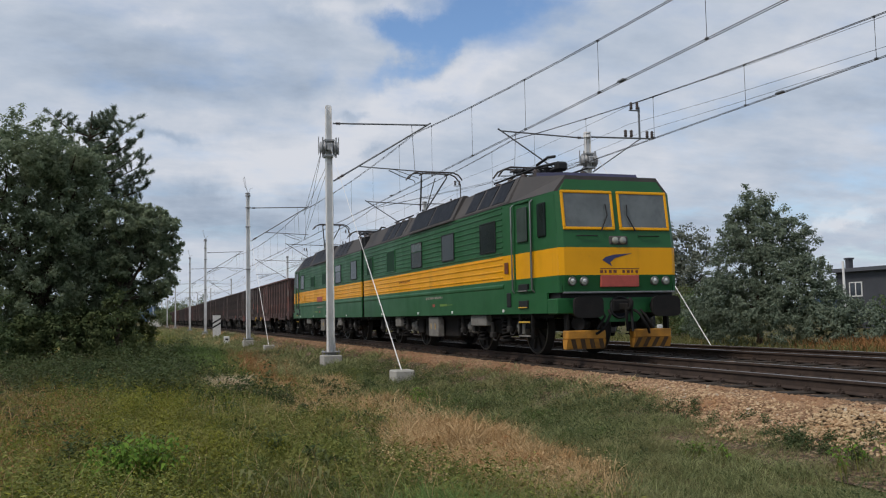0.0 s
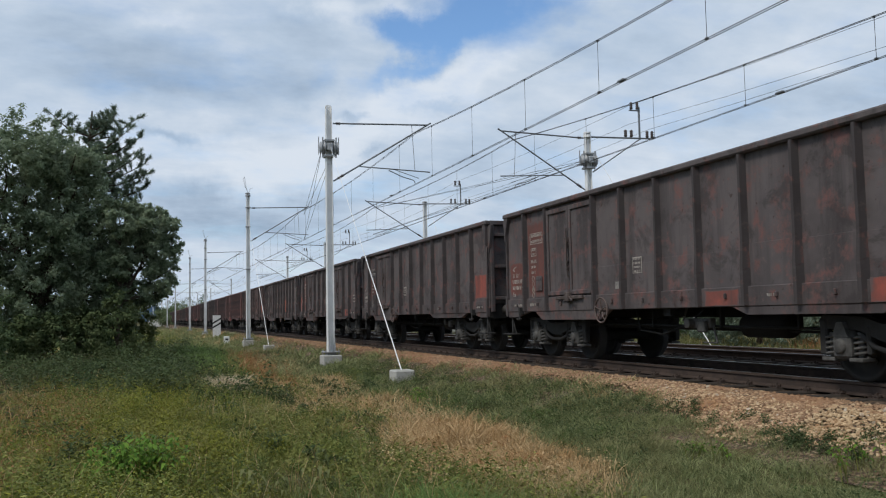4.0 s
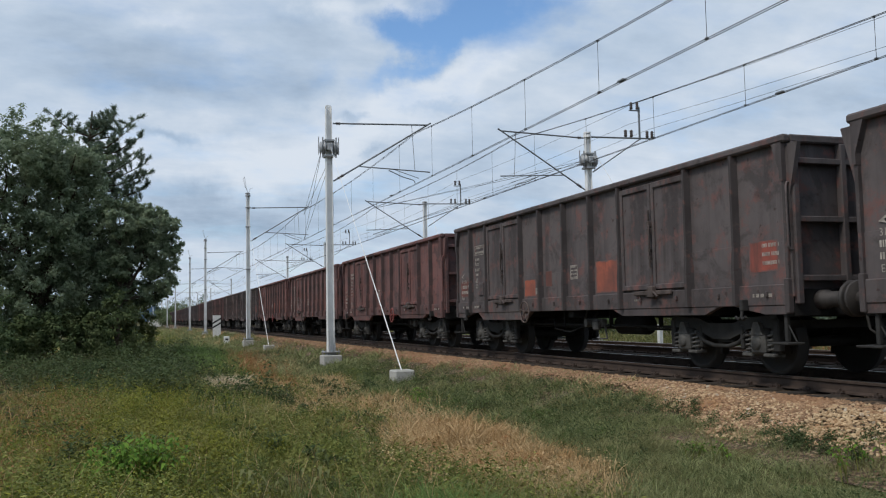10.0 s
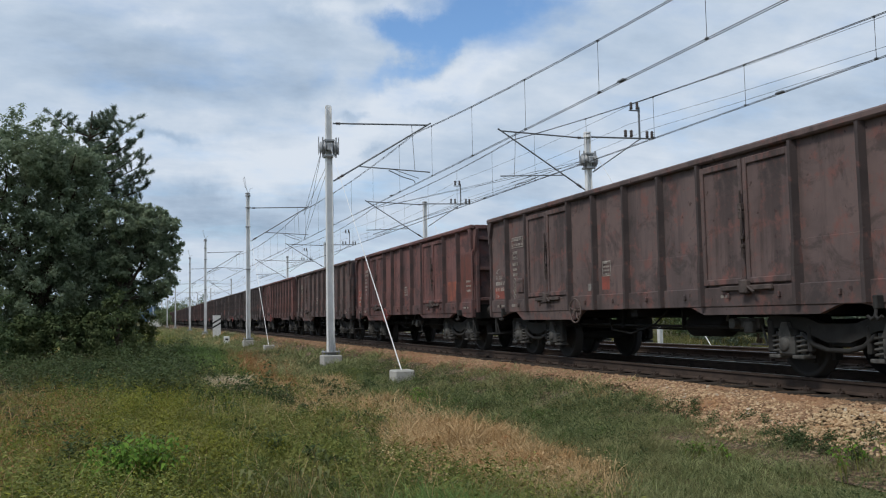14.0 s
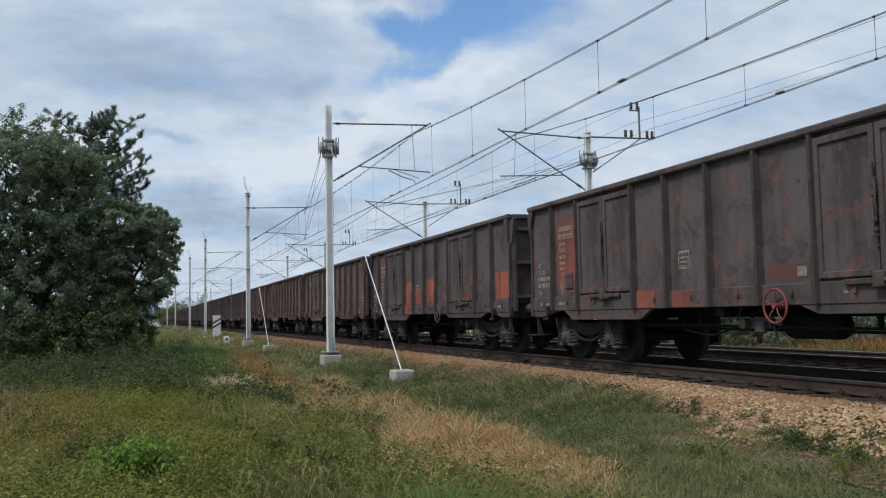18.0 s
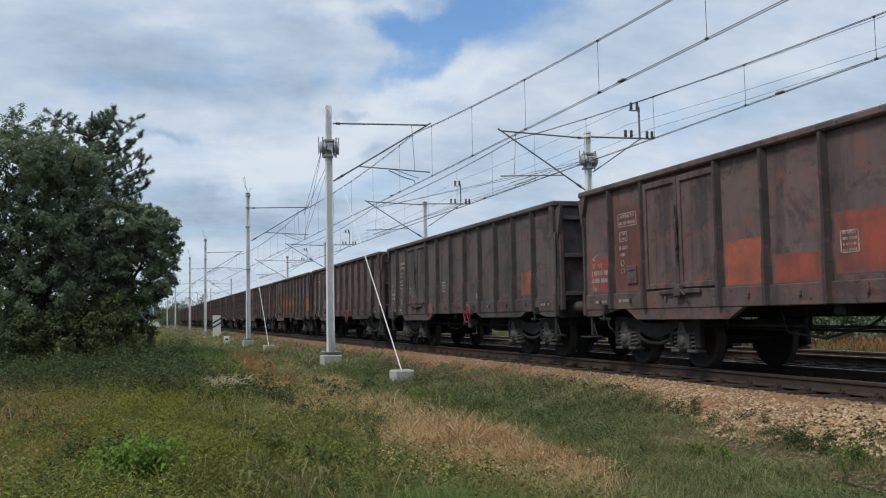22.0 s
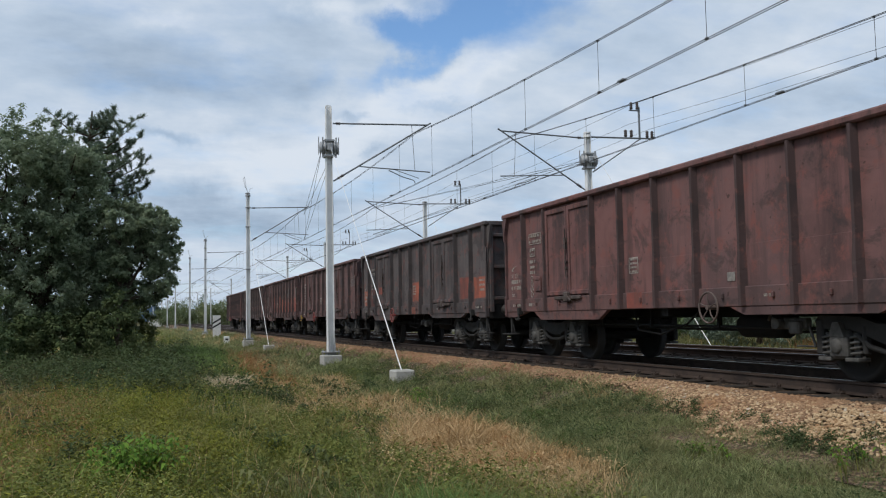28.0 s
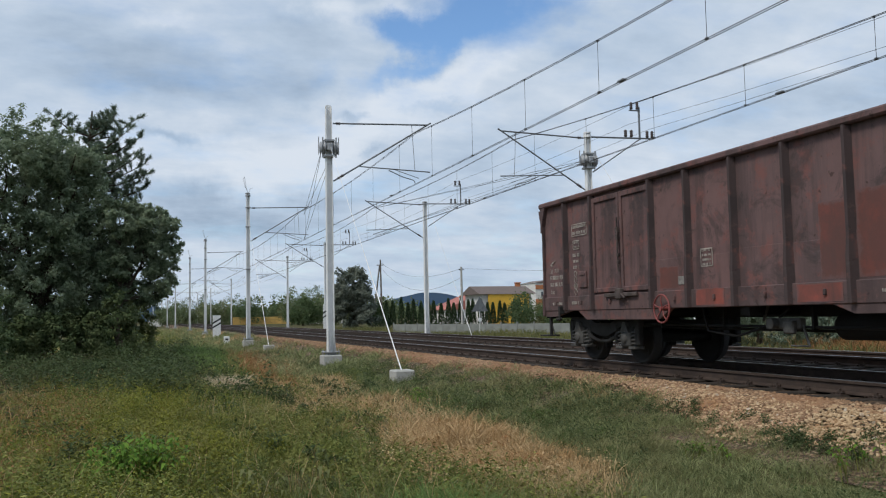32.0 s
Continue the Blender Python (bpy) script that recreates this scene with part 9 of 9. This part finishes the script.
def grow():
    rng = np.random.RandomState(99)
    sets = {"grass_green": [], "grass_olive": [], "grass_dry": []}

    def sow(count, x_near, x_far, y0, y1, h, w, power=1.7):
        x, y = scatter(rng, count, x_near, x_far, y0, y1, power)
        edge = grass_edge(x) + 0.12 * rng.randn(len(x))
        keep = y < edge
        x, y = x[keep], y[keep]
        dry = dryness(x, y) + 0.33 * rng.randn(len(x))
        oliv = 0.5 * field(x, y, 9, 0.7) + np.interp(y, [-12, -7.5, -5.5, -3], [0.55, 0.35, -0.3, -0.7]) + 0.3 * rng.randn(len(x))
        is_dry = dry > 0.38
        is_ol = ~is_dry & (oliv > 0.0)
        tall = np.interp(y, [-6.0, -4.6, -3.4], [1.0, 0.72, 0.62]) * (1.0 + 0.40 * field(x, y, 21, 1.3) + 0.45 * field(x, y, 27, 6.0))
        for key, sel, hk in (("grass_dry", is_dry, 0.95), ("grass_olive", is_ol, 1.0), ("grass_green", ~is_dry & ~is_ol, 0.95)):
            sets[key].append(blades(rng, x[sel], y[sel], h * hk * np.clip(tall[sel], 0.35, 1.9), w, 0.75))

    def tussocks(count, each, x_near, x_far, y0, y1, h, w, wide, power=1.0):
        """Tufts of grass: blades that lean out from a common root."""
        cx, cy = scatter(rng, count, x_near, x_far, y0, y1, power)
        keep = (cy < grass_edge(cx) - 0.1) & (field(cx, cy, 71, 1.6) + 0.5 * rng.randn(count) > -0.25) & ((cy > -6.6 + 0.5 * rng.randn(count)) | (rng.rand(count) < 0.22)) & (np.abs(dryness(cx, cy) - 0.45) > 0.25 * rng.rand(count))
        cx, cy = cx[keep], cy[keep]
        dry = dryness(cx, cy) + 0.22 * rng.randn(len(cx))
        oliv = 0.5 * field(cx, cy, 9, 0.7) + np.interp(cy, [-12, -7.5, -5.5, -3], [0.45, 0.25, -0.3, -0.7]) + 0.3 * rng.randn(len(cx))
        is_dry = dry > 0.38
        is_ol = ~is_dry & (oliv > 0.0)
        size = rng.uniform(0.55, 1.5, len(cx)) * np.interp(cy, [-6.0, -4.6, -3.2], [1.0, 0.75, 0.6])
        for key, sel in (("grass_dry", is_dry), ("grass_olive", is_ol), ("grass_green", ~is_dry & ~is_ol)):
            k = int(sel.sum())
            bx, by, sz = np.repeat(cx[sel], each), np.repeat(cy[sel], each), np.repeat(size[sel], each)
            an = rng.uniform(0, 6.283, k * each)
            r = wide * sz * np.abs(rng.normal(size=k * each)) * 0.5
            sets[key].append(blades(rng, bx + np.cos(an) * r, by + np.sin(an) * r, h * sz, w, 0.95, an))


    sow(90000, -4.6, -14.0, -13.0, -1.8, 0.18, 0.0042, 1.0)
    sow(45000, -4.6, -14.0, -3.9, -1.4, 0.17, 0.0050, 1.0)
    sow(26000, -13.0, -34.0, -3.4, -1.3, 0.20, 0.008, 1.2)
    sow(70000, -12.0, -30.0, -14.5, -1.7, 0.19, 0.008, 1.2)
    sow(46000, -28.0, -75.0, -16.0, -1.7, 0.25, 0.018, 1.2)
    sow(45000, -62.0, -170.0, -14.0, -1.9, 0.42, 0.04, 1.2)
    tussocks(2800, 34, -4.6, -14.0, -13.0, -1.9, 0.23, 0.0036, 0.15)
    tussocks(3000, 26, -12.0, -30.0, -14.5, -1.9, 0.27, 0.0068, 0.19, 1.2)
    tussocks(1500, 20, -28.0, -75.0, -15.0, -2.0, 0.42, 0.019, 0.30, 1.2)
    names = {"grass_green": "short green meadow grass growing up to the ballast", "grass_olive": "olive yellow weedy meadow grass in the hollow", "grass_dry": "sun-dried tan grass in patches on the bank"}
    for key, q in sets.items():
        tagged(new(key, fast_mesh(key, np.concatenate(q), 4, MAT[key])), names[key], "grass", kind="stuff")
    # rough verge beyond the second track
    x, y = scatter(rng, 26000, 6.0, -120.0, 7.2, 20.0, 1.0)
    q = blades(rng, x, y, 0.35 + 0.15 * field(x, y, 4, 0.4), 0.02, 0.7)
    tagged(new("verge_grass", fast_mesh("verge_grass", q, 4, MAT["verge"])), "rough grass verge beyond the second track", "grass", kind="stuff")
    x, y = rng.normal(-26.0, 1.5, 5000), rng.normal(17.0, 0.8, 5000)
    x2, y2 = rng.normal(-21, 3, 3500), rng.normal(16.0, 1.0, 3500)
    x, y = np.concatenate([x, x2]), np.concatenate([y, y2])
    tagged(new("dry_verge_grass", fast_mesh("dry_verge_grass", blades(rng, x, y, 0.48, 0.014, 0.5), 4, MAT["rust_weed"])), "tall orange-brown dry grass beside bushes", "grass", kind="stuff")
    # leafy weeds among the grass: small leaves on short stems, in drifts of one kind
    def weeds(name, label, mat, count, x_near, x_far, y0, y1, hmin, hmax, size, seed, level, leaves=16, power=1.3):
        x, y = scatter(rng, count, x_near, x_far, y0, y1, power)
        keep = (field(x, y, seed, 1.0) + 0.25 * rng.randn(len(x)) > level) & ((mat == "grass_dry") | (dryness(x, y) < 0.34 + 0.28 * rng.randn(len(x))))
        x, y = x[keep], y[keep]
        k = len(x)
        hgt = rng.uniform(hmin, hmax, k) * (1 + 0.3 * field(x, y, seed + 50, 1.7))
        px = (x[:, None] + rng.normal(size=(k, leaves)) * 0.06).ravel()
        py = (y[:, None] + rng.normal(size=(k, leaves)) * 0.06).ravel()
        pz = (gz(x, y)[:, None] + rng.uniform(0.15, 1.0, (k, leaves)) * hgt[:, None]).ravel()
        pts = np.stack([px, py, pz], 1)
        n_ = len(pts)
        u = rng.normal(size=(n_, 3)) * np.array([1, 1, 0.45])
        u /= np.linalg.norm(u, axis=1)[:, None]
        w = np.cross(u, rng.normal(size=(n_, 3)) * 0.5 + np.array([0, 0, 1.0]))
        w /= np.linalg.norm(w, axis=1)[:, None]
        s = size * rng.uniform(0.6, 1.4, (n_, 1))
        q = np.stack([pts - u * s, pts + w * s * 0.42, pts + u * s, pts - w * s * 0.42], 1)
        tagged(new(name, fast_mesh(name, q, 4, MAT[mat])), label, "weeds", kind="stuff")

    weeds("leafy_weeds", "low leafy olive weeds spreading through the meadow", "grass_olive", 17000, -6.0, -34.0, -13.5, -5.2, 0.12, 0.42, 0.024, 33, -0.5)
    weeds("brown_stalks", "brown withered stalks and seed heads over the hollow", "rust_weed", 2600, -10.0, -27.0, -13.5, -10.0, 0.20, 0.50, 0.016, 47, -0.1, 12)
    weeds("yellow_weeds", "yellow-green flowering weeds in drifts across the meadow", "weed_yellow", 4200, -7.0, -27.0, -12.0, -8.2, 0.18, 0.44, 0.020, 35, 0.0)
    weeds("dark_weeds", "dark green nettles and goosefoot along the hollow", "weed_dark", 5200, -21.0, -62.0, -12.5, -6.4, 0.25, 0.95, 0.045, 37, -0.1)
    weeds("brown_weeds", "rust-brown dried docks and seed heads on the bank", "grass_dry", 1700, -9.0, -36.0, -6.6, -4.2, 0.12, 0.40, 0.020, 39, 0.15)
    weeds("bank_weeds", "dark green low plants at the ballast's foot", "weed_dark", 3600, -5.0, -34.0, -3.9, -2.3, 0.06, 0.24, 0.018, 41, -0.1, 14, 1.0)
    # bushy weeds that stand up as soft mounds, each zone of its own kind
    def mounds(name, label, mat, zones, size, seed):
        r = np.random.RandomState(seed)
        qs = []
        for count, cx, cy, sx, sy, rad, hgt, leaves in zones:
            for _ in range(count):
                x, y = r.normal(cx, sx), r.normal(cy, sy)
                k = rad * r.uniform(0.5, 1.5)
                h = hgt * r.uniform(0.55, 1.35)
                z = float(gz(np.array([x]), np.array([y]))[0])
                e = r.normal(size=(leaves, 3))
                e[:, 2] = np.abs(e[:, 2]) * 0.9
                e /= np.linalg.norm(e, axis=1)[:, None]
                f = r.uniform(0.45, 1.1, (leaves, 1))
                p = np.array([x, y, z]) + e * f * np.array([k, k, h]) + r.normal(size=(leaves, 3)) * 0.03
                g = e * 0.7 + np.array([0, 0, 0.5]) + r.normal(size=(leaves, 3)) * 0.5
                g /= np.linalg.norm(g, axis=1)[:, None]
                u = np.cross(g, r.normal(size=(leaves, 3)))
                u /= np.linalg.norm(u, axis=1)[:, None]
                w = np.cross(g, u)
                s = size * r.uniform(0.6, 1.4, (leaves, 1))
                qs.append(np.stack([p - u * s, p + w * s * 0.4, p + u * s, p - w * s * 0.4], 1))
        tagged(new(name, fast_mesh(name, np.concatenate(qs), 4, MAT[mat])), label, "weeds", kind="stuff")

    mounds("goldenrod_weeds", "yellow-green bushy weeds in a broad drift", "weed_yellow", [(130, -16.8, -9.2, 2.0, 0.55, 0.22, 0.46, 220), (24, -20.0, -11.0, 2.2, 1.1, 0.24, 0.40, 190), (26, -13.0, -8.9, 0.9, 0.4, 0.14, 0.34, 230), (10, -12.6, -10.9, 1.5, 0.6, 0.14, 0.30, 210)], 0.022, 61)
    mounds("dark_mounds", "dark green nettles standing below the trees", "weed_dark", [(9, -41.5, -7.9, 1.2, 0.35, 0.55, 0.95, 560), (18, -36.5, -9.0, 3.0, 0.8, 0.60, 0.85, 620), (30, -31.5, -9.6, 2.6, 1.1, 0.62, 0.85, 620), (18, -29.5, -12.4, 2.4, 1.2, 0.60, 0.80, 560), (20, -27.0, -8.6, 2.0, 0.7, 0.42, 0.55, 420), (12, -16.0, -7.6, 3.0, 0.5, 0.17, 0.30, 200), (6, -11.8, -8.2, 1.4, 0.5, 0.12, 0.22, 200), (24, -14.5, -10.6, 2.4, 0.8, 0.14, 0.30, 190), (18, -20.5, -6.6, 2.0, 0.4, 0.2, 0.34, 170), (12, -14.6, -6.2, 2.2, 0.35, 0.13, 0.20, 190), (12, -22.0, -5.0, 2.0, 0.5, 0.16, 0.26, 170)], 0.042, 63)
    mounds("bramble_mounds", "brownish brambles and withered stems before the trees", "bramble", [(40, -31.5, -12.2, 2.0, 1.0, 0.46, 0.65, 380), (34, -26.5, -12.6, 1.8, 0.9, 0.34, 0.45, 300), (30, -19.0, -11.9, 2.4, 0.7, 0.20, 0.30, 200), (20, -26.5, -8.2, 1.6, 0.6, 0.22, 0.32, 200), (14, -13.8, -6.0, 0.25, 0.12, 0.10, 0.18, 150)], 0.028, 64)
    mounds("fresh_mounds", "fresh green herbs between the taller weeds", "weed_fresh", [(40, -15.0, -8.2, 3.0, 0.7, 0.16, 0.24, 170), (34, -24.0, -8.2, 3.0, 0.7, 0.25, 0.32, 170), (60, -38.0, -6.6, 5.0, 0.6, 0.3, 0.4, 170), (70, -38.5, -7.9, 3.6, 0.8, 0.34, 0.62, 210), (40, -10.5, -8.0, 1.4, 1.0, 0.10, 0.15, 190), (60, -21.0, -4.6, 4.0, 0.8, 0.12, 0.16, 150), (46, -12.5, -3.5, 2.4, 0.35, 0.10, 0.12, 150)], 0.022, 65)
    mounds("rust_weeds", "rust-brown withered docks on the bank", "rust_weed", [(120, -33.5, -5.75, 3.4, 0.26, 0.28, 0.62, 210), (44, -25.0, -6.1, 1.8, 0.25, 0.20, 0.42, 180), (26, -19.5, -5.6, 3.0, 0.5, 0.13, 0.20, 150), (20, -41.0, -4.9, 3.0, 0.3, 0.3, 0.4, 170), (10, -10.6, -4.9, 0.8, 0.3, 0.10, 0.12, 140)], 0.022, 67)
    mounds("foot_weeds", "dark green tufts rooted among the ballast's edge stones", "weed_dark", [(26, -10.9, -2.25, 1.1, 0.13, 0.10, 0.15, 150), (24, -7.9, -2.45, 0.8, 0.16, 0.10, 0.17, 170), (20, -14.5, -2.1, 1.5, 0.10, 0.12, 0.16, 140)], 0.016, 69)
    # dead straw lying in the dry patches and long stalks standing over the meadow
    x, y = scatter(rng, 1300, -7.5, -30.0, -12.5, -5.0, 1.2)
    q = blades(rng, x, y, 0.50, 0.0035, 0.45)
    tagged(new("seed_stalks", fast_mesh("seed_stalks", q, 4, MAT["grass_dry"])), "thin pale seed stalks standing above the meadow", "grass", kind="stuff")
    x, y = rng.normal(-40.0, 4.5, 5000), rng.normal(-6.9, 0.55, 5000)
    tagged(new("ditch_grass", fast_mesh("ditch_grass", blades(rng, x, y, 0.62, 0.016, 0.6), 4, MAT["ditch"])), "fresh tall green grass along the ditch", "grass", kind="stuff")
    x, y = rng.normal(-7.4, 0.55, 2600), rng.normal(-6.75, 0.30, 2600)
    tagged(new("lush_grass", fast_mesh("lush_grass", blades(rng, x, y, 0.34, 0.006, 0.7), 4, MAT["ditch"])), "lush bright green grass tuft close by", "grass", kind="stuff")


grow()


def plant(name, label, x, y, count, height, leaf, mat, seed, droop=0.4, wide=0.25):
    """A leafy herb: stems, each with long pointed leaves."""
    rng = random.Random(seed)
    z0 = float(gz(np.array([x]), np.array([y]))[0])
    t = thing(name, label, "plant", at=(x, y, z0))
    st, lf = Shape(), Shape()
    for _ in range(count):
        bx, by = rng.gauss(0, wide), rng.gauss(0, wide)
        h = height * rng.uniform(0.6, 1.15)
        tx, ty = bx + rng.uniform(-0.1, 0.1), by + rng.uniform(-0.1, 0.1)
        st.path([(bx, by, -0.1), ((bx + tx) / 2 + 0.01, (by + ty) / 2, h * 0.5), (tx, ty, h)], [0.006, 0.005, 0.002], 4)
        k = int(h / 0.05)
        for i in range(k):
            f = 0.25 + 0.75 * (i + 1) / k
            p = Vector((bx + (tx - bx) * f, by + (ty - by) * f, h * f))
            a = i * 2.4 + rng.uniform(-0.4, 0.4)
            d = Vector((math.cos(a), math.sin(a), 0))
            w = Vector((-d.y, d.x, 0)) * leaf * 0.2
            ln = leaf * rng.uniform(0.7, 1.2)
            m = p + d * ln * 0.5 + Vector((0, 0, ln * 0.22))
            e = p + d * ln + Vector((0, 0, -ln * droop * rng.uniform(0.2, 1)))
            lf.add([p, m + w, e, m - w, m - Vector((0, 0, 0.006))], [(0, 4, 1), (4, 2, 1), (0, 3, 4), (4, 3, 2)], True)
    tagged(part("stem_growth", st, MAT["grass_olive"], t), kind="stuff")
    part("leaves", lf, MAT[mat], t)


plant("nettle_clump", "bright green leafy nettle clump growing in the meadow", -10.3, -9.47, 60, 0.50, 0.13, "weed", 1, 0.4, 0.22)
plant("nettle_clump", "green broad-leaved clump among olive grass", -10.9, -9.36, 26, 0.42, 0.12, "weed_fresh", 2, 0.4, 0.24)
plant("sapling", "young plant with long pale drooping leaves in grass", -9.3, -7.62, 2, 0.50, 0.11, "pale_leaf", 3, 1.3, 0.05)
plant("sapling", "young plant with broad pale leaves at the bank's foot", -9.4, -7.98, 3, 0.32, 0.10, "pale_leaf", 4, 0.9, 0.10)
plant("sapling", "small plant with rounded pale leaves in the weeds", -9.3, -8.3, 3, 0.30, 0.14, "pale_leaf", 8, 0.8, 0.06)
plant("green_tuft", "green weed tuft beside the loose stones", -8.6, -3.3, 10, 0.22, 0.09, "weed", 5, 0.3, 0.15)
plant("green_tuft", "dark green weed tuft at the ballast's edge", -6.9, -2.75, 14, 0.25, 0.09, "weed", 6, 0.3, 0.18)
plant("green_tuft", "green weed growing on the bank", -17.5, -4.0, 12, 0.28, 0.11, "weed", 7, 0.3, 0.2)


def bleached_clump():
    """A pale dried plant at the foot of the bank."""
    rng = np.random.RandomState(6)
    x, y = rng.normal(-23.6, 0.40, 1000), rng.normal(-7.2, 0.16, 1000)
    tagged(new("bleached_clump", fast_mesh("bleached_clump", blades(rng, x, y, 0.42, 0.012, 0.9), 4, MAT["straw"])), "pale bleached dry plant clump at the bank's foot", "plant")


bleached_clump()
scatter_stones()

# ---- what moves: the train runs past at about 65 km/h ----
SPEED = 18.14


def ahead(t):
    """How far the train has come since the start."""
    return SPEED * t + float(np.interp(t, [0, 2, 6, 13, 23, 28, 32], [0.0, 0.02, 0.15, 0.19, 0.27, -0.1, -0.42]))


def motions():
    times = [0, 2, 4, 6, 8, 10, 12, 14, 16, 18, 20, 22, 24, 26, 28, 30, 32]
    for v, u, turn in [(w, -50.65 - PITCH * k - HALF, 0.0) for k, w in enumerate(WAGONS)] + LOCO_PLACES:
        walk(v, [(t, pose(u + ahead(t), 0, 0, 0, 0, turn)) for t in times])
    # wheels roll with the train; sets that sit alike on their bogies turn as one
    groups = {}
    for v in WAGONS + [q[0] for q in LOCO_PLACES]:
        for b in v.children:
            for w in b.children:
                if w.name.startswith("wheelset"):
                    groups.setdefault((round(w.location.x, 2), round(w.location.z, 3), v is LOCO_B), []).append(w)
    for (x, r, back), sets in groups.items():
        rows = [(i / 30.0, Matrix.Translation((x, 0, r)) @ Matrix.Rotation((-1 if back else 1) * ahead(i / 30.0) / r, 4, "Y")) for i in range(961)]
        walk(sets[0], rows)
        keys = sets[0].animation_data
        for w in sets[1:]:
            w.rotation_mode = "QUATERNION"
            w.animation_data_create()
            w.animation_data.action = keys.action
            w.animation_data.action_slot = keys.action_slot


motions()
